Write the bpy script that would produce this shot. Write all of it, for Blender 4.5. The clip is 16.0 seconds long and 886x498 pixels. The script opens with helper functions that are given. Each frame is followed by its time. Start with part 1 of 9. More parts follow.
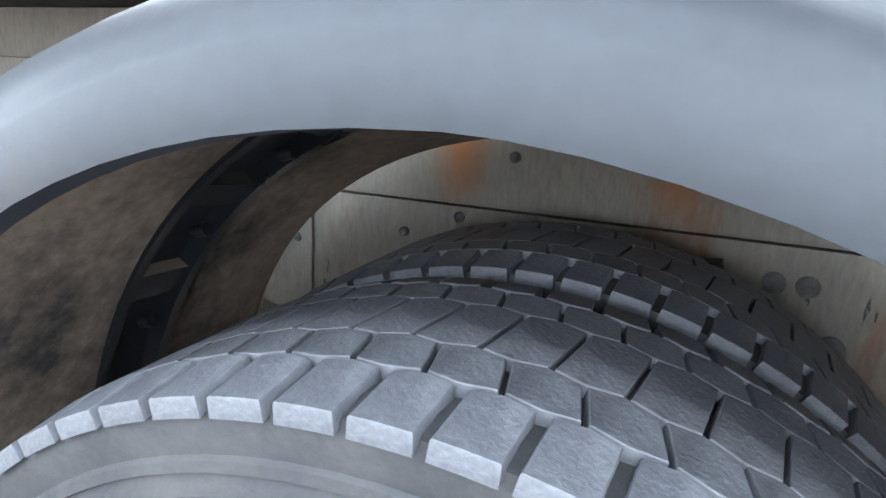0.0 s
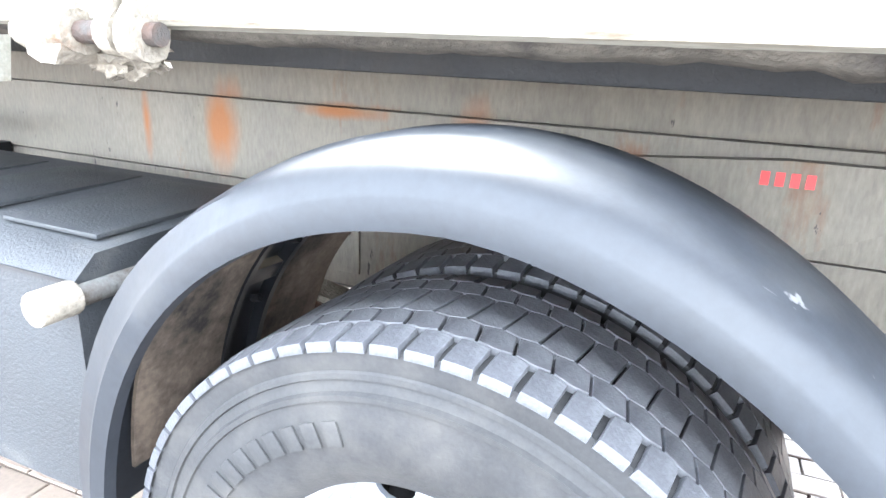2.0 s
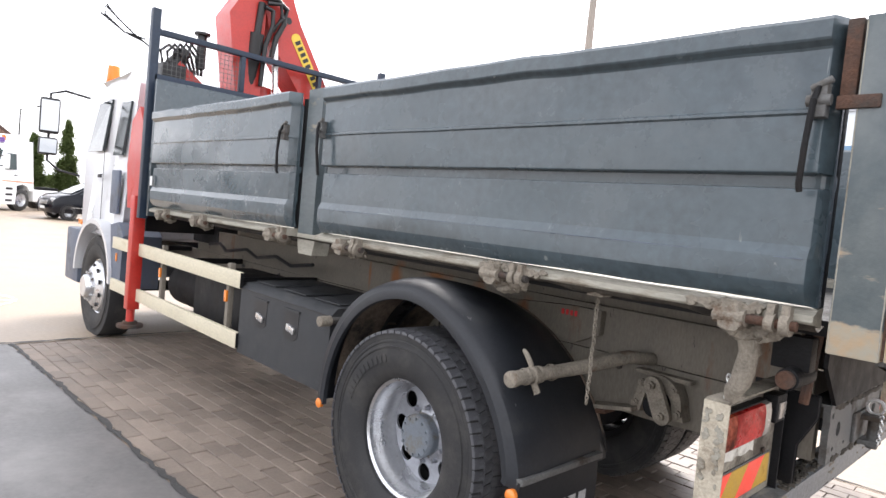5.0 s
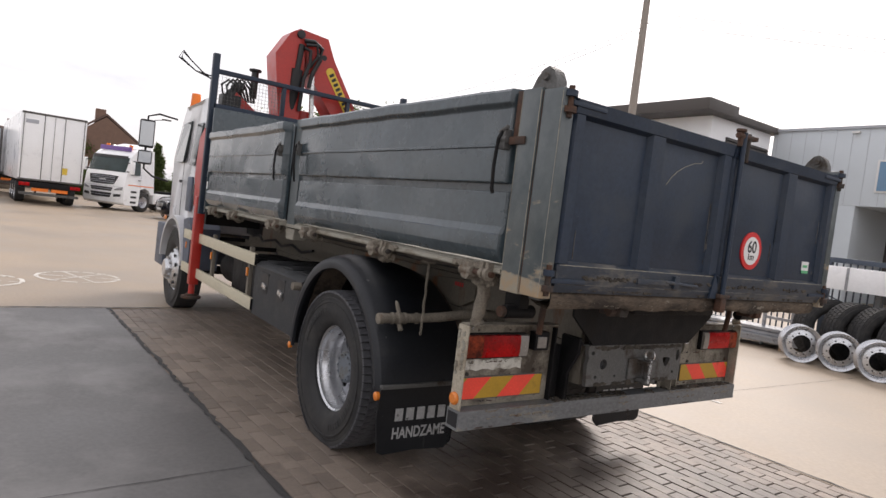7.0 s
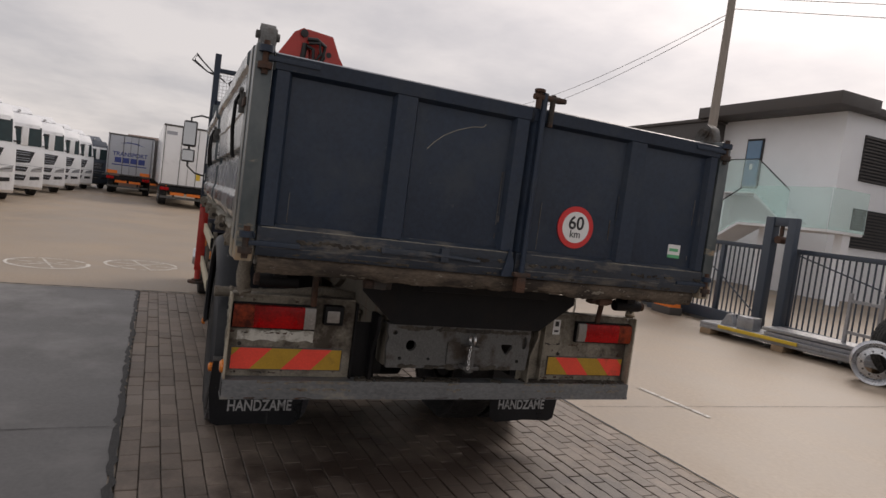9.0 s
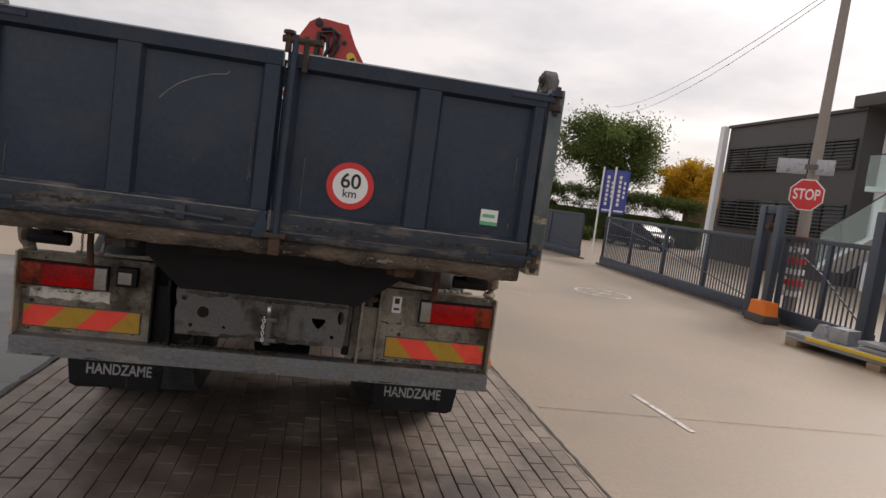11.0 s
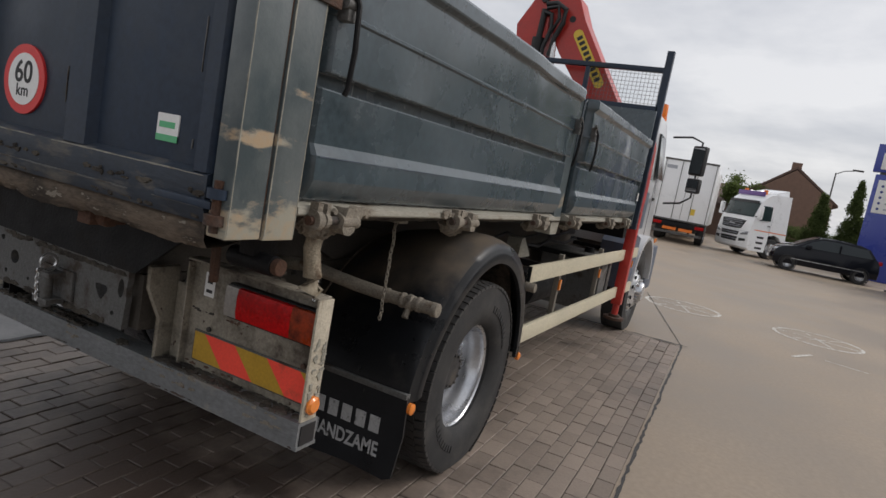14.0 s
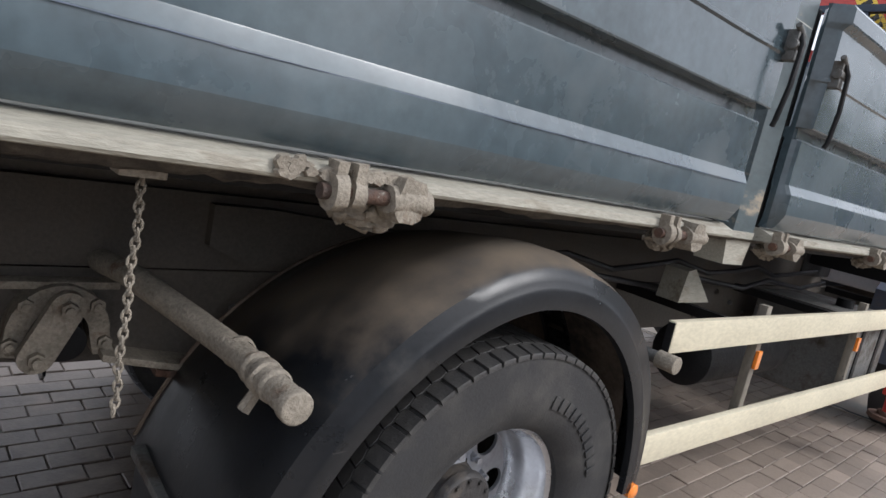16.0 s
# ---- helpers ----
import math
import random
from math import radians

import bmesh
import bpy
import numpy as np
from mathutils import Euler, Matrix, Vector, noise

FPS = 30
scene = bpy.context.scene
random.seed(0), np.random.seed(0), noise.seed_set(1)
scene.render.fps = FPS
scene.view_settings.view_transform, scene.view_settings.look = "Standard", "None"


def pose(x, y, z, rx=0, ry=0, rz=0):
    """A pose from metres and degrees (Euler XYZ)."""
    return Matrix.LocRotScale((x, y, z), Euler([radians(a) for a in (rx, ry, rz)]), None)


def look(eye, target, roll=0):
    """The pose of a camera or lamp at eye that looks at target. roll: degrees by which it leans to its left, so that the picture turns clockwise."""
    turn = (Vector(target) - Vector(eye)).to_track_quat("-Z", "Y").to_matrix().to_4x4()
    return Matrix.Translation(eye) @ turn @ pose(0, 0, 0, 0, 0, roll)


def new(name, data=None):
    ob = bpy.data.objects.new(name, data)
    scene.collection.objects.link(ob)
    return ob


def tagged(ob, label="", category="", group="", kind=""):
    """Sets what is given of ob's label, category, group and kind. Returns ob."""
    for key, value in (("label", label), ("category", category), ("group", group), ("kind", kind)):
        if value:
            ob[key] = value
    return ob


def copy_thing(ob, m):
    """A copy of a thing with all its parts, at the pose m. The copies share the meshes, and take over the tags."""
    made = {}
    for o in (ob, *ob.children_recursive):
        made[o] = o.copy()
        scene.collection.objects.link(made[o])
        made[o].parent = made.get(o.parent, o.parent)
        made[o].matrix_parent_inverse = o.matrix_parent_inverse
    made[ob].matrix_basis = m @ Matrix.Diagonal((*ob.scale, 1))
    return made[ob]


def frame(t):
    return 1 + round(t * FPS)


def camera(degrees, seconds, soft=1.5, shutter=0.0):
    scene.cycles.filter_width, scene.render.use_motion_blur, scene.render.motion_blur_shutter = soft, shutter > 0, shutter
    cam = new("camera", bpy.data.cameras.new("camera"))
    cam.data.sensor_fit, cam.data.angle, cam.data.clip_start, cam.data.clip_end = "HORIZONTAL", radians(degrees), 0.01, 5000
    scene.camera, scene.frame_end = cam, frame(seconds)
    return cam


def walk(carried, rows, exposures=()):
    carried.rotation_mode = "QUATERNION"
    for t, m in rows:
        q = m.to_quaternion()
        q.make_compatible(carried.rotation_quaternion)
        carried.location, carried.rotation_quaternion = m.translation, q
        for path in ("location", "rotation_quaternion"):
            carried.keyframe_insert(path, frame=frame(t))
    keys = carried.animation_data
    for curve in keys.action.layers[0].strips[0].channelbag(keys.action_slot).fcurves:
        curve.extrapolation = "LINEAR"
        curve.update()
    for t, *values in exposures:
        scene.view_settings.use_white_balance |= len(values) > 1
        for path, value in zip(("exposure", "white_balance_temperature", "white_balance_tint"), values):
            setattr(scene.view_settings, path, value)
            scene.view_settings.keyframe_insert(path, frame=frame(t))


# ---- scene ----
cam = camera(70.4, 16.0)
PATH = [
    (0, (0.138, -1.470, 1.210), (-0.569, 0.337, 0.727), 3.1),
    (0.5, (0.162, -1.395, 1.177), (-0.561, 0.412, 0.674), 2.95),
    (1, (0.166, -1.344, 1.157), (-0.564, 0.443, 0.602), 3.2),
    (1.5, (0.172, -1.428, 1.204), (-0.552, 0.345, 0.626), 2.9),
    (2, (0.292, -1.816, 1.382), (-0.464, -0.063, 0.785), 2.5),
    (2.5, (0.490, -2.190, 1.515), (-0.287, -0.434, 0.957), 5.0),
    (3, (0.921, -2.388, 1.507), (-0.168, -0.781, 1.027), 5.8),
    (3.5, (1.231, -2.623, 1.527), (0.001, -1.093, 1.143), 6.4),
    (4, (1.538, -2.890, 1.573), (0.218, -1.404, 1.346), 6.4),
    (6.5, (3.403, -3.215, 1.611), (1.859, -1.946, 1.533), 6.3),
    (7, (3.843, -3.082, 1.623), (2.215, -1.925, 1.522), 6.9),
    (7.5, (4.138, -2.811, 1.619), (2.395, -1.838, 1.504), 7.4),
    (8, (4.343, -2.372, 1.661), (2.544, -1.508, 1.531), 7.5),
    (8.5, (4.516, -1.966, 1.673), (2.705, -1.129, 1.537), 7.3),
    (9, (4.615, -1.48, 1.649), (2.778, -0.7, 1.522), 7.4),
    (9.5, (4.761, -1.074, 1.649), (2.875, -0.422, 1.508), 7.6),
    (10, (4.86, -0.623, 1.671), (2.943, -0.077, 1.515), 7.6),
    (12.5, (4.318, 1.63, 1.649), (2.339, 1.424, 1.446), 8.7),
    (13, (3.966, 2.012, 1.652), (2.031, 1.557, 1.432), 9.3),
    (13.5, (3.604, 2.275, 1.632), (1.728, 1.621, 1.399), 9.7),
    (14, (3.113, 2.403, 1.613), (1.333, 1.527, 1.355), 10.5),
    (14.5, (2.664, 2.45, 1.582), (0.988, 1.394, 1.309), 10.8),
    (15, (2.171, 2.387, 1.555), (0.636, 1.14, 1.257), 11.5),
    (15.5, (1.715, 2.29, 1.536), (0.306, 0.906, 1.216), 11.8),
    (16, (1.245, 2.163, 1.504), (-0.061, 0.683, 1.179), 11.9),
]
# seconds and stops: the clip's camera starts under the dark fender and closes down as it backs away
EXPOSURE = [(t, stops, kelvin, tint) for t, stops, kelvin, tint in (
    (0.0, 4.12, 5650, 6), (0.5, 4.4, 5700, 10), (1.0, 4.78, 5700, 13), (1.5, 4.85, 5800, 8), (2.0, 5.0, 5800, 8), (2.5, 4.64, 5700, 14), (3.5, 4.03, 5850, 14), (4.2, 3.33, 6100, 14),
    (6.0, 1.0, 6600, 14), (6.5, 1.2, 6600, 16), (7.0, 0.78, 6700, 16), (7.5, 0.42, 6800, 17), (9.0, -0.08, 6900, 17), (10.0, 0.0, 6900, 17), (12.5, 0.50, 6950, 16), (13.5, 0.12, 6600, 13),
    (14.5, 0.2, 6300, 12), (15.2, 0.6, 6200, 13), (16.0, 1.1, 6000, 12))]
walk(cam, [(t, look(eye, target, roll)) for t, eye, target, roll in PATH], EXPOSURE)

# ---- light ----
SUN_EL, SUN_AZ = 38.0, 126.0        # degrees; azimuth from +x towards +y
SUN_DIR = Vector((math.cos(radians(SUN_AZ)) * math.cos(radians(SUN_EL)), math.sin(radians(SUN_AZ)) * math.cos(radians(SUN_EL)), math.sin(radians(SUN_EL))))
world = bpy.data.worlds.new("overcast_sky")
scene.world = world
world.use_nodes = True


def sky_nodes():
    nt = world.node_tree
    n, l = nt.nodes, nt.links
    n.clear()
    out, bg = n.new("ShaderNodeOutputWorld"), n.new("ShaderNodeBackground")
    sky = n.new("ShaderNodeTexSky")
    sky.sky_type, sky.sun_disc = "NISHITA", False
    sky.sun_elevation, sky.sun_rotation = radians(SUN_EL), radians(90 - SUN_AZ)
    sky.dust_density = 3.0
    tc = n.new("ShaderNodeTexCoord")
    sep = n.new("ShaderNodeSeparateXYZ")
    l.new(tc.outputs["Generated"], sep.inputs[0])
    up = n.new("ShaderNodeMath"); up.operation = "MAXIMUM"; up.inputs[1].default_value = 0.0
    l.new(sep.outputs[2], up.inputs[0])
    lift = n.new("ShaderNodeMath"); lift.operation = "ADD"; lift.inputs[1].default_value = 0.16
    l.new(up.outputs[0], lift.inputs[0])
    plane = n.new("ShaderNodeVectorMath"); plane.operation = "DIVIDE"
    l.new(tc.outputs["Generated"], plane.inputs[0]); l.new(lift.outputs[0], plane.inputs[1])
    big = n.new("ShaderNodeTexNoise"); big.inputs["Scale"].default_value = 0.95; big.inputs["Detail"].default_value = 7; big.inputs["Roughness"].default_value = 0.55
    l.new(plane.outputs[0], big.inputs["Vector"])
    tone = n.new("ShaderNodeValToRGB")
    tone.color_ramp.elements[0].position, tone.color_ramp.elements[0].color = 0.36, (0.64, 0.665, 0.70, 1)
    tone.color_ramp.elements[1].position, tone.color_ramp.elements[1].color = 0.63, (1.0, 1.0, 0.99, 1)
    mid = tone.color_ramp.elements.new(0.47); mid.color = (0.77, 0.785, 0.805, 1)
    l.new(big.outputs[0], tone.inputs[0])
    # the cloud layer is brightest round the veiled sun
    dot = n.new("ShaderNodeVectorMath"); dot.operation = "DOT_PRODUCT"; dot.inputs[1].default_value = SUN_DIR
    l.new(tc.outputs["Generated"], dot.inputs[0])
    pos = n.new("ShaderNodeMath"); pos.operation = "MAXIMUM"; pos.inputs[1].default_value = 0.0
    l.new(dot.outputs["Value"], pos.inputs[0])
    glow = n.new("ShaderNodeMath"); glow.operation = "POWER"; glow.inputs[1].default_value = 11.0
    l.new(pos.outputs[0], glow.inputs[0])
    gain = n.new("ShaderNodeMath"); gain.operation = "MULTIPLY_ADD"; gain.inputs[1].default_value = 0.95; gain.inputs[2].default_value = 0.79
    l.new(glow.outputs[0], gain.inputs[0])
    cloud = n.new("ShaderNodeVectorMath"); cloud.operation = "SCALE"
    l.new(tone.outputs[0], cloud.inputs[0]); l.new(gain.outputs[0], cloud.inputs["Scale"])
    clear = n.new("ShaderNodeVectorMath"); clear.operation = "SCALE"; clear.inputs["Scale"].default_value = 0.1
    l.new(sky.outputs[0], clear.inputs[0])
    mix = n.new("ShaderNodeMix"); mix.data_type = "RGBA"; mix.inputs[0].default_value = 0.86
    l.new(clear.outputs[0], mix.inputs[6]); l.new(cloud.outputs[0], mix.inputs[7])
    l.new(mix.outputs[2], bg.inputs[0]); bg.inputs[1].default_value = SKY_STRENGTH
    l.new(bg.outputs[0], out.inputs[0])


SKY_STRENGTH = 1.0
sky_nodes()
sun = new("sun", bpy.data.lights.new("sun", "SUN"))
sun.data.energy, sun.data.angle, sun.data.color = 1.35, radians(22), (1.0, 0.95, 0.87)
sun.matrix_world = look(SUN_DIR * 60, (0, 0, 0))

# ---- materials ----


def mat(name, base, rough=0.5, metal=0.0, vary=0.25, scale=6.0, fine=90.0, bump=0.05, dirt=None, dirt_scale=3.0, dirt_lo=0.5, dirt_hi=0.62,
        dirt_rough=0.9, coat=0.0, rand=0.0, island=0.0, spec=0.5, stretch=(1, 1, 1), chips=None, chip_scale=14.0, chip_at=0.70, scratch=None, dust=None, dust_lo=0.2, dust_hi=1.0, gloss=0.1, oil=None, dents=0.0, stains=()):
    """A painted or bare surface: base colour varied at two scales, fine relief, and an optional layer of dirt with its own shape."""
    m = bpy.data.materials.new(name)
    m.use_nodes = True
    nt = m.node_tree
    n, l = nt.nodes, nt.links
    b = n["Principled BSDF"]
    tc = n.new("ShaderNodeTexCoord")
    mp = n.new("ShaderNodeMapping"); mp.inputs["Scale"].default_value = stretch
    l.new(tc.outputs["Object"], mp.inputs[0])

    def noise_tex(s, detail=5.0, lumpy=0.6):
        t = n.new("ShaderNodeTexNoise")
        t.inputs["Scale"].default_value, t.inputs["Detail"].default_value, t.inputs["Roughness"].default_value = s, detail, lumpy
        l.new(mp.outputs[0], t.inputs["Vector"])
        return t.outputs[0]

    a, f = noise_tex(scale), noise_tex(fine, 3.0)
    both = n.new("ShaderNodeMath"); both.operation = "ADD"
    l.new(a, both.inputs[0]); l.new(f, both.inputs[1])
    amount = both.outputs[0]
    if rand or island:
        src = n.new("ShaderNodeObjectInfo").outputs["Random"] if rand else n.new("ShaderNodeNewGeometry").outputs["Random Per Island"]
        mul = n.new("ShaderNodeMath"); mul.operation = "MULTIPLY_ADD"; mul.inputs[1].default_value = rand or island
        l.new(src, mul.inputs[0]); l.new(amount, mul.inputs[2])
        amount = mul.outputs[0]
    rng = n.new("ShaderNodeMapRange")
    top = 2.0 + (rand or island)
    rng.inputs["From Min"].default_value, rng.inputs["From Max"].default_value = 0.6, top - 0.6
    rng.inputs["To Min"].default_value, rng.inputs["To Max"].default_value = 1 - vary, 1 + vary
    l.new(amount, rng.inputs["Value"])
    col = n.new("ShaderNodeVectorMath"); col.operation = "SCALE"; col.inputs[0].default_value = base
    l.new(rng.outputs[0], col.inputs["Scale"])
    out_col, out_rough = col.outputs[0], None
    rr = n.new("ShaderNodeMapRange")
    rr.inputs["From Min"].default_value, rr.inputs["From Max"].default_value = 0.3, 0.7
    rr.inputs["To Min"].default_value, rr.inputs["To Max"].default_value = max(rough - gloss, 0.02), min(rough + gloss, 1)
    l.new(a, rr.inputs["Value"])
    out_rough = rr.outputs[0]
    if dirt:
        d = noise_tex(dirt_scale, 9.0, 0.68)
        mask = n.new("ShaderNodeMapRange")
        mask.inputs["From Min"].default_value, mask.inputs["From Max"].default_value = dirt_lo, dirt_hi
        l.new(d, mask.inputs["Value"])
        mx = n.new("ShaderNodeMix"); mx.data_type = "RGBA"
        l.new(mask.outputs[0], mx.inputs[0]); l.new(out_col, mx.inputs[6]); mx.inputs[7].default_value = (*dirt, 1)
        out_col = mx.outputs[2]
        mr = n.new("ShaderNodeMix")
        l.new(mask.outputs[0], mr.inputs[0]); l.new(out_rough, mr.inputs[2]); mr.inputs[3].default_value = dirt_rough
        out_rough = mr.outputs[0]
        if metal:
            mm = n.new("ShaderNodeMix")
            l.new(mask.outputs[0], mm.inputs[0]); mm.inputs[2].default_value = metal; mm.inputs[3].default_value = 0.0
            l.new(mm.outputs[0], b.inputs["Metallic"])
    def layer(mask, colour, rough_to):
        nonlocal out_col, out_rough
        k = n.new("ShaderNodeMix"); k.data_type = "RGBA"
        l.new(mask, k.inputs[0]); l.new(out_col, k.inputs[6]); k.inputs[7].default_value = (*colour, 1)
        q = n.new("ShaderNodeMix")
        l.new(mask, q.inputs[0]); l.new(out_rough, q.inputs[2]); q.inputs[3].default_value = rough_to
        out_col, out_rough = k.outputs[2], q.outputs[0]

    def step(src, lo, hi):
        k = n.new("ShaderNodeMapRange")
        k.inputs["From Min"].default_value, k.inputs["From Max"].default_value = lo, hi
        l.new(src, k.inputs["Value"])
        return k.outputs[0]

    if chips:            # paint knocked off in ragged spots
        layer(step(noise_tex(chip_scale, 9.0, 0.66), chip_at, chip_at + 0.015), chips, 0.75)
    if scratch:          # fine scratches, mostly along the vehicle
        for sc, tilt in (((1.2, 40, 40), 6), ((28, 28, 1.5), 12)):
            m2 = n.new("ShaderNodeMapping"); m2.inputs["Scale"].default_value = sc; m2.inputs["Rotation"].default_value = (0, radians(tilt), 0)
            l.new(tc.outputs["Object"], m2.inputs[0])
            t2 = n.new("ShaderNodeTexNoise"); t2.inputs["Scale"].default_value, t2.inputs["Detail"].default_value = 1.0, 3.0
            l.new(m2.outputs[0], t2.inputs["Vector"])
            layer(step(t2.outputs[0], 0.735, 0.76), scratch, 0.6)
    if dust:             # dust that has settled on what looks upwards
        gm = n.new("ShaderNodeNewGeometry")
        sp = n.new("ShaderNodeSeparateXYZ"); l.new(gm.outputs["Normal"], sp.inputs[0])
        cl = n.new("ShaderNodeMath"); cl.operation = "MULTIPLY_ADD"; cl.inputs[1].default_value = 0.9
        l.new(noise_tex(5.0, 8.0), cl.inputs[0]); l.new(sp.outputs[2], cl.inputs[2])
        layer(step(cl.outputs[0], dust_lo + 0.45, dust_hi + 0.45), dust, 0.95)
    for sx_, sz_, rx_, rz_ in stains:       # rust that has run down, soft at its edge
        gs = n.new("ShaderNodeNewGeometry")
        sb = n.new("ShaderNodeVectorMath"); sb.operation = "SUBTRACT"; sb.inputs[1].default_value = (sx_, 0, sz_)
        l.new(gs.outputs["Position"], sb.inputs[0])
        ml = n.new("ShaderNodeVectorMath"); ml.operation = "MULTIPLY"; ml.inputs[1].default_value = (1 / rx_, 0, 1 / rz_)
        l.new(sb.outputs[0], ml.inputs[0])
        ln = n.new("ShaderNodeVectorMath"); ln.operation = "LENGTH"
        l.new(ml.outputs[0], ln.inputs[0])
        ms = n.new("ShaderNodeMath"); ms.operation = "MULTIPLY_ADD"; ms.inputs[1].default_value = 1.6
        l.new(noise_tex(9.0, 6.0), ms.inputs[0]); l.new(ln.outputs["Value"], ms.inputs[2])
        layer(step(ms.outputs[0], 2.0, 1.05), (0.24, 0.105, 0.042), 0.9)
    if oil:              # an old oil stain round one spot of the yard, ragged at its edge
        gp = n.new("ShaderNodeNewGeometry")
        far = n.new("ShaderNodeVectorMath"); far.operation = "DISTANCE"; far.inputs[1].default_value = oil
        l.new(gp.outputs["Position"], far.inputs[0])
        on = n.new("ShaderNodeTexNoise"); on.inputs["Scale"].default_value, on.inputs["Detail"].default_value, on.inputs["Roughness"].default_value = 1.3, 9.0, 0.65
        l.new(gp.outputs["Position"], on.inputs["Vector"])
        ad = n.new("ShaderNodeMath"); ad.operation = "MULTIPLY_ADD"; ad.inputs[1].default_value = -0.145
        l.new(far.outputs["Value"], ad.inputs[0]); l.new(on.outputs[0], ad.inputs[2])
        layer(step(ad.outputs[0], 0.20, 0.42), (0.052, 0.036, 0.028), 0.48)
    l.new(out_col, b.inputs["Base Color"]); l.new(out_rough, b.inputs["Roughness"])
    if not (dirt and metal):
        b.inputs["Metallic"].default_value = metal
    b.inputs["Specular IOR Level"].default_value = spec
    b.inputs["Coat Weight"].default_value, b.inputs["Coat Roughness"].default_value = coat, 0.15
    if bump:
        bp = n.new("ShaderNodeBump"); bp.inputs["Strength"].default_value, bp.inputs["Distance"].default_value = min(bump * 6, 1), 0.004
        l.new(both.outputs[0], bp.inputs["Height"]); l.new(bp.outputs[0], b.inputs["Normal"])
        if dents:        # sheet metal that has been knocked about: shallow waves and a few small dimples
            vo = n.new("ShaderNodeTexVoronoi"); vo.inputs["Scale"].default_value = 4.2
            l.new(mp.outputs[0], vo.inputs["Vector"])
            hollow_ = n.new("ShaderNodeMath"); hollow_.operation = "MULTIPLY_ADD"; hollow_.inputs[1].default_value = 0.35
            l.new(step(vo.outputs["Distance"], 0.0, 0.16), hollow_.inputs[0]); l.new(noise_tex(3.0, 2.0, 0.4), hollow_.inputs[2])
            db = n.new("ShaderNodeBump"); db.inputs["Strength"].default_value, db.inputs["Distance"].default_value = dents, 0.02
            l.new(hollow_.outputs[0], db.inputs["Height"]); l.new(bp.outputs[0], db.inputs["Normal"])
            l.new(db.outputs[0], b.inputs["Normal"]); l.new(db.outputs[0], b.inputs["Coat Normal"])
    return m


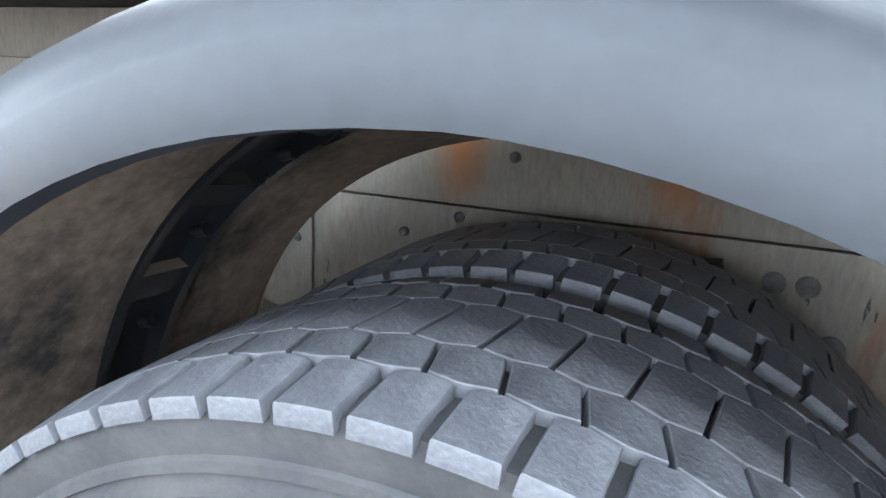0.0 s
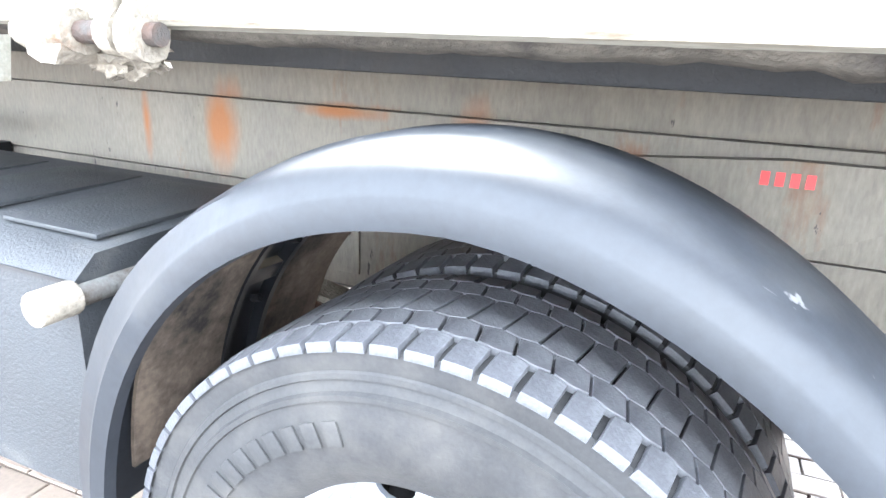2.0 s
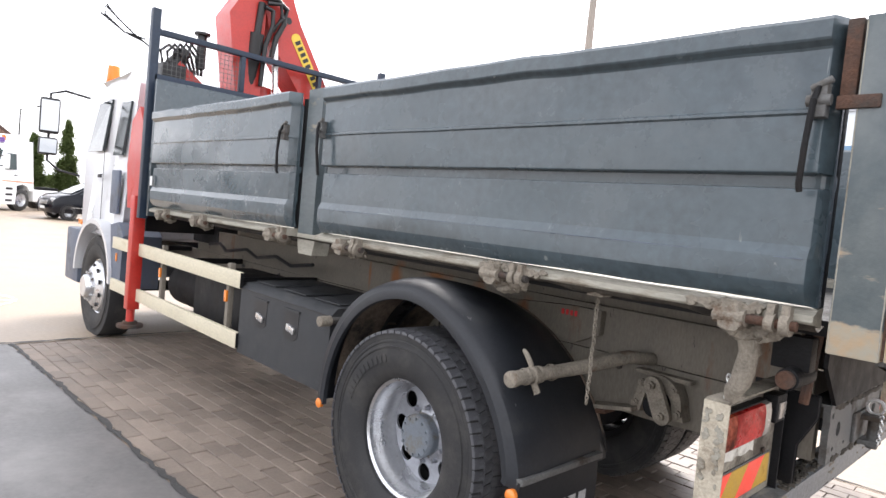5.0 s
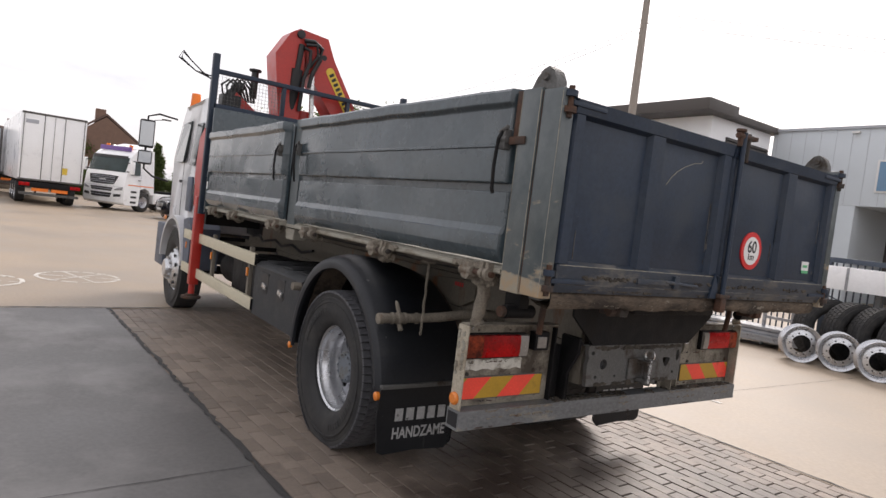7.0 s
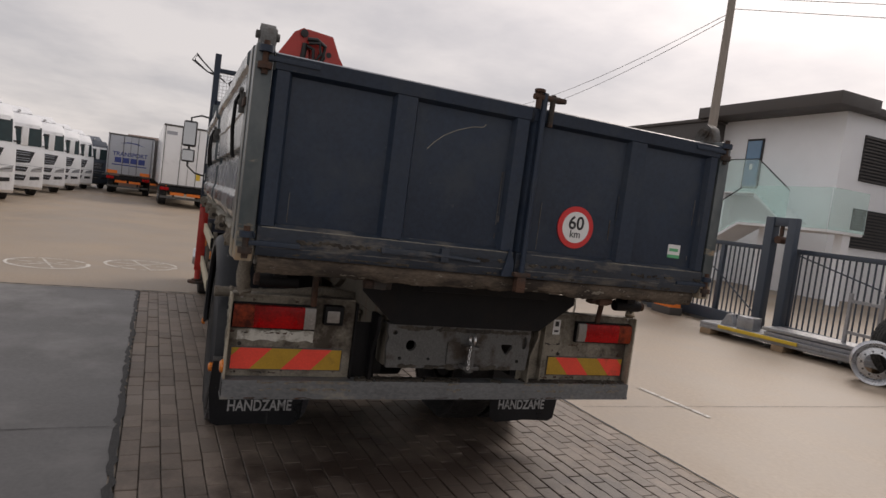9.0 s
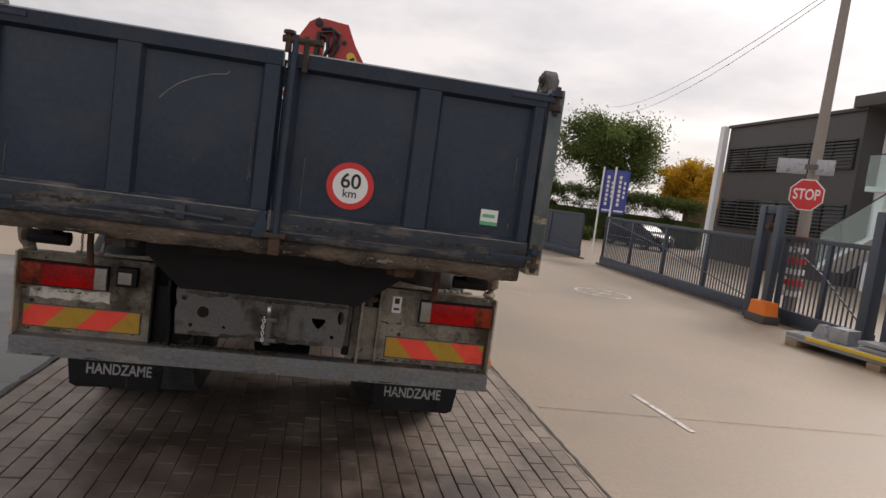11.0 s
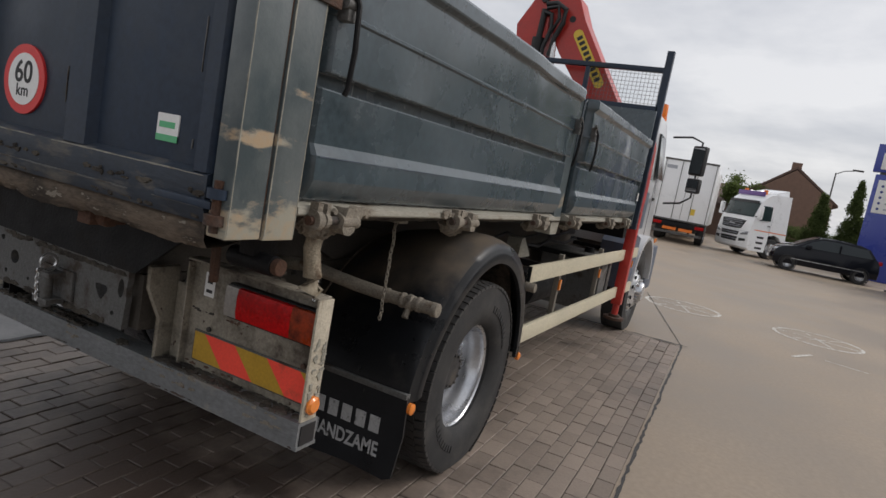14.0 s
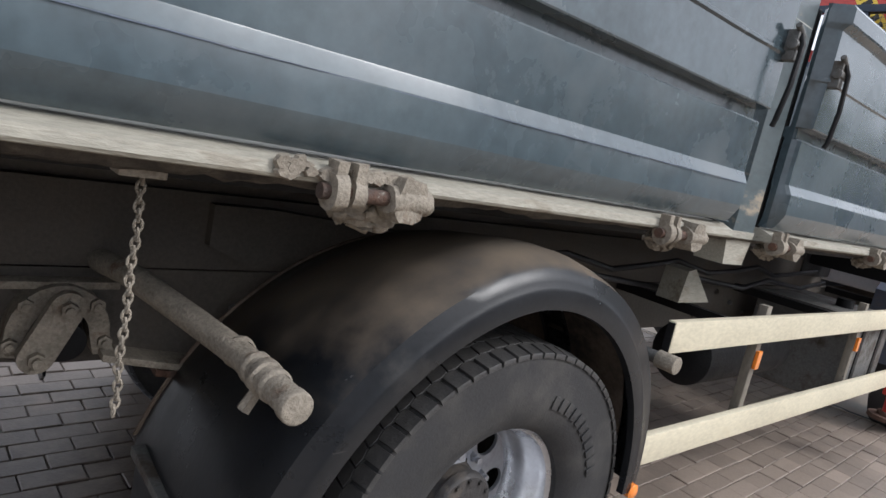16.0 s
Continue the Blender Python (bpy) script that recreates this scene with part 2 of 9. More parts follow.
CRUST = (0.33, 0.30, 0.25)
M = dict(
    # slate_paint's paler dirt patches also imitate soft cloud reflections; chips and scratches are wear
    paint=mat("slate_paint", (0.047, 0.066, 0.077), 0.25, vary=0.36, scale=1.7, fine=30, bump=0.006, dirt=(0.072, 0.090, 0.100), dirt_scale=2.4, dirt_lo=0.52, dirt_hi=0.68, dirt_rough=0.40, gloss=0.14, chips=(0.17, 0.18, 0.175), chip_scale=9, chip_at=0.70, scratch=(0.17, 0.19, 0.19), coat=0.30, dents=0.10),
    post_paint=mat("scraped_post_paint", (0.062, 0.080, 0.086), 0.40, vary=0.3, scale=4, fine=40, bump=0.02, dirt=(0.26, 0.22, 0.165), dirt_scale=4, dirt_lo=0.60, dirt_hi=0.66, stretch=(0.5, 1, 1.6), dirt_rough=0.7, coat=0.2, gloss=0.15, chips=(0.36, 0.32, 0.25), chip_scale=16, chip_at=0.72, scratch=(0.34, 0.34, 0.31)),
    gate_paint=mat("tailgate_paint", (0.021, 0.033, 0.055), 0.42, vary=0.3, scale=2.6, fine=50, bump=0.012, dirt=(0.042, 0.052, 0.066), dirt_scale=3.0, dirt_lo=0.50, dirt_hi=0.72, dirt_rough=0.6, gloss=0.14, spec=0.33, chips=(0.16, 0.15, 0.13), chip_scale=22, chip_at=0.75, scratch=(0.055, 0.062, 0.075)),
    gate_low=mat("tailgate_lower_paint", (0.024, 0.034, 0.050), 0.5, vary=0.35, scale=5, fine=60, bump=0.05, dirt=(0.15, 0.138, 0.120), dirt_scale=8, dirt_lo=0.51, dirt_hi=0.66, stretch=(1, 0.5, 1.6), chips=(0.22, 0.21, 0.19), chip_scale=24, chip_at=0.68),
    mud=mat("dried_mud", (0.085, 0.075, 0.062), 0.95, vary=0.45, scale=9, fine=80, bump=0.4, dirt=(0.035, 0.031, 0.028), dirt_scale=8, dirt_lo=0.48, dirt_hi=0.62, spec=0.2),
    edge_dirt=mat("edge_dirt", (0.115, 0.090, 0.068), 0.9, vary=0.5, scale=7, fine=60, bump=0.3, dirt=(0.042, 0.034, 0.028), dirt_scale=6, dirt_lo=0.46, dirt_hi=0.60, stretch=(1, 0.6, 2), chips=(0.21, 0.185, 0.15), chip_scale=24, chip_at=0.62, spec=0.25),
    liner=mat("liner_dust", (0.172, 0.134, 0.104), 0.95, vary=0.35, scale=3, fine=60, bump=0.06, dirt=(0.026, 0.024, 0.023), dirt_scale=2.2, dirt_lo=0.48, dirt_hi=0.62, spec=0.2, chips=(0.34, 0.32, 0.28), chip_scale=55, chip_at=0.71),
    crust=mat("cement_crust", (0.215, 0.19, 0.155), 0.95, vary=0.45, scale=14, fine=120, bump=0.5, dirt=(0.11, 0.065, 0.04), dirt_scale=9, dirt_lo=0.58, dirt_hi=0.70, spec=0.2),
    crust_pale=mat("cement_crust_pale", (0.33, 0.285, 0.215), 0.95, vary=0.45, scale=14, fine=120, bump=0.5, dirt=(0.11, 0.065, 0.04), dirt_scale=9, dirt_lo=0.58, dirt_hi=0.70, spec=0.2),
    sill=mat("dirty_sill", (0.28, 0.265, 0.220), 0.7, vary=0.3, scale=5, fine=70, bump=0.1, dirt=(0.13, 0.10, 0.07), dirt_scale=5, dirt_lo=0.54, dirt_hi=0.68, stretch=(0.5, 2, 2)),
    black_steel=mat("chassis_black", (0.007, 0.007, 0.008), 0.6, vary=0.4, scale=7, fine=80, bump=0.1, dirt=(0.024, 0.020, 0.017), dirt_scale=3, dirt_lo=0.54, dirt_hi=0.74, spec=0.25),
    grey_steel=mat("dirty_grey_steel", (0.105, 0.105, 0.102), 0.6, vary=0.4, scale=6, fine=90, bump=0.12, dirt=(0.055, 0.042, 0.032), dirt_scale=6, dirt_lo=0.50, dirt_hi=0.64, chips=(0.26, 0.25, 0.23), chip_scale=20, chip_at=0.71),
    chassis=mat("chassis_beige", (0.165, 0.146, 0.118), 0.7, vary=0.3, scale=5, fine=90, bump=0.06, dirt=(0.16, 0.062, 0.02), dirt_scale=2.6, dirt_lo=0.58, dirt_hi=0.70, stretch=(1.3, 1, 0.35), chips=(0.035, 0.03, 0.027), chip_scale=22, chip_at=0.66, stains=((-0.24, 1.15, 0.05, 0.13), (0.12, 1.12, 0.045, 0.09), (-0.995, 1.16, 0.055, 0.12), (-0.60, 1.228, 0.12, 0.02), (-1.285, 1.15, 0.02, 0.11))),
    # right-hand frame: less dust, and its weaker light put into the colour
    chassis_shaded=mat("chassis_shaded", (0.070, 0.061, 0.051), 0.7, vary=0.35, scale=5, fine=90, bump=0.06, dirt=(0.080, 0.066, 0.052), dirt_scale=3, dirt_lo=0.54, dirt_hi=0.70),
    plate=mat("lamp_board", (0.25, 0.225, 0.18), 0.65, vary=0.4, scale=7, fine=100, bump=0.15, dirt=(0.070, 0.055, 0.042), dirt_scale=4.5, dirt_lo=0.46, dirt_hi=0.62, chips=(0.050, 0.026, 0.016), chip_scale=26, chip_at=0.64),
    bumper=mat("bumper_steel", (0.150, 0.155, 0.158), 0.5, vary=0.4, scale=6, fine=70, bump=0.2, dirt=(0.29, 0.265, 0.215), dirt_scale=7, dirt_lo=0.54, dirt_hi=0.66, stretch=(1, 0.5, 1), chips=(0.09, 0.06, 0.04), chip_scale=18, chip_at=0.70),
    flange=mat("cement_flange", (0.43, 0.385, 0.305), 0.9, vary=0.3, scale=14, fine=110, bump=0.5, dirt=(0.24, 0.20, 0.15), dirt_scale=8, dirt_lo=0.54, dirt_hi=0.68, chips=(0.20, 0.10, 0.06), chip_scale=16, chip_at=0.72, spec=0.2),
    board_white=mat("board_white", (0.62, 0.60, 0.54), 0.6, vary=0.15, scale=9, bump=0.02, dirt=(0.25, 0.225, 0.18), dirt_scale=11, dirt_lo=0.48, dirt_hi=0.60),
    rubber=mat("tyre_rubber", (0.024, 0.024, 0.025), 0.72, vary=0.3, scale=8, fine=140, bump=0.04, dirt=(0.066, 0.062, 0.057), dirt_scale=5, dirt_lo=0.46, dirt_hi=0.75, dirt_rough=0.85, spec=0.4),
    # one rubber twice: dust and brighter light coloured into the left, shade into the right
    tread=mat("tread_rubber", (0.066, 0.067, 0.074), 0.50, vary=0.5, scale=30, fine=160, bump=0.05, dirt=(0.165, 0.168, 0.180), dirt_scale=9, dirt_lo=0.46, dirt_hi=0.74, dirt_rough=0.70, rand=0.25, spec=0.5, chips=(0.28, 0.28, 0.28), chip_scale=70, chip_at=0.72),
    tread_shaded=mat("tread_rubber_shaded", (0.030, 0.029, 0.029), 0.50, vary=0.5, scale=30, fine=160, bump=0.05, dirt=(0.070, 0.066, 0.060), dirt_scale=9, dirt_lo=0.46, dirt_hi=0.74, dirt_rough=0.70, rand=0.25, spec=0.5, chips=(0.28, 0.28, 0.28), chip_scale=70, chip_at=0.72),
    rim=mat("silver_rim", (0.60, 0.61, 0.63), 0.30, 0.85, vary=0.15, scale=5, fine=60, bump=0.01, dirt=(0.24, 0.23, 0.21), dirt_scale=8, dirt_lo=0.58, dirt_hi=0.8),
    disc=mat("wheel_disc", (0.33, 0.34, 0.37), 0.38, 0.6, vary=0.15, scale=6, fine=60, bump=0.01, dirt=(0.20, 0.19, 0.18), dirt_scale=9, dirt_lo=0.56, dirt_hi=0.80),
    hub=mat("hub_grey", (0.15, 0.17, 0.195), 0.5, 0.1, vary=0.2, scale=15, bump=0.05, dirt=(0.15, 0.14, 0.12), dirt_scale=12),
    hub_dark=mat("hub_greasy", (0.035, 0.033, 0.033), 0.55, 0.1, vary=0.3, scale=15, bump=0.1, dirt=(0.075, 0.064, 0.054), dirt_scale=12),
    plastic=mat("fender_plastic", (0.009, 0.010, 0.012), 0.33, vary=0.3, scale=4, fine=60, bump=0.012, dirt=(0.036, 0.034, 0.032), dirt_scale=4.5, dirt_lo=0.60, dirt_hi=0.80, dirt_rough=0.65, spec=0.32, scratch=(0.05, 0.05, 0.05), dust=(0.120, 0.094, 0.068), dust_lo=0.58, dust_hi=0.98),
    plastic_clean=mat("fender_plastic_clean", (0.014, 0.016, 0.020), 0.52, vary=0.3, scale=4, fine=60, bump=0.012, dirt=(0.036, 0.036, 0.036), dirt_scale=4.5, dirt_lo=0.56, dirt_hi=0.80, dirt_rough=0.65, spec=0.42, scratch=(0.09, 0.09, 0.09)),
    box_plastic=mat("toolbox_plastic", (0.025, 0.027, 0.030), 0.6, vary=0.25, scale=5, fine=150, bump=0.1, dirt=(0.10, 0.095, 0.085), dirt_scale=4, dirt_lo=0.60, dirt_hi=0.80),
    alu=mat("cream_guard_rail", (0.58, 0.53, 0.40), 0.5, 0.1, vary=0.18, scale=5, fine=80, bump=0.03, dirt=(0.40, 0.33, 0.20), dirt_scale=5, dirt_lo=0.58, dirt_hi=0.75, stretch=(0.4, 1, 1)),
    red_lens=mat("red_lens", (0.42, 0.004, 0.005), 0.28, vary=0.6, scale=6, bump=0.01, spec=0.18, dirt=(0.10, 0.012, 0.008), dirt_scale=5, dirt_lo=0.52, dirt_hi=0.72),
    amber_lens=mat("amber_lens", (0.75, 0.22, 0.03), 0.2, vary=0.15, scale=9, bump=0.01, coat=0.5),
    amber_dull=mat("amber_dull", (0.30, 0.040, 0.010), 0.28, vary=0.5, scale=9, bump=0.01, spec=0.2, dirt=(0.06, 0.015, 0.010), dirt_scale=7, dirt_lo=0.48, dirt_hi=0.64),
    clear_lens=mat("clear_lens", (0.27, 0.25, 0.23), 0.2, vary=0.25, scale=9, bump=0.02, coat=0.4),
    red_foil=mat("red_reflector", (0.93, 0.075, 0.045), 0.4, vary=0.12, scale=9, bump=0.01, dirt=(0.35, 0.08, 0.04), dirt_scale=6, dirt_lo=0.60, dirt_hi=0.8),
    yellow_foil=mat("yellow_reflector", (0.46, 0.27, 0.022), 0.4, vary=0.2, scale=9, bump=0.01, dirt=(0.2, 0.12, 0.04), dirt_scale=6, dirt_lo=0.60, dirt_hi=0.8),
    crane=mat("crane_red", (0.44, 0.026, 0.017), 0.42, vary=0.2, scale=4, fine=60, bump=0.02, dirt=(0.25, 0.03, 0.02), dirt_scale=4, dirt_lo=0.58, dirt_hi=0.75, coat=0.2),
    crane_black=mat("crane_black", (0.015, 0.015, 0.016), 0.5, vary=0.3, bump=0.05),
    yellow=mat("yellow_label", (0.72, 0.50, 0.05), 0.45, vary=0.08, bump=0.0),
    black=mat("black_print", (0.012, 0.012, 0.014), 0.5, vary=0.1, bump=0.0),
    navy=mat("navy_print", (0.03, 0.05, 0.22), 0.5, vary=0.1, bump=0.0),
    white_print=mat("white_print", (0.75, 0.75, 0.74), 0.5, vary=0.08, bump=0.0),
    flap_print=mat("worn_white_print", (0.36, 0.36, 0.36), 0.7, vary=0.3, scale=30, bump=0.02, dirt=(0.05, 0.05, 0.05), dirt_scale=25, dirt_lo=0.58, dirt_hi=0.66),
    green_print=mat("green_print", (0.10, 0.42, 0.20), 0.5, vary=0.1, bump=0.0),
    sign_red=mat("sign_red", (0.62, 0.03, 0.03), 0.4, vary=0.08, bump=0.0),
    cab_white=mat("cab_silver_white", (0.60, 0.61, 0.63), 0.35, 0.15, vary=0.08, scale=2, fine=40, bump=0.005, dirt=(0.42, 0.41, 0.39), dirt_scale=3, dirt_lo=0.6, dirt_hi=0.8, coat=0.5),
    white=mat("white_lacquer", (0.90, 0.91, 0.92), 0.32, vary=0.06, scale=1.2, fine=20, bump=0.004, dirt=(0.5, 0.5, 0.49), dirt_scale=1.5, dirt_lo=0.62, dirt_hi=0.8, coat=0.4),
    step_blue=mat("step_bluegrey", (0.085, 0.105, 0.145), 0.5, vary=0.2, scale=4, bump=0.04, dirt=(0.13, 0.13, 0.13), dirt_scale=5, dirt_lo=0.55, dirt_hi=0.7),
    glass=mat("dark_window_glass", (0.016, 0.022, 0.024), 0.08, vary=0.1, scale=1, bump=0.0, coat=0.2, spec=0.4),
    screen=mat("windscreen_glass", (0.016, 0.034, 0.036), 0.08, vary=0.5, scale=2, bump=0.0, coat=0.15, spec=0.35),
    mirror=mat("mirror_glass", (0.42, 0.43, 0.44), 0.05, 1.0, vary=0.02, bump=0.0),
    chrome=mat("bright_steel", (0.62, 0.62, 0.62), 0.3, 0.9, vary=0.1, scale=20, bump=0.03),
    rust=mat("rusty_steel", (0.080, 0.040, 0.025), 0.85, vary=0.5, scale=12, fine=120, bump=0.25, dirt=(0.045, 0.04, 0.036), dirt_scale=5, dirt_lo=0.46, dirt_hi=0.6, chips=(0.20, 0.18, 0.15), chip_scale=18, chip_at=0.68),
    concrete=mat("yard_concrete", (0.305, 0.240, 0.176), 0.55, vary=0.2, scale=0.5, fine=25, bump=0.03, dirt=(0.225, 0.182, 0.138), dirt_scale=0.3, dirt_lo=0.44, dirt_hi=0.66, dirt_rough=0.42, chips=(0.155, 0.122, 0.095), chip_scale=3.0, chip_at=0.72),
    slab=mat("grey_concrete_slab", (0.120, 0.115, 0.111), 0.5, vary=0.25, scale=0.8, fine=30, bump=0.03, dirt=(0.165, 0.156, 0.148), dirt_scale=0.7, dirt_lo=0.46, dirt_hi=0.62, dirt_rough=0.4, chips=(0.09, 0.08, 0.075), chip_scale=5, chip_at=0.73),
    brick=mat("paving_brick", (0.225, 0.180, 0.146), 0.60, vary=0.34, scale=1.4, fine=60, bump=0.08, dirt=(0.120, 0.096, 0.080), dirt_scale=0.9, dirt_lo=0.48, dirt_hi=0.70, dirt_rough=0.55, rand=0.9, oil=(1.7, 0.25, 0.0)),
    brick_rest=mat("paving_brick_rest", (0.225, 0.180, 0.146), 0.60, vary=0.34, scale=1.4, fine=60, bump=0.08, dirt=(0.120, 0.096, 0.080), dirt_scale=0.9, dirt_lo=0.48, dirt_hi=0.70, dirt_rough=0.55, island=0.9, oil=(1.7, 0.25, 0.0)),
    joint=mat("joint_sand", (0.105, 0.092, 0.078), 0.95, vary=0.35, scale=12, bump=0.2),
    bitumen=mat("bitumen_joint", (0.045, 0.043, 0.042), 0.7, vary=0.4, scale=20, bump=0.2),
    road_paint=mat("worn_road_paint", (0.64, 0.62, 0.58), 0.7, vary=0.12, scale=10, bump=0.03, dirt=(0.38, 0.34, 0.29), dirt_scale=14, dirt_lo=0.5, dirt_hi=0.6),
    gate=mat("gate_bluegrey", (0.040, 0.055, 0.078), 0.45, vary=0.12, scale=3, bump=0.01, coat=0.2),
    render_white=mat("white_render", (0.86, 0.87, 0.89), 0.85, vary=0.06, scale=0.7, fine=60, bump=0.03),
    fascia=mat("dark_fascia", (0.075, 0.066, 0.062), 0.6, vary=0.12, scale=2, bump=0.01),
    cladding=mat("brown_cladding", (0.075, 0.068, 0.066), 0.6, vary=0.15, scale=2, bump=0.02),
    brick_wall=mat("house_brick", (0.20, 0.125, 0.095), 0.9, vary=0.25, scale=3, bump=0.1),
    roof=mat("roof_tile", (0.13, 0.085, 0.07), 0.85, vary=0.25, scale=4, bump=0.1),
    bark=mat("bark", (0.085, 0.072, 0.058), 0.95, vary=0.3, scale=8, bump=0.3),
    wood=mat("pallet_wood", (0.30, 0.21, 0.13), 0.8, vary=0.25, scale=8, bump=0.1),
    pole_wood=mat("weathered_pole", (0.30, 0.27, 0.24), 0.9, vary=0.25, scale=6, bump=0.15, stretch=(4, 4, 0.4)),
    profile=mat("aluminium_profile", (0.36, 0.37, 0.39), 0.38, 0.6, vary=0.25, scale=7, bump=0.02, dirt=(0.16, 0.16, 0.15), dirt_scale=8, dirt_lo=0.55, dirt_hi=0.7),
    blue_sign=mat("pylon_blue", (0.035, 0.055, 0.30), 0.3, vary=0.06, scale=1, bump=0.0, coat=0.4),
    orange=mat("signal_orange", (0.85, 0.20, 0.02), 0.4, vary=0.1, bump=0.0),
    car_paint=mat("black_car_paint", (0.005, 0.006, 0.010), 0.16, vary=0.1, bump=0.0, spec=0.25, coat=0.05),
    trailer_grey=mat("trailer_grey", (0.40, 0.42, 0.46), 0.5, vary=0.08, scale=1, bump=0.01),
    pale_cladding=mat("pale_cladding", (0.60, 0.65, 0.69), 0.5, vary=0.05, scale=0.8, fine=20, bump=0.01),
    blue_pane=mat("sky_glass", (0.10, 0.22, 0.36), 0.06, vary=0.15, scale=0.6, bump=0.0, coat=0.6),
    grille=mat("dark_grille", (0.02, 0.02, 0.022), 0.5, vary=0.2, bump=0.02),
    headlamp=mat("headlamp", (0.55, 0.57, 0.60), 0.12, 0.3, vary=0.1, bump=0.0, coat=1.0),
    purple=mat("purple_panel", (0.14, 0.07, 0.26), 0.4, vary=0.1, bump=0.0),
)


def clear_glass():
    m = bpy.data.materials.new("stair_glass")
    m.use_nodes = True
    b = m.node_tree.nodes["Principled BSDF"]
    b.inputs["Base Color"].default_value = (0.80, 0.93, 0.90, 1)
    b.inputs["Transmission Weight"].default_value, b.inputs["Roughness"].default_value, b.inputs["IOR"].default_value = 0.85, 0.02, 1.1
    return m


M["stair_glass"] = clear_glass()


def worn_post():
    """Slate paint rubbed down to tan primer: wholly at the foot, in two bands where the side knocks against the post, and in ragged spots elsewhere."""
    m = bpy.data.materials.new("rubbed_post_paint")
    m.use_nodes = True
    n, l = m.node_tree.nodes, m.node_tree.links
    b = n["Principled BSDF"]
    tc, sep, span = n.new("ShaderNodeTexCoord"), n.new("ShaderNodeSeparateXYZ"), n.new("ShaderNodeMapRange")
    l.new(tc.outputs["Object"], sep.inputs[0])
    span.inputs["From Min"].default_value, span.inputs["From Max"].default_value = 1.33, 2.23
    l.new(sep.outputs[2], span.inputs["Value"])
    wear = n.new("ShaderNodeValToRGB")
    for z, v in ((0.0, 0.62), (0.06, 0.50), (0.13, 0.30), (0.27, 0.22), (0.285, 0.37), (0.315, 0.37), (0.33, 0.22), (0.425, 0.20), (0.435, 0.33), (0.455, 0.33), (0.47, 0.20), (0.75, 0.17), (0.97, 0.28)):
        e = wear.color_ramp.elements.new(z)
        e.color = (v, v, v, 1)
    wear.color_ramp.elements.remove(wear.color_ramp.elements[-1])
    l.new(span.outputs[0], wear.inputs[0])

    def cloud(scale, detail, stretch):
        mp, t = n.new("ShaderNodeMapping"), n.new("ShaderNodeTexNoise")
        mp.inputs["Scale"].default_value = stretch
        t.inputs["Scale"].default_value, t.inputs["Detail"].default_value, t.inputs["Roughness"].default_value = scale, detail, 0.65
        l.new(tc.outputs["Object"], mp.inputs[0]); l.new(mp.outputs[0], t.inputs["Vector"])
        return t.outputs[0]
    add = n.new("ShaderNodeMath"); add.operation = "ADD"
    l.new(cloud(9.0, 8.0, (0.6, 0.6, 1.5)), add.inputs[0]); l.new(wear.outputs[0], add.inputs[1])
    mask = n.new("ShaderNodeMapRange"); mask.inputs["From Min"].default_value, mask.inputs["From Max"].default_value = 0.86, 0.96
    l.new(add.outputs[0], mask.inputs["Value"])
    film = n.new("ShaderNodeValToRGB")          # the paint itself, chalky in places
    film.color_ramp.elements[0].position, film.color_ramp.elements[0].color = 0.35, (0.052, 0.070, 0.077, 1)
    film.color_ramp.elements[1].position, film.color_ramp.elements[1].color = 0.72, (0.135, 0.150, 0.150, 1)
    l.new(cloud(5.0, 9.0, (1, 1, 0.7)), film.inputs[0])
    tan = n.new("ShaderNodeValToRGB")
    tan.color_ramp.elements[0].position, tan.color_ramp.elements[0].color = 0.40, (0.37, 0.27, 0.17, 1)
    tan.color_ramp.elements[1].position, tan.color_ramp.elements[1].color = 0.62, (0.30, 0.285, 0.23, 1)
    l.new(cloud(13.0, 5.0, (1, 1, 1)), tan.inputs[0])
    mx, mr = n.new("ShaderNodeMix"), n.new("ShaderNodeMix")
    mx.data_type = "RGBA"
    l.new(mask.outputs[0], mx.inputs[0]); l.new(film.outputs[0], mx.inputs[6]); l.new(tan.outputs[0], mx.inputs[7])
    l.new(mask.outputs[0], mr.inputs[0]); mr.inputs[2].default_value, mr.inputs[3].default_value = 0.30, 0.8
    l.new(mx.outputs[2], b.inputs["Base Color"]); l.new(mr.outputs[0], b.inputs["Roughness"])
    bp = n.new("ShaderNodeBump"); bp.inputs["Strength"].default_value, bp.inputs["Distance"].default_value = 0.35, 0.003
    l.new(cloud(40.0, 4.0, (1, 1, 1)), bp.inputs["Height"]); l.new(bp.outputs[0], b.inputs["Normal"])
    return m


M["worn_post"] = worn_post()


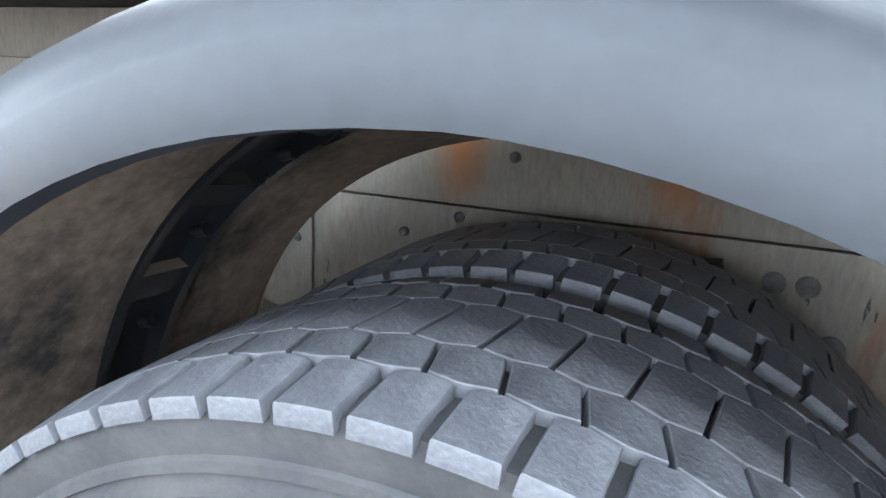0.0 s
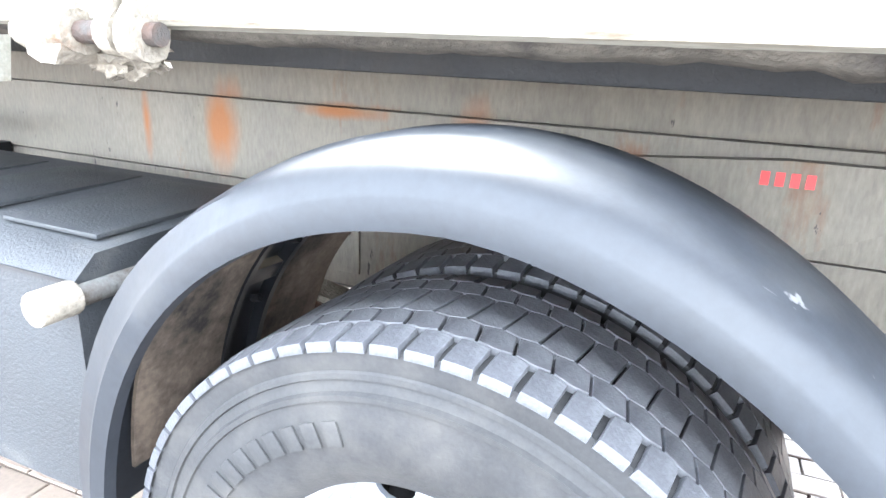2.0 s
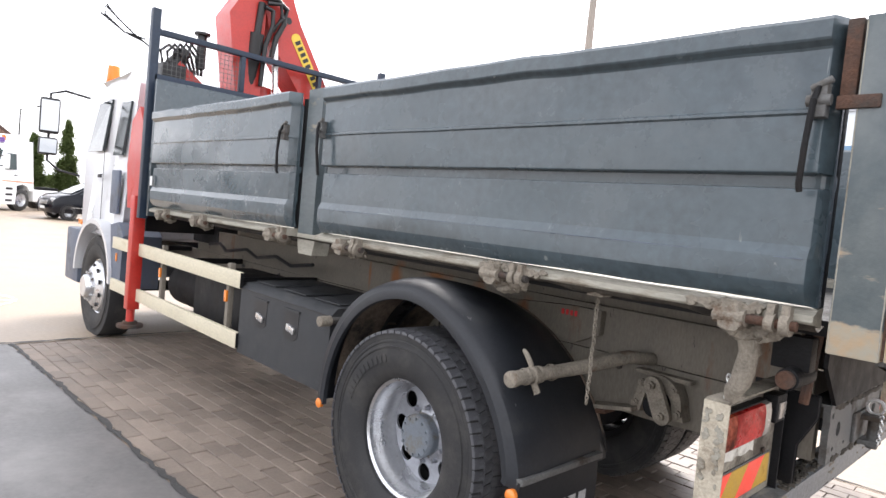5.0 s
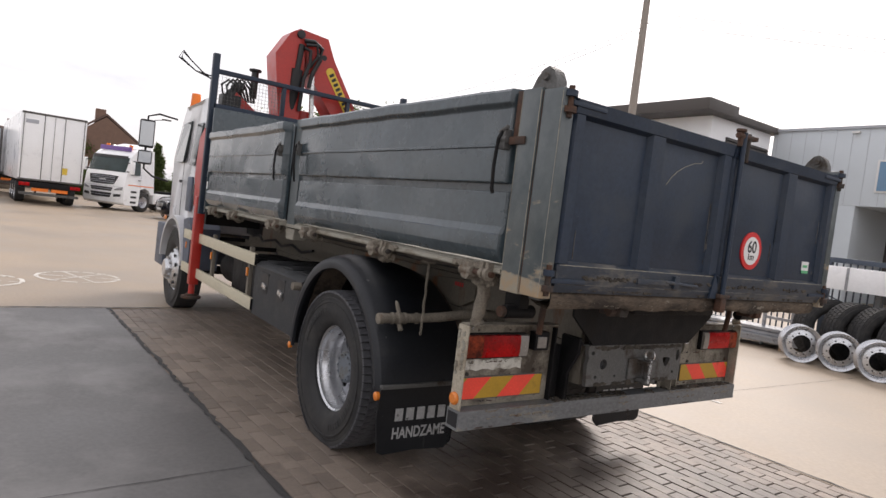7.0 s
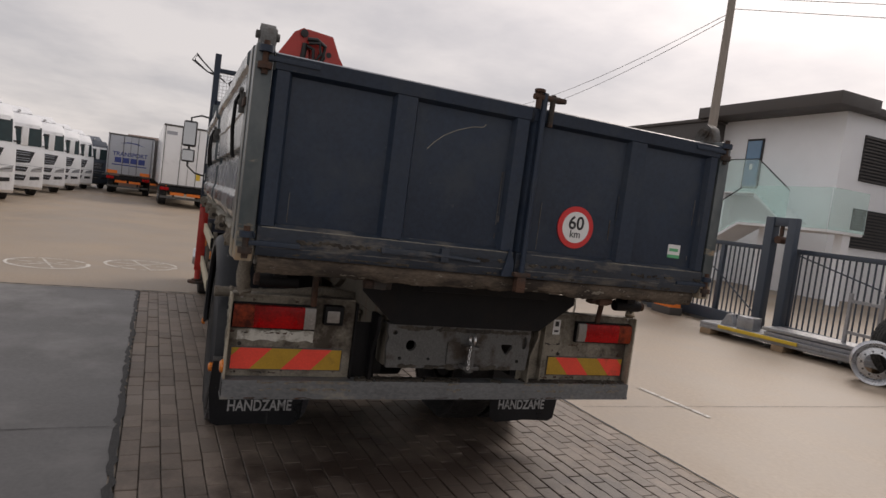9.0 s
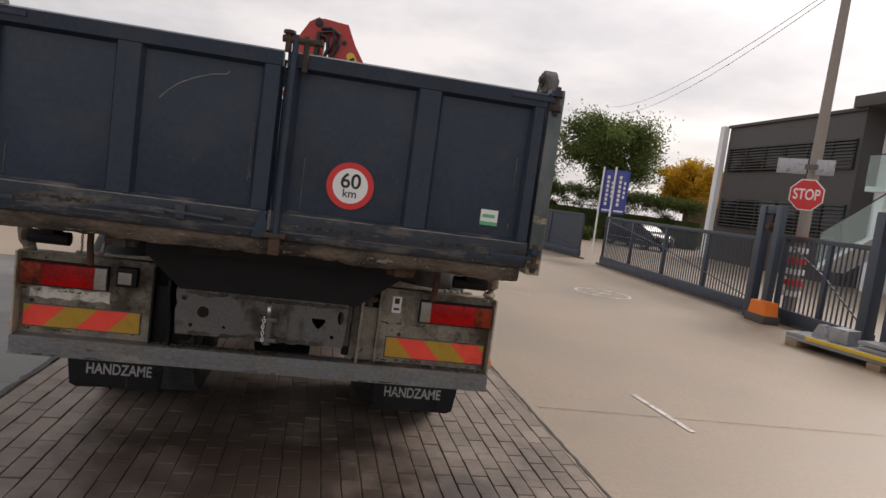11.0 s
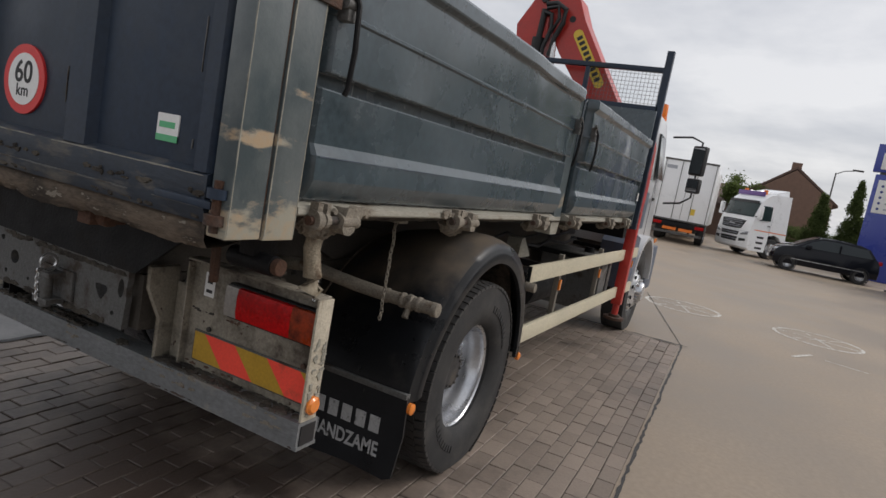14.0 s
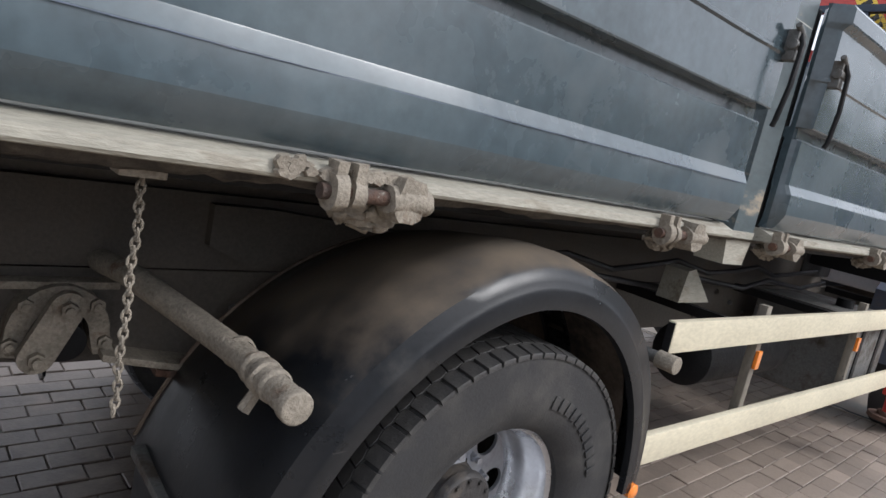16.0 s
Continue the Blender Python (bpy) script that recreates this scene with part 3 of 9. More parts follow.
def foliage(name, base):
    """Thin leaves: half of the light is reflected, half shines through; the tone differs from leaf to leaf."""
    m = bpy.data.materials.new(name)
    m.use_nodes = True
    n, l = m.node_tree.nodes, m.node_tree.links
    n.remove(n["Principled BSDF"])
    geo, rng, tint = n.new("ShaderNodeNewGeometry"), n.new("ShaderNodeMapRange"), n.new("ShaderNodeVectorMath")
    rng.inputs["To Min"].default_value, rng.inputs["To Max"].default_value = 0.72, 1.28
    l.new(geo.outputs["Random Per Island"], rng.inputs["Value"])
    tint.operation = "SCALE"; tint.inputs[0].default_value = base
    l.new(rng.outputs[0], tint.inputs["Scale"])
    di, tr, mx = n.new("ShaderNodeBsdfDiffuse"), n.new("ShaderNodeBsdfTranslucent"), n.new("ShaderNodeMixShader")
    mx.inputs[0].default_value = 0.5
    l.new(tint.outputs[0], di.inputs[0]); l.new(tint.outputs[0], tr.inputs[0])
    l.new(di.outputs[0], mx.inputs[1]); l.new(tr.outputs[0], mx.inputs[2])
    l.new(mx.outputs[0], n["Material Output"].inputs[0])
    return m


M["leaf"], M["leaf_yellow"], M["hedge"] = foliage("leaf_green", (0.125, 0.165, 0.055)), foliage("leaf_yellow", (0.55, 0.34, 0.04)), foliage("hedge_leaf", (0.095, 0.125, 0.046))

# ---- building helpers ----


def thing(name, label, category, group="", kind=""):
    return tagged(new(name), label, category, group, kind)


def finish(bm, bevel=0.0, smooth=40.0):
    if bevel:
        edges = [e for e in bm.edges if len(e.link_faces) == 2 and e.calc_face_angle(0) > 0.6]
        bmesh.ops.bevel(bm, geom=edges, offset=bevel, segments=2, profile=0.6, affect="EDGES", clamp_overlap=True)
    bmesh.ops.recalc_face_normals(bm, faces=bm.faces[:])
    me = bpy.data.meshes.new("mesh")
    bm.to_mesh(me)
    bm.free()
    if smooth:
        for p in me.polygons:
            p.use_smooth = True
        me.set_sharp_from_angle(angle=radians(smooth))
    return me


def part(name, bm, material, parent=None, label="", bevel=0.0, smooth=40.0, kind="", category=""):
    me = finish(bm, bevel, smooth)
    me.materials.append(M[material])
    ob = new(name, me)
    if parent:
        ob.parent = parent
    return tagged(ob, label, category, "", kind)


def box(bm, x0, x1, y0, y1, z0, z1, m=None):
    r = bmesh.ops.create_cube(bm, size=1.0)
    t = Matrix.Translation(((x0 + x1) / 2, (y0 + y1) / 2, (z0 + z1) / 2)) @ Matrix.Diagonal((abs(x1 - x0), abs(y1 - y0), abs(z1 - z0), 1))
    bmesh.ops.transform(bm, matrix=(m @ t) if m else t, verts=r["verts"])
    return bm


def bx(*a, m=None):
    return box(bmesh.new(), *a, m=m)


def cyl(bm, p0, p1, r, r2=None, seg=16, caps=True):
    p0, p1 = Vector(p0), Vector(p1)
    d = p1 - p0
    res = bmesh.ops.create_cone(bm, cap_ends=caps, segments=seg, radius1=r, radius2=r if r2 is None else r2, depth=d.length)
    q = d.to_track_quat("Z", "Y").to_matrix().to_4x4()
    bmesh.ops.transform(bm, matrix=Matrix.Translation((p0 + p1) / 2) @ q, verts=res["verts"])
    return bm


def cy(p0, p1, r, r2=None, seg=16):
    return cyl(bmesh.new(), p0, p1, r, r2, seg)


def sweep(bm, pts, r, seg=8):
    """A round bar along a line of points."""
    pts = [Vector(p) for p in pts]
    rings = []
    up = Vector((0.3, 0.2, 1)).normalized()
    for i, p in enumerate(pts):
        d = (pts[min(i + 1, len(pts) - 1)] - pts[max(i - 1, 0)]).normalized()
        a = d.cross(up).normalized()
        b = d.cross(a)
        rings.append([bm.verts.new(p + r * (math.cos(2 * math.pi * k / seg) * a + math.sin(2 * math.pi * k / seg) * b)) for k in range(seg)])
    for u, v in zip(rings, rings[1:]):
        for k in range(seg):
            bm.faces.new((u[k], u[(k + 1) % seg], v[(k + 1) % seg], v[k]))
    bm.faces.new(rings[0]); bm.faces.new(rings[-1])
    return bm


def lathe(bm, prof, centre, axis=1, seg=64, m=None):
    """Turn a closed profile of (radius, offset) round the y axis through centre."""
    rings = []
    for k in range(seg):
        a = 2 * math.pi * k / seg
        rings.append([bm.verts.new((centre[0] + r * math.cos(a), centre[1] + o, centre[2] + r * math.sin(a))) for r, o in prof])
    n = len(prof)
    for k in range(seg):
        u, v = rings[k], rings[(k + 1) % seg]
        for i in range(n):
            j = (i + 1) % n
            bm.faces.new((u[i], u[j], v[j], v[i]))
    return bm


def prism(bm, poly, axis, a, b):
    """Extrude a polygon of 2D points along an axis from a to b (axis x: points are y, z; y: x, z; z: x, y)."""
    def at(p, v):
        return {"x": (v, p[0], p[1]), "y": (p[0], v, p[1]), "z": (p[0], p[1], v)}[axis]
    u, v = [bm.verts.new(at(p, a)) for p in poly], [bm.verts.new(at(p, b)) for p in poly]
    bm.faces.new(u); bm.faces.new(v)
    for i in range(len(poly)):
        j = (i + 1) % len(poly)
        bm.faces.new((u[i], u[j], v[j], v[i]))
    return bm


def pr(poly, axis, a, b):
    return prism(bmesh.new(), poly, axis, a, b)


def lettering(name, text, size, m, material, parent=None, depth=0.002, label="", bold=0.0):
    cu = bpy.data.curves.new(name, "FONT")
    cu.body, cu.size, cu.align_x, cu.align_y, cu.extrude, cu.offset = text, size, "CENTER", "CENTER", depth, bold
    tmp = bpy.data.objects.new(name, cu)
    scene.collection.objects.link(tmp)
    me = bpy.data.meshes.new_from_object(tmp.evaluated_get(bpy.context.evaluated_depsgraph_get()))
    bpy.data.objects.remove(tmp)
    me.transform(m)
    me.materials.clear()
    me.materials.append(M[material])
    ob = new(name, me)
    if parent:
        ob.parent = parent
    return tagged(ob, label)


# orientation of lettering on a face that looks to +x
FACE_REAR = Matrix(((0, 0, 1, 0), (1, 0, 0, 0), (0, 1, 0, 0), (0, 0, 0, 1)))

# ---- the setting: ground ----
STRIP = Matrix.Translation((0, 0, 0)) @ pose(0, 0, 0, 0, 0, 2.1)      # the paved strip runs 2 degrees off the truck
SX0, SX1, SY0, SY1 = -4.85, 9.2, -1.70, 2.00


def ground_sheet():
    bm = bmesh.new()
    # rings of vertices round the strip's trench and out to the horizon
    xs, ys = [-900, -60, SX0, SX1, 60, 900], [-900, -60, SY0, SY1, 60, 900]
    v = {}
    for i, x in enumerate(xs):
        for j, y in enumerate(ys):
            v[i, j] = bm.verts.new(STRIP @ Vector((x, y, 0)))
    low = {}
    for i in (2, 3):
        for j in (2, 3):
            low[i, j] = bm.verts.new(STRIP @ Vector((xs[i], ys[j], -0.08)))
    for i in range(5):
        for j in range(5):
            k = low if (i, j) == (2, 2) else v
            bm.faces.new((k[i, j], k[i + 1, j], k[i + 1, j + 1], k[i, j + 1]))
    for a, b in (((2, 2), (3, 2)), ((3, 2), (3, 3)), ((3, 3), (2, 3)), ((2, 3), (2, 2))):
        bm.faces.new((v[a], v[b], low[b], low[a]))
    ob = part("ground", bm, "concrete", smooth=0)
    return tagged(ob, "beige concrete yard with worn stains, flat and slightly glossy", "ground", kind="structure")


ground_sheet()


def on_strip(bm):
    bmesh.ops.transform(bm, matrix=STRIP, verts=bm.verts[:])
    return bm


tagged(part("pavement_bed", on_strip(bx(SX0 + 0.003, SX1 - 0.003, SY0 + 0.003, SY1 - 0.003, -0.075, -0.012)), "joint"), "dark sand bed under the paving bricks", "pavement", kind="structure")
# grey slab beside the strip, flush with the yard, and its neighbours
tagged(part("slab_grey", on_strip(bx(SX0, 14.0, -14.0, SY0 - 0.035, -0.05, 0.004)), "slab", smooth=0), "smooth grey concrete slab with faint stains beside the bricks", "slab", kind="structure")


def crack_line(name, pts, width, z, material, label):
    """A ragged filled joint laid along a line."""
    bm = bmesh.new()
    rnd = random.Random(len(pts) * 7 + int(abs(pts[0][0]) * 10))
    row = []
    for (ax, ay), (bx_, by) in zip(pts, pts[1:]):
        length = math.hypot(bx_ - ax, by - ay)
        n = max(2, int(length / 0.07))
        dx, dy = (bx_ - ax) / length, (by - ay) / length
        for i in range(n):
            t, w = i / (n - 1), width * rnd.uniform(0.35, 1.0)
            o = rnd.uniform(-0.25, 0.25) * width
            x, y = ax + (bx_ - ax) * t - dy * o, ay + (by - ay) * t + dx * o
            row.append((bm.verts.new((x - dy * w / 2, y + dx * w / 2, z)), bm.verts.new((x + dy * w / 2, y - dx * w / 2, z))))
    for (a, b), (c, d) in zip(row, row[1:]):
        bm.faces.new((a, c, d, b))
    tagged(part(name, on_strip(bm), material, smooth=0), label, "joint", kind="structure")


crack_line("joint_west", [(SX0, SY0 - 0.02), (SX1, SY0 - 0.02)], 0.055, 0.009, "bitumen", "broken dark bitumen joint along the brick paving")
crack_line("joint_east", [(SX0, SY1 + 0.03), (SX1, SY1 + 0.03)], 0.028, 0.005, "bitumen", "dark bitumen joint along the brick paving")
crack_line("joint_cross", [(SX0 - 0.03, -12.0), (SX0 - 0.03, SY1 + 0.1)], 0.06, 0.010, "bitumen", "dark bitumen joint across the yard")
crack_line("joint_cross_east", [(0.0, SY1 + 0.1), (0.35, 9.0)], 0.010, 0.005, "bitumen", "fine joint across the concrete")
crack_line("joint_north", [(SX0, SY1 + 0.03), (-9.0, SY1 - 0.9)], 0.016, 0.005, "bitumen", "fine joint running on from the paving")
crack_line("joint_slab", [(0.2, SY0 - 0.05), (0.3, -9.0)], 0.010, 0.008, "bitumen", "fine joint across the grey slab")


# ---- tyres and wheels ----
R_TYRE, AX_Z = 0.535, 0.507
REAR_X, FRONT_X = -0.005, -5.10


def tyre_profile(w, tread_r, rim_r=0.292):
    """Half-round carcass as (radius, offset) round a section of width w."""
    h = w / 2
    return [(rim_r, -h + 0.045), (rim_r + 0.012, -h + 0.028), (rim_r + 0.045, -h + 0.012), (rim_r + 0.09, -h + 0.001), (rim_r + 0.125, -h), (rim_r + 0.150, -h + 0.002),
            (rim_r + 0.152, -h - 0.002), (rim_r + 0.160, -h - 0.002), (rim_r + 0.163, -h + 0.006), (rim_r + 0.178, -h + 0.010), (rim_r + 0.180, -h + 0.006), (rim_r + 0.188, -h + 0.007),
            (rim_r + 0.191, -h + 0.010), (tread_r - 0.018, -h + 0.006), (tread_r - 0.006, -h + 0.009), (tread_r, -h + 0.030), (tread_r + 0.001, 0),
            (tread_r, h - 0.030), (tread_r - 0.006, h - 0.009), (tread_r - 0.018, h - 0.006), (rim_r + 0.19, h - 0.008), (rim_r + 0.125, h), (rim_r + 0.07, h - 0.004),
            (rim_r + 0.02, h - 0.022), (rim_r, h - 0.045)]


TREAD_N = 66
# lines that part the rows of blocks, from the outer shoulder inwards: offset where a slot of the row outside ends, offset where a slot of the row inside begins
TREAD_LINES = ((-0.149, -0.149), (-0.0975, -0.0925), (-0.045, -0.039), (0.044, 0.050), (0.0925, 0.0975), (0.149, 0.149))
# for each row: angle of the slot at its outer and inner end in degrees, width of the slot, half the groove on either side
TREAD_ROWS = ((3.1, 3.5, 0.0105, 0.0, 0.0016), (5.9, 5.0, 0.0048, 0.0016, 0.0005), (7.9, 9.2, 0.0046, 0.0005, 0.0005), (6.5, 6.0, 0.0048, 0.0005, 0.0016), (3.5, 3.1, 0.0105, 0.0016, 0.0))


def tread_block_mesh(k, r, depth, flip):
    """Block of row k between two slots: six-cornered, its long sides kinked so that the rows interlock; x runs along the circumference, z outwards."""
    a0, a1, gap, g0, g1 = TREAD_ROWS[k]
    mid = (a0 + a1) / 2
    pitch = 2 * math.pi * r / TREAD_N
    u0, u1 = math.radians(a0 - mid) * r, math.radians(a1 - mid) * r
    (_, out_slot), (in_slot, _) = TREAD_LINES[k], TREAD_LINES[k + 1]
    out_mid, in_mid = TREAD_LINES[k][0], TREAD_LINES[k + 1][1]
    rounded = 0.0008
    bm = bmesh.new()

    def outline(inset, z):
        h = gap / 2 + inset
        yo, yom, yi, yim = out_slot + g0 + inset, out_mid + g0 + inset, in_slot - g1 - inset, in_mid - g1 - inset
        kink = pitch * 0.5
        ring = [(u0 + h, yo), (u0 + kink, yom), (u0 + pitch - h, yo), (u1 + pitch - h, yi), (u1 + kink, yim), (u1 + h, yi)]
        out = []
        for px, py in ring:
            px -= pitch / 2
            edge = max(0.0, abs(py) - 0.118) / 0.031
            low = 0.0085 * edge ** 1.6 + (0.004 * edge if z < -0.008 else 0.0)
            out.append(bm.verts.new((px, py * flip, z - low - px * px / (2 * r))))
        return out
    rings = [outline(-0.0004, -depth), outline(0.0, -rounded), outline(rounded, 0.0)]
    for u, v in zip(rings, rings[1:]):
        for i in range(6):
            j = (i + 1) % 6
            bm.faces.new((u[i], u[j], v[j], v[i]))
    bm.faces.new(rings[-1])
    me = finish(bm, 0, 38)
    # lit copy of the rubber on the left wheels, shaded copy on the right
    me.materials.append(M["tread" if flip > 0 else "tread_shaded"])
    return me, mid + 180.0 / TREAD_N


def tyre(name, cx, y_mid, parent, width=0.29, blocks=True, label="", side=-1, joined=False):
    depth = 0.010
    bm = lathe(bmesh.new(), tyre_profile(width, R_TYRE - (depth if (blocks or joined) else 0)), (cx, y_mid, AX_Z), seg=96)
    for v in bm.verts:
        v.co.z = max(v.co.z, 0.003)
    ty = part(name, bm, "rubber", parent, label, smooth=35)
    if not (blocks or joined):
        return ty
    big = bmesh.new() if joined else None
    for k in range(5):
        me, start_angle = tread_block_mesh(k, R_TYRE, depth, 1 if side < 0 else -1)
        for i in range(TREAD_N):
            a = math.radians(start_angle + 360.0 * i / TREAD_N)
            if math.cos(a) < -0.95:        # hidden in the flattened contact patch
                continue
            m = Matrix.Translation((cx, y_mid, AX_Z)) @ Matrix.Rotation(a, 4, "Y") @ Matrix.Translation((0, 0, R_TYRE))
            if joined:
                start = len(big.verts)
                big.from_mesh(me)
                big.verts.ensure_lookup_table()
                bmesh.ops.transform(big, matrix=m, verts=big.verts[start:])
            else:
                ob = new("tread_block", me)
                ob.parent = ty
                ob.matrix_local = m
    if joined:
        part("tread", big, "tread_shaded", ty, kind="stuff", smooth=30)
    return ty


def rear_rim(cx, s, parent):
    """The outer rim of a twin wheel: a deep dish with eight holes, seen from the side s."""
    y = 1.165 * s
    prof = [(0.308, 0.0), (0.308, -0.010), (0.296, -0.016), (0.292, -0.034), (0.278, -0.042), (0.276, -0.075), (0.262, -0.092), (0.260, -0.140), (0.254, -0.175), (0.243, -0.190), (0.246, -0.203), (0.272, -0.17), (0.285, -0.06), (0.30, -0.03)]
    prof = [(r, o * s) for r, o in prof]
    rim = part("rim", lathe(bmesh.new(), prof, (cx, y, AX_Z), seg=72), "rim", parent, "bright silver steel rim with a deep dish", smooth=50)
    # the disc, with round holes cut as a ring of pieces
    bm = bmesh.new()
    n, ro, ri, rh, rm = 8, 0.246, 0.105, 0.0430, 0.197
    yd = y - 0.190 * s
    for k in range(n):
        a0, a1 = 2 * math.pi * (k - 0.5) / n, 2 * math.pi * (k + 0.5) / n
        am = (a0 + a1) / 2
        hole, edge = [], []
        m = 16
        for i in range(m):
            t = 2 * math.pi * i / m
            u, v = rm + rh * math.cos(t), rh * math.sin(t)
            hole.append((u * math.cos(am) - v * math.sin(am), u * math.sin(am) + v * math.cos(am)))
            # point on the sector's outline in the same direction
            best = None
            dx, dz = math.cos(t), math.sin(t)
            cand = []
            for lim in (ro - rm,):
                if dx > 1e-6: cand.append(lim / dx)
            if dx < -1e-6: cand.append((ri - rm) / dx)
            half = math.tan(math.pi / n)
            # side lines v = +-half*u
            for sg in (1, -1):
                den = dz - sg * half * dx
                if abs(den) > 1e-9:
                    q = sg * half * rm / den
                    if q > 0: cand.append(q)
            q = min(cand)
            u, v = rm + q * dx, q * dz
            edge.append((u * math.cos(am) - v * math.sin(am), u * math.sin(am) + v * math.cos(am)))
        for depth_y, flip in ((yd, 1), (yd - 0.012 * s, -1)):
            hv = [bm.verts.new((cx + p[0], depth_y, AX_Z + p[1])) for p in hole]
            ev = [bm.verts.new((cx + p[0], depth_y + 0.02 * s * (math.hypot(*p) < 0.15), AX_Z + p[1])) for p in edge]
            for i in range(m):
                j = (i + 1) % m
                bm.faces.new((hv[i], hv[j], ev[j], ev[i]))
            if flip == 1:
                keep = hv
            else:
                for i in range(m):
                    j = (i + 1) % m
                    bm.faces.new((keep[i], keep[j], hv[j], hv[i]))
    bmesh.ops.remove_doubles(bm, verts=bm.verts[:], dist=0.0006)
    part("disc", bm, "disc", rim, "silver wheel disc with eight round holes", smooth=30)
    part("hub", lathe(bmesh.new(), [(0.001, 0.088 * s), (0.070, 0.090 * s), (0.098, 0.088 * s), (0.106, 0.080 * s), (0.108, 0.060 * s), (0.100, 0.052 * s), (0.102, 0.020 * s), (0.118, 0.014 * s), (0.120, -0.01 * s), (0.001, -0.01 * s)], (cx, yd, AX_Z), seg=40), "hub" if s < 0 else "hub_dark", rim, "bolted hub cover")
    for k in range(10):
        a = 2 * math.pi * (k + 0.5) / 10
        p = Vector((cx + 0.134 * math.cos(a), yd, AX_Z + 0.134 * math.sin(a)))
        b2 = cyl(cy(p, p + Vector((0, 0.026 * s, 0)), 0.016, 0.014, 6), p + Vector((0, 0.026 * s, 0)), p + Vector((0, 0.040 * s, 0)), 0.010, seg=8)
        part("wheel_nut", b2, "disc", rim)
    for k in range(12):
        a = 2 * math.pi * k / 12
        p = Vector((cx + 0.088 * math.cos(a), yd + 0.085 * s, AX_Z + 0.088 * math.sin(a)))
        part("hub_bolt", cy(p, p + Vector((0, 0.012 * s, 0)), 0.008, seg=6), "hub" if s < 0 else "hub_dark", rim)
    return rim


def front_rim(cx, s, parent):
    y = 1.10 * s
    prof = [(0.306, 0.0), (0.306, -0.012), (0.285, -0.03), (0.27, 0.0), (0.262, 0.02), (0.235, 0.03), (0.20, 0.06), (0.165, 0.075), (0.125, 0.078), (0.120, 0.13), (0.105, 0.145), (0.001, 0.148), (0.001, 0.02), (0.26, -0.03)]
    rim = part("rim", lathe(bmesh.new(), [(r, o * s) for r, o in prof], (cx, y, AX_Z), seg=64), "rim", parent, "silver convex front rim")
    for k in range(10):
        a = 2 * math.pi * k / 10
        p = Vector((cx + 0.145 * math.cos(a), y + 0.075 * s, AX_Z + 0.145 * math.sin(a)))
        part("wheel_nut", cy(p, p + Vector((0, 0.035 * s, 0)), 0.017, 0.013, 6), "chrome", rim)
    for k in range(10):
        a = 2 * math.pi * (k + 0.5) / 10
        p = Vector((cx + 0.218 * math.cos(a), y + 0.040 * s, AX_Z + 0.218 * math.sin(a)))
        # uncut rim: black discs paint the shade of its holes
        part("hole", cy(p, p + Vector((0, 0.014 * s, 0)), 0.024, seg=14), "black", rim)
    return rim


# ---- the truck ----
truck = thing("tipper_truck", "slate-grey tipper truck with red loading crane behind silver cab", "truck")
BW = 1.25                    # half width of the body
DENT = random.Random(4)


def side_panel(s, xa, xb, name, seed):
    """A pressed dropside: profile across, carried along x with dents and a bent top rail."""
    prof = [(-0.045, 1.450), (-0.030, 1.446), (-0.008, 1.448), (0.000, 1.458), (0.020, 1.494), (0.024, 1.506), (0.024, 1.573), (0.0235, 1.577), (0.0085, 1.606), (0.007, 1.610), (0.007, 1.68), (0.007, 1.764), (0.005, 1.768), (-0.016, 1.772),
            (-0.016, 1.806), (0.027, 1.810), (0.029, 1.814), (0.029, 1.90), (0.029, 1.966), (0.036, 1.972), (0.036, 1.980), (0.029, 1.986), (0.029, 2.07), (0.029, 2.145), (0.033, 2.152), (0.050, 2.166), (0.053, 2.172), (0.053, 2.218), (0.044, 2.230), (-0.030, 2.230), (-0.045, 2.215)]
    bm = bmesh.new()
    n = max(12, int((xb - xa) / 0.06))
    rows = []
    for x in [xa, xa + 0.01, xa + 0.02, xa + 0.03] + [xa + 0.05 + (xb - xa - 0.10) * i / n for i in range(n + 1)] + [xb - 0.03, xb - 0.02, xb - 0.01, xb]:
        row = []
        for o, z in prof:
            k = noise.noise(Vector((x * 1.6, z * 3.0, seed))) * 0.012 + noise.noise(Vector((x * 5.0, z * 7.0, seed + 9))) * 0.004
            dz = 0.0
            if z > 2.1:
                dz = 0.012 * noise.noise(Vector((x * 1.1, 0, seed))) + 0.005 * noise.noise(Vector((x * 4, 2, seed)))
            if z < 1.452:
                dz += 0.006 * noise.noise(Vector((x * 2.5, 5, seed)))
            edge = min(1.0, (x - xa) / 0.12, (xb - x) / 0.12)
            fold = max(0.0, 1.0 - min(x - xa, xb - x) / 0.030)          # the ends are folded inwards
            row.append(bm.verts.new((x, s * (BW - 0.03 + o * (1 - 0.6 * fold) + k * (0.3 + 0.7 * edge) - 0.045 * fold ** 1.5 * (1 if o > -0.02 else 0)), z + dz)))
        rows.append(row)
    for u, v in zip(rows, rows[1:]):
        for j in range(len(prof)):
            q = (j + 1) % len(prof)
            bm.faces.new((u[j], u[q], v[q], v[j]))
    bm.faces.new(rows[0]); bm.faces.new(rows[-1])
    return part(name, bm, "paint", truck, "pressed slate-grey steel dropside, dented and scuffed", smooth=13)


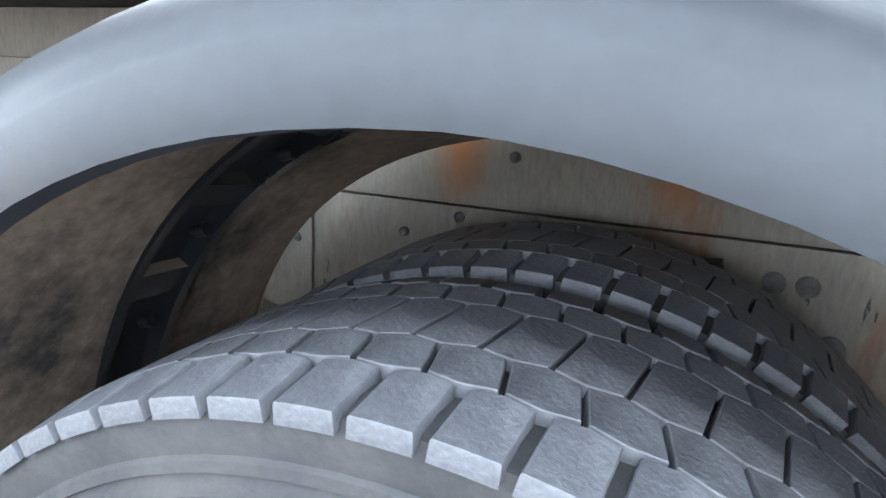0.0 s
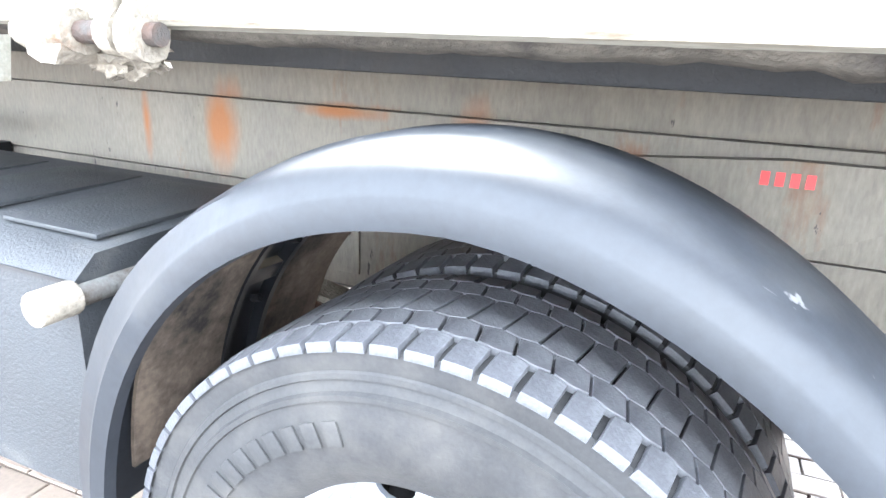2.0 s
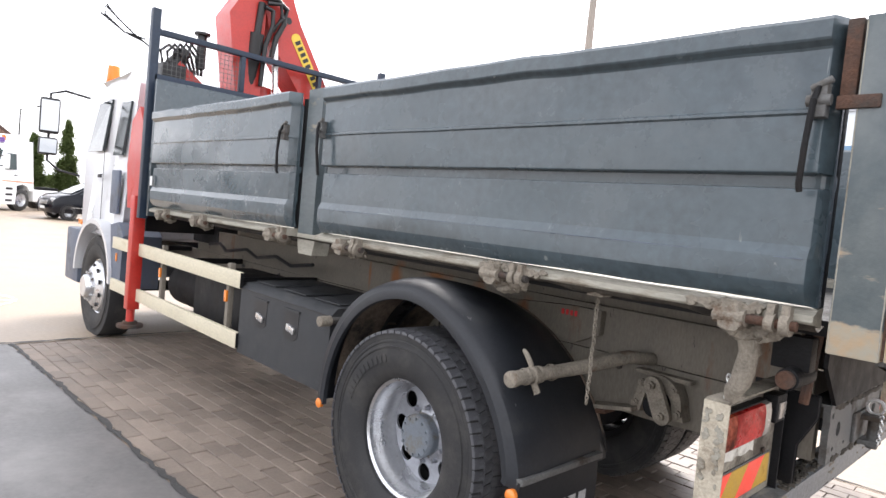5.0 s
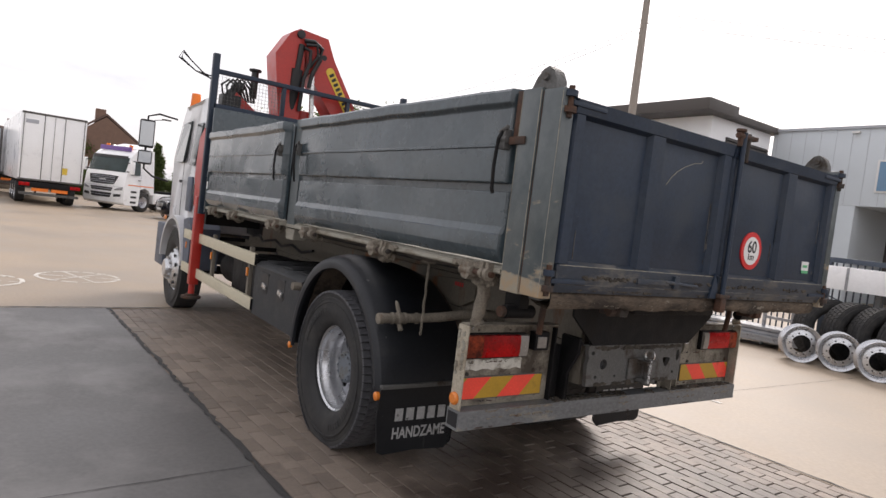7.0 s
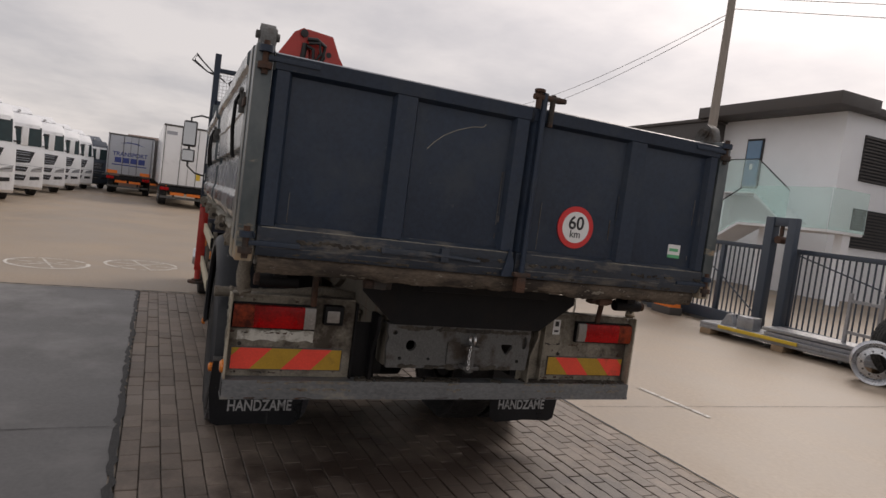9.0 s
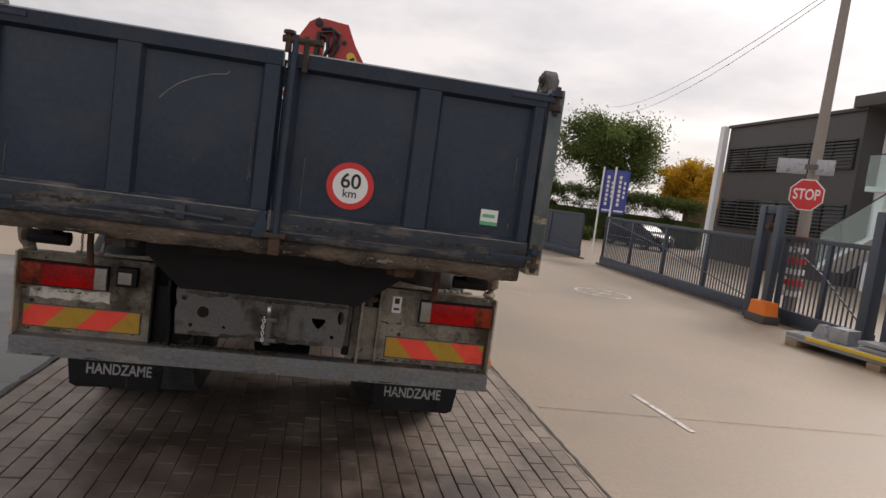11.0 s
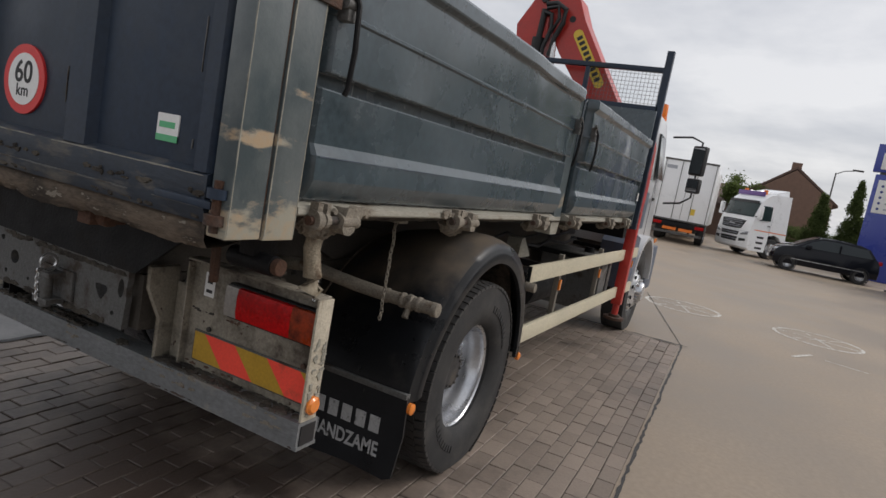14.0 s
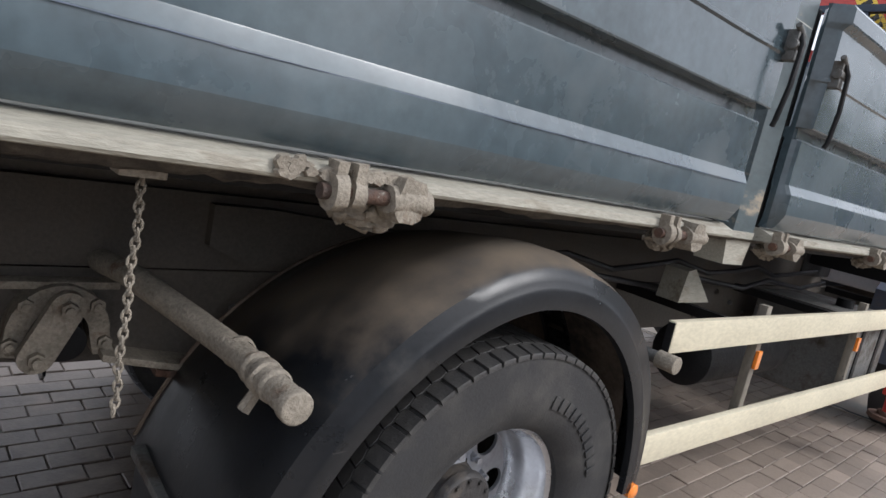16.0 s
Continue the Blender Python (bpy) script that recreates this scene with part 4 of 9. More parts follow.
def dropsides(s):
    front = side_panel(s, -3.36, -1.085, "dropside", 1.7 * s)
    rear = side_panel(s, -0.785, 1.70, "dropside", 3.1 * s)
    for pn, xa, xb in ((front, -3.36, -1.085), (rear, -0.785, 1.70)):
        yb = s * (BW - 0.03)
        sill = pr([(yb - s * 0.07, 1.444), (yb - s * 0.03, 1.440), (yb - s * 0.008, 1.430), (yb + s * 0.010, 1.423), (yb + s * 0.013, 1.405), (yb + s * 0.009, 1.399), (yb - s * 0.07, 1.385)], "x", xa, xb)
        part("sill", sill, "sill", pn, "cream dirty sill edge under the dropside", bevel=0.004)
        # end posts of the panel
        for x in (xa + 0.014, xb - 0.014):
            part("end_channel", bx(x - 0.012, x + 0.012, s * (BW - 0.115), s * (BW - 0.080), 1.43, 2.21), "black_steel", pn, bevel=0.003)
    # middle stanchion, tapering below the floor
    post = [(-1.040, 2.255), (-0.890, 2.255), (-0.885, 1.42), (-0.895, 1.36), (-1.030, 1.36), (-1.040, 1.42)]
    part("stanchion", pr(post, "y", s * (BW - 0.15), s * (BW - 0.066)), "post_paint", truck, "slate-grey middle stanchion", bevel=0.006)
    part("stanchion_foot", pr([(-1.043, 1.42), (-0.840, 1.42), (-0.868, 1.302), (-1.012, 1.302)], "y", s * (BW - 0.17), s * (BW - 0.062)), "sill", truck, "scuffed cream foot of the stanchion", bevel=0.006)
    # corner post of two flat plates with a seam
    corner = part("corner_post", bx(1.745, 1.865, s * (BW - 0.07), s * (BW + 0.016), 1.335, 2.215), "worn_post", truck, "slate-grey corner post with scraped paint", bevel=0.006)
    part("corner_plate", bx(1.872, 1.992, s * (BW - 0.055), s * (BW + 0.012), 1.338, 2.205), "worn_post", corner, bevel=0.006)
    # pivot pin on the corner
    top = bmesh.new()
    cyl(top, (1.862, s * (BW - 0.085), 2.262), (1.862, s * (BW + 0.012), 2.262), 0.017)
    prism(top, [(1.765, 2.20), (1.925, 2.20), (1.92, 2.245), (1.90, 2.285), (1.868, 2.307), (1.835, 2.298), (1.80, 2.262)], "y", s * (BW - 0.065), s * (BW - 0.005))
    part("pivot_pin", top, "grey_steel", corner, "worn rusty pivot bracket", bevel=0.004)
    ring = lathe(bmesh.new(), [(0.034, -0.022), (0.034, 0.022), (0.016, 0.022), (0.016, -0.022)], (1.86, s * (BW - 0.05), 2.262), seg=20)
    part("pivot_eye", ring, "grey_steel", corner)
    part("rust_strip", bx(1.700, 1.738, s * (BW - 0.05), s * (BW + 0.004), 2.00, 2.215), "rust", corner, "rusty upper strip of the post", bevel=0.004)
    # latches: two beside the stanchion, one at the rear
    for x, tilt in ((-1.135, -0.025), (-0.750, 0.03), (1.66, -0.02)):
        bm = bmesh.new()
        box(bm, x - 0.020, x + 0.020, s * (BW - 0.004), s * (BW + 0.034), 1.955, 2.045)
        cyl(bm, (x - 0.03, s * (BW + 0.025), 2.0), (x + 0.03, s * (BW + 0.025), 2.0), 0.016)
        cyl(bm, (x - 0.02, s * (BW + 0.03), 2.03), (x + 0.03, s * (BW + 0.03), 2.055), 0.010)
        la = part("latch", bm, "grey_steel", truck, "worn steel dropside latch", bevel=0.003)
        sw = sweep(bmesh.new(), [(x, s * (BW + 0.03), 2.04), (x + tilt * 0.3, s * (BW + 0.048), 2.00), (x + tilt * 0.7, s * (BW + 0.050), 1.88), (x + tilt, s * (BW + 0.040), 1.775), (x + tilt * 0.9, s * (BW + 0.034), 1.755)], 0.0085, 8)
        part("lever", sw, "black_steel", la, "dark bent latch lever")
    part("latch_plate", bx(1.70, 1.80, s * (BW + 0.006), s * (BW + 0.026), 1.975, 2.01), "rust", truck, bevel=0.004)
    # hinges under the floor, caked with cement
    for x in (-2.98, -2.28, -1.17, -0.42, 0.63, 1.57):
        bm = bmesh.new()
        # fixed fork on the floor edge, pin, and the collar of the panel
        fork = [(x - 0.125, 1.435), (x - 0.070, 1.440), (x - 0.058, 1.405), (x - 0.050, 1.360), (x - 0.068, 1.338), (x - 0.105, 1.336), (x - 0.130, 1.350), (x - 0.142, 1.385)]
        prism(bm, fork, "y", s * (BW - 0.045), s * (BW + 0.022))
        cyl(bm, (x - 0.155, s * (BW - 0.004), 1.386), (x - 0.045, s * (BW - 0.004), 1.386), 0.032, seg=14)
        bmesh.ops.subdivide_edges(bm, edges=[e for e in bm.edges if e.calc_length() > 0.025], cuts=2, use_grid_fill=True)
        for v in bm.verts:
            v.co = Vector((x + (v.co.x - x) * 0.80, v.co.y, 1.395 + (v.co.z - 1.395) * 0.80)) + 0.004 * noise.noise_vector(v.co * 35)
        hi = part("hinge", bm, "crust", truck, "dropside hinge caked with dried cement", smooth=50)
        for dx, rr in ((0.030, 0.025), (0.070, 0.031)):
            co = bmesh.new()
            cyl(co, (x + dx - 0.012, s * (BW - 0.004), 1.389), (x + dx + 0.012, s * (BW - 0.004), 1.389), rr + 0.003 * DENT.random(), seg=14)
            prism(co, [(x + dx - 0.010, 1.389), (x + dx + 0.010, 1.389), (x + dx + 0.010, 1.442), (x + dx - 0.010, 1.442)], "y", s * (BW - 0.02), s * (BW + 0.012))
            for v in co.verts:
                v.co += 0.004 * noise.noise_vector(v.co * 40)
            part("collar", co, "crust", hi, smooth=50)
        lug = bmesh.new()
        bmesh.ops.create_icosphere(lug, subdivisions=4, radius=1.0)
        for v in lug.verts:
            v.co = Vector((x - 0.05 + v.co.x * (0.095 if x > 0 else 0.06), s * (BW - 0.075 + 0.040 * v.co.y), 1.362 + v.co.z * (0.045 if x > 0 else 0.03))) + 0.012 * noise.noise_vector(v.co * 9) + 0.014 * noise.noise_vector(v.co * 3 + Vector((x, s, 0)))
        part("cement_lump", lug, "crust", hi, "lump of dried cement", smooth=60)
        part("hinge_pin", cy((x - 0.06, s * (BW - 0.004), 1.388), (x + 0.098, s * (BW - 0.004), 1.388), 0.014, seg=10), "rust", hi, "rusty hinge pin")
    # uneven cement along the underside of the floor edge
    crust = bmesh.new()
    rows_c = []
    for i in range(161):
        x = -3.3 + 5.0 * i / 160
        w = (0.35 + 0.65 * max(0.0, min(1.0, (x + 0.4) / 1.6))) * (0.012 + 0.016 * noise.noise(Vector((x * 6, s, 0))) + 0.010 * noise.noise(Vector((x * 24, s, 2))))
        rows_c.append([crust.verts.new(q) for q in ((x, s * (BW - 0.040), 1.398), (x, s * (BW - 0.055), 1.392 - 0.8 * max(w, 0)), (x, s * (BW - 0.085), 1.386 - 1.0 * max(w, 0)), (x, s * (BW - 0.13), 1.390))])
    for u, v in zip(rows_c, rows_c[1:]):
        for j in range(3):
            crust.faces.new((u[j], u[j + 1], v[j + 1], v[j]))
    part("cement_crust", crust, "mud", truck, "dried cement crust under the floor edge", smooth=60)


for side in (-1, 1):
    dropsides(side)

# floor of the tipping body with cross members
part("floor", bx(-3.40, 1.95, -BW + 0.20, BW - 0.20, 1.352, 1.40), "black_steel", truck, "dirty steel floor of the tipping body", bevel=0.004)
for i in range(9):
    x = -3.2 + i * 0.62
    part("cross_member", bx(x - 0.03, x + 0.03, -0.36, 0.36, 1.24, 1.350), "black_steel", truck, bevel=0.004)
for s in (-1, 1):
    part("body_rail", bx(-3.4, 1.45, s * 0.35 - 0.05, s * 0.35 + 0.05, 1.12, 1.25), "black_steel", truck, "dirty body rail", bevel=0.006)
    # the right side takes the shaded copy of the frame colour
    part("body_sill", bx(-3.4, 1.45, s * 0.385 - 0.02, s * 0.385 + 0.02, 1.2385, 1.351), "chassis" if s < 0 else "chassis_shaded", truck, "dusty long member under the floor", bevel=0.003)
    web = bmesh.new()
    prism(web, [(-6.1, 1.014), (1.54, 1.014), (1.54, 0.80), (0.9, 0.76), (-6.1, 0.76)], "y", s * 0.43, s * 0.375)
    rail = part("chassis_rail", web, "chassis" if s < 0 else "chassis_shaded", truck, "beige dusty chassis rail with rust stains", bevel=0.004)
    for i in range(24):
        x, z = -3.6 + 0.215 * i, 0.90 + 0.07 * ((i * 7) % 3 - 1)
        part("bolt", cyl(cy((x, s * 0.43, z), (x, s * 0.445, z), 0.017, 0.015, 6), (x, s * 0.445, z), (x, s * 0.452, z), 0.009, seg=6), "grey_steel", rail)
    part("subframe", bx(-4.2, 1.52, s * 0.434, s * 0.402, 1.019, 1.238), "chassis" if s < 0 else "chassis_shaded", truck, bevel=0.003)
    part("bracket_plate", bx(-0.80, -0.545, s * 0.432, s * 0.440, 0.80, 0.97), "chassis" if s < 0 else "chassis_shaded", truck, bevel=0.002)

# front bulkhead and rack
part("headboard", bx(-3.44, -3.395, -BW + 0.02, BW - 0.02, 1.36, 2.52), "paint", truck, "slate-grey headboard of the body", bevel=0.005)
rack = part("rack_bar", bx(-3.57, -3.51, -1.22, 1.22, 2.915, 2.965), "gate_paint", truck, "dark upper bar of the headboard rack", bevel=0.004)
part("rack_lower_bar", bx(-3.575, -3.505, -1.215, 1.215, 2.50, 2.58), "gate_paint", rack, bevel=0.004)
for s in (-1, 1):
    part("rack_post", bx(-3.575, -3.505, s * 1.225 - 0.035, s * 1.225 + 0.035, 1.33, 3.13), "gate_paint", truck, "dark square rack post", bevel=0.006)
for y in (-0.42, 0.42):
    part("rack_strut", bx(-3.565, -3.515, y - 0.022, y + 0.022, 2.585, 2.915), "gate_paint", rack, bevel=0.003)
net = bmesh.new()
for s in (-1, 1):
    for i in range(20):
        y = s * (0.44 + i * 0.039)
        box(net, -3.541, -3.538, y - 0.0015, y + 0.0015, 2.58, 2.916)
    for i in range(8):
        z = 2.60 + i * 0.041
        box(net, -3.5385, -3.5355, s * 0.43, s * 1.20, z - 0.0015, z + 0.0015)
part("wire_mesh", net, "grey_steel", rack, "fine wire mesh in the rack", kind="stuff", smooth=0)
part("paper_label", bx(-3.33, -3.29, -BW - 0.001, -BW + 0.004, 1.62, 1.70), "white_print", truck, "small white paper label")
part("paper_label", bx(-3.33, -3.29, BW - 0.004, BW + 0.001, 1.62, 1.70), "white_print", truck, "small white paper label")


# ---- tailgate: two doors ----
def tailgate(y0, y1, name, mids, hinge_side):
    XG = 1.968
    door = part(name, bx(XG - 0.035, XG, y0, y1, 1.375, 2.175), "gate_paint", truck, "dark slate tailgate door with raised frame", bevel=0.004)
    fr = 0.030
    # top rail with a sloping underside, bottom rail with a sloping shelf, stiles with chamfers
    part("top_rail", pr([(XG, 2.10), (XG + fr, 2.115), (XG + fr + 0.006, 2.172), (XG - 0.03, 2.19), (XG - 0.03, 2.10)], "y", y0 + 0.001, y1 - 0.001), "gate_paint", door, bevel=0.004)
    part("bottom_rail", pr([(XG, 1.50), (XG + fr, 1.485), (XG + fr, 1.40), (XG + 0.012, 1.365), (XG - 0.03, 1.365), (XG - 0.03, 1.50)], "y", y0 + 0.001, y1 - 0.001), "gate_low", door, "scuffed lower rail with dried grout", bevel=0.004)
    for a, b in mids:
        part("stile", stile(XG, fr, a, b), "gate_paint", door, bevel=0.003)
    # dried grout along the lower edge
    return door


def stile(xg, fr, a, b):
    bm = bmesh.new()
    poly = [(xg - 0.002, a - 0.016), (xg + fr - 0.002, a), (xg + fr - 0.002, b), (xg - 0.002, b + 0.016)]
    return prism(bm, poly, "z", 1.49, 2.112)


door_l = tailgate(-1.185, -0.005, "tailgate_door", [(-1.175, -1.125), (-0.665, -0.575), (-0.075, -0.012)], -1)
door_r = tailgate(0.012, 1.185, "tailgate_door", [(0.022, 0.060), (0.595, 0.690), (1.130, 1.175)], 1)
part("weld_bead", bx(1.964, 1.974, 0.573, 0.580, 1.70, 1.84), "gate_low", door_r)
part("weld_bead", bx(1.964, 1.974, -0.100, -0.093, 1.62, 1.86), "gate_low", door_l)
for s in (-1, 1):
    # strap hinges, top and bottom
    d = door_l if s < 0 else door_r
    for z in (2.150, 1.415):
        st = part("strap_hinge", bx(1.985, 2.007, s * 1.01, s * 1.215, z - 0.010, z + 0.010), "gate_paint", d, bevel=0.003)
        part("knuckle", cyl(cy((1.995, s * 1.225, z - 0.065), (1.995, s * 1.225, z + 0.065), 0.013, seg=12), (1.995, s * 1.225, z - 0.045), (1.995, s * 1.225, z - 0.02), 0.028, seg=14), "rust", st, "rusty hinge knuckle")
        part("knuckle_ring", cyl(cy((1.995, s * 1.225, z + 0.02), (1.995, s * 1.225, z + 0.045), 0.028, seg=14), (1.98, s * 1.19, z + 0.025), (1.98, s * 1.225, z + 0.025), 0.012, seg=8), "gate_paint", st)
# closing rod with handle in the middle
rod = bmesh.new()
cyl(rod, (2.016, 0.042, 1.35), (2.016, 0.042, 2.245), 0.014, seg=12)
rodp = part("closing_rod", rod, "gate_paint", door_r, "closing rod of the tailgate")
hd = bmesh.new()
cyl(hd, (2.012, -0.015, 2.225), (2.012, 0.125, 2.225), 0.016, seg=12)
cyl(hd, (2.012, 0.012, 2.17), (2.012, 0.012, 2.255), 0.014, seg=12)
cyl(hd, (2.012, 0.088, 2.095), (2.012, 0.088, 2.245), 0.013, seg=12)
cyl(hd, (2.012, 0.012, 2.245), (2.012, 0.012, 2.26), 0.026, seg=12)
cyl(hd, (2.012, 0.135, 2.215), (2.012, 0.135, 2.235), 0.024, seg=12)
part("rod_handle", hd, "rust", rodp, "rusty handle on top of the closing rod", bevel=0.003)
ft = bmesh.new()
box(ft, 1.985, 2.035, -0.005, 0.085, 1.375, 1.395)
box(ft, 1.99, 2.03, 0.018, 0.066, 1.30, 1.375)
part("rod_foot", ft, "rust", rodp, bevel=0.004)
bar = bmesh.new()
box(bar, 1.990, 2.012, -0.66, -0.42, 1.422, 1.448)
cyl(bar, (2.006, -0.45, 1.44), (2.006, -0.18, 1.425), 0.010, seg=10)
box(bar, 1.990, 2.014, -0.38, -0.34, 1.41, 1.47)
part("locking_bar", bar, "gate_low", door_l, "worn sliding lock bar", bevel=0.003)
part("lock_tab", pr([(-0.06, 1.37), (0.0, 1.37), (0.0, 1.44), (-0.03, 1.50)], "x", 1.996, 2.008), "gate_paint", door_l, bevel=0.003)
# long scratch
sweep_bm = sweep(bmesh.new(), [(1.9695, -0.495, 1.905), (1.9695, -0.465, 1.940), (1.9695, -0.42, 1.978), (1.9695, -0.36, 2.010), (1.9695, -0.29, 2.036), (1.9695, -0.235, 2.044), (1.9695, -0.222, 2.058)], 0.0020, 5)
part("scratch", sweep_bm, "sill", door_l, "long pale scratch")
# speed sign and green sticker
sg = part("speed_sign", cy((1.966, 0.339, 1.641), (1.9755, 0.339, 1.641), 0.105, seg=48), "sign_red", door_r, "round red-rimmed sixty kilometre speed sign")
part("sign_face", cy((1.970, 0.339, 1.641), (1.9772, 0.339, 1.641), 0.078, seg=48), "white_print", sg)
lettering("digits", "60", 0.092, Matrix.Translation((1.9776, 0.339, 1.660)) @ FACE_REAR, "black", sg, 0.0006, bold=0.0015)
lettering("unit", "km", 0.052, Matrix.Translation((1.9776, 0.339, 1.606)) @ FACE_REAR, "black", sg, 0.0006, bold=0.0005)
stk = part("sticker", bx(1.966, 1.9715, 0.948, 1.030, 1.545, 1.617), "white_print", door_r, "small white and green sticker")
part("sticker_band", bx(1.968, 1.9725, 0.948, 1.030, 1.545, 1.562), "green_print", stk)
part("sticker_bar", bx(1.968, 1.9725, 0.957, 1.016, 1.580, 1.596), "green_print", stk)

# rear edge of the floor and what hangs from it
lip = bmesh.new()
prism(lip, [(1.955, 1.36), (1.955, 1.335), (1.90, 1.315), (1.84, 1.315), (1.84, 1.36)], "y", -1.17, 1.17)
part("rear_lip", lip, "grey_steel", truck, "rear floor edge, dented and caked with dirt", bevel=0.004)
crl = bmesh.new()
strip_rows = []
for i in range(161):
    y = -1.17 + 2.34 * i / 160
    w = 0.016 * noise.noise(Vector((y * 3.2, 1, 0))) + 0.009 * noise.noise(Vector((y * 14, 5, 0))) + 0.005 * noise.noise(Vector((y * 45, 8, 0)))
    bulge = 0.004 * noise.noise(Vector((y * 20, 2, 0)))
    strip_rows.append([crl.verts.new(q) for q in ((1.962, y, 1.364), (1.972 + bulge, y, 1.352), (1.970 + bulge, y, 1.312 + w), (1.958, y, 1.292 + w), (1.90, y, 1.296 + 0.6 * w), (1.84, y, 1.316))])
for u, v in zip(strip_rows, strip_rows[1:]):
    for j in range(5):
        crl.faces.new((u[j], u[j + 1], v[j + 1], v[j]))
part("rear_crust", crl, "edge_dirt", truck, "uneven crust of dried mud under the rear edge", smooth=60)
for y in (-0.62, 0.62):
    bm = bmesh.new()
    box(bm, 1.80, 1.925, y - 0.030, y + 0.030, 1.250, 1.315)
    cyl(bm, (1.88, y - 0.065, 1.275), (1.88, y + 0.065, 1.275), 0.026, seg=14)
    for v in bm.verts:
        v.co += 0.006 * noise.noise_vector(v.co * 30)
    part("tipping_pivot", bm, "rust", truck, "rusty tipping pivot under the body", bevel=0.006)
for y in (-1.02, 1.02):
    bm = bmesh.new()
    cyl(bm, (1.62, y - 0.09, 1.215), (1.62, y + 0.09, 1.215), 0.033, seg=16)
    box(bm, 1.55, 1.66, y - 0.03, y + 0.03, 1.235, 1.34)
    part("rear_pivot", bm, "black_steel", truck, "dirty tipping pivot bearing", bevel=0.005)
    s = 1 if y > 0 else -1
    part("pivot_end", cy((1.62, y + s * 0.09, 1.215), (1.62, y + s * 0.115, 1.215), 0.027, seg=16), "rust", truck, "rusty end of the pivot pin", bevel=0.004)
    hk = sweep(bmesh.new(), [(1.50, s * 1.16, 1.37), (1.53, s * 1.17, 1.28), (1.52, s * 1.172, 1.23), (1.51, s * 1.172, 1.19), (1.49, s * 1.165, 1.15), (1.50, s * 1.155, 1.125)], 0.030, 12)
    for v in hk.verts:
        v.co += 0.014 * noise.noise_vector(v.co * 22)
    part("safety_hook", hk, "crust" if s < 0 else "crust_pale", truck, "cement-caked hook above the lamp board", smooth=60)
    rodb = sweep(bmesh.new(), [(1.62, s * -0.0 + s * 0.84, 1.33), (1.61, s * 0.845, 1.2), (1.60, s * 0.84, 1.10)], 0.016, 8)
    part("hanging_pin", rodb, "rust", truck, "rusty hanging pin")

# black trapezoid guard plate below the body
shield = bmesh.new()
prism(shield, [(-0.60, 1.245), (0.66, 1.245), (0.66, 1.19), (0.45, 1.03), (-0.42, 1.03), (-0.60, 1.19)], "x", 1.585, 1.600)
part("shield_plate", shield, "black_steel", truck, "black trapezoid steel plate under the tailgate", bevel=0.003)

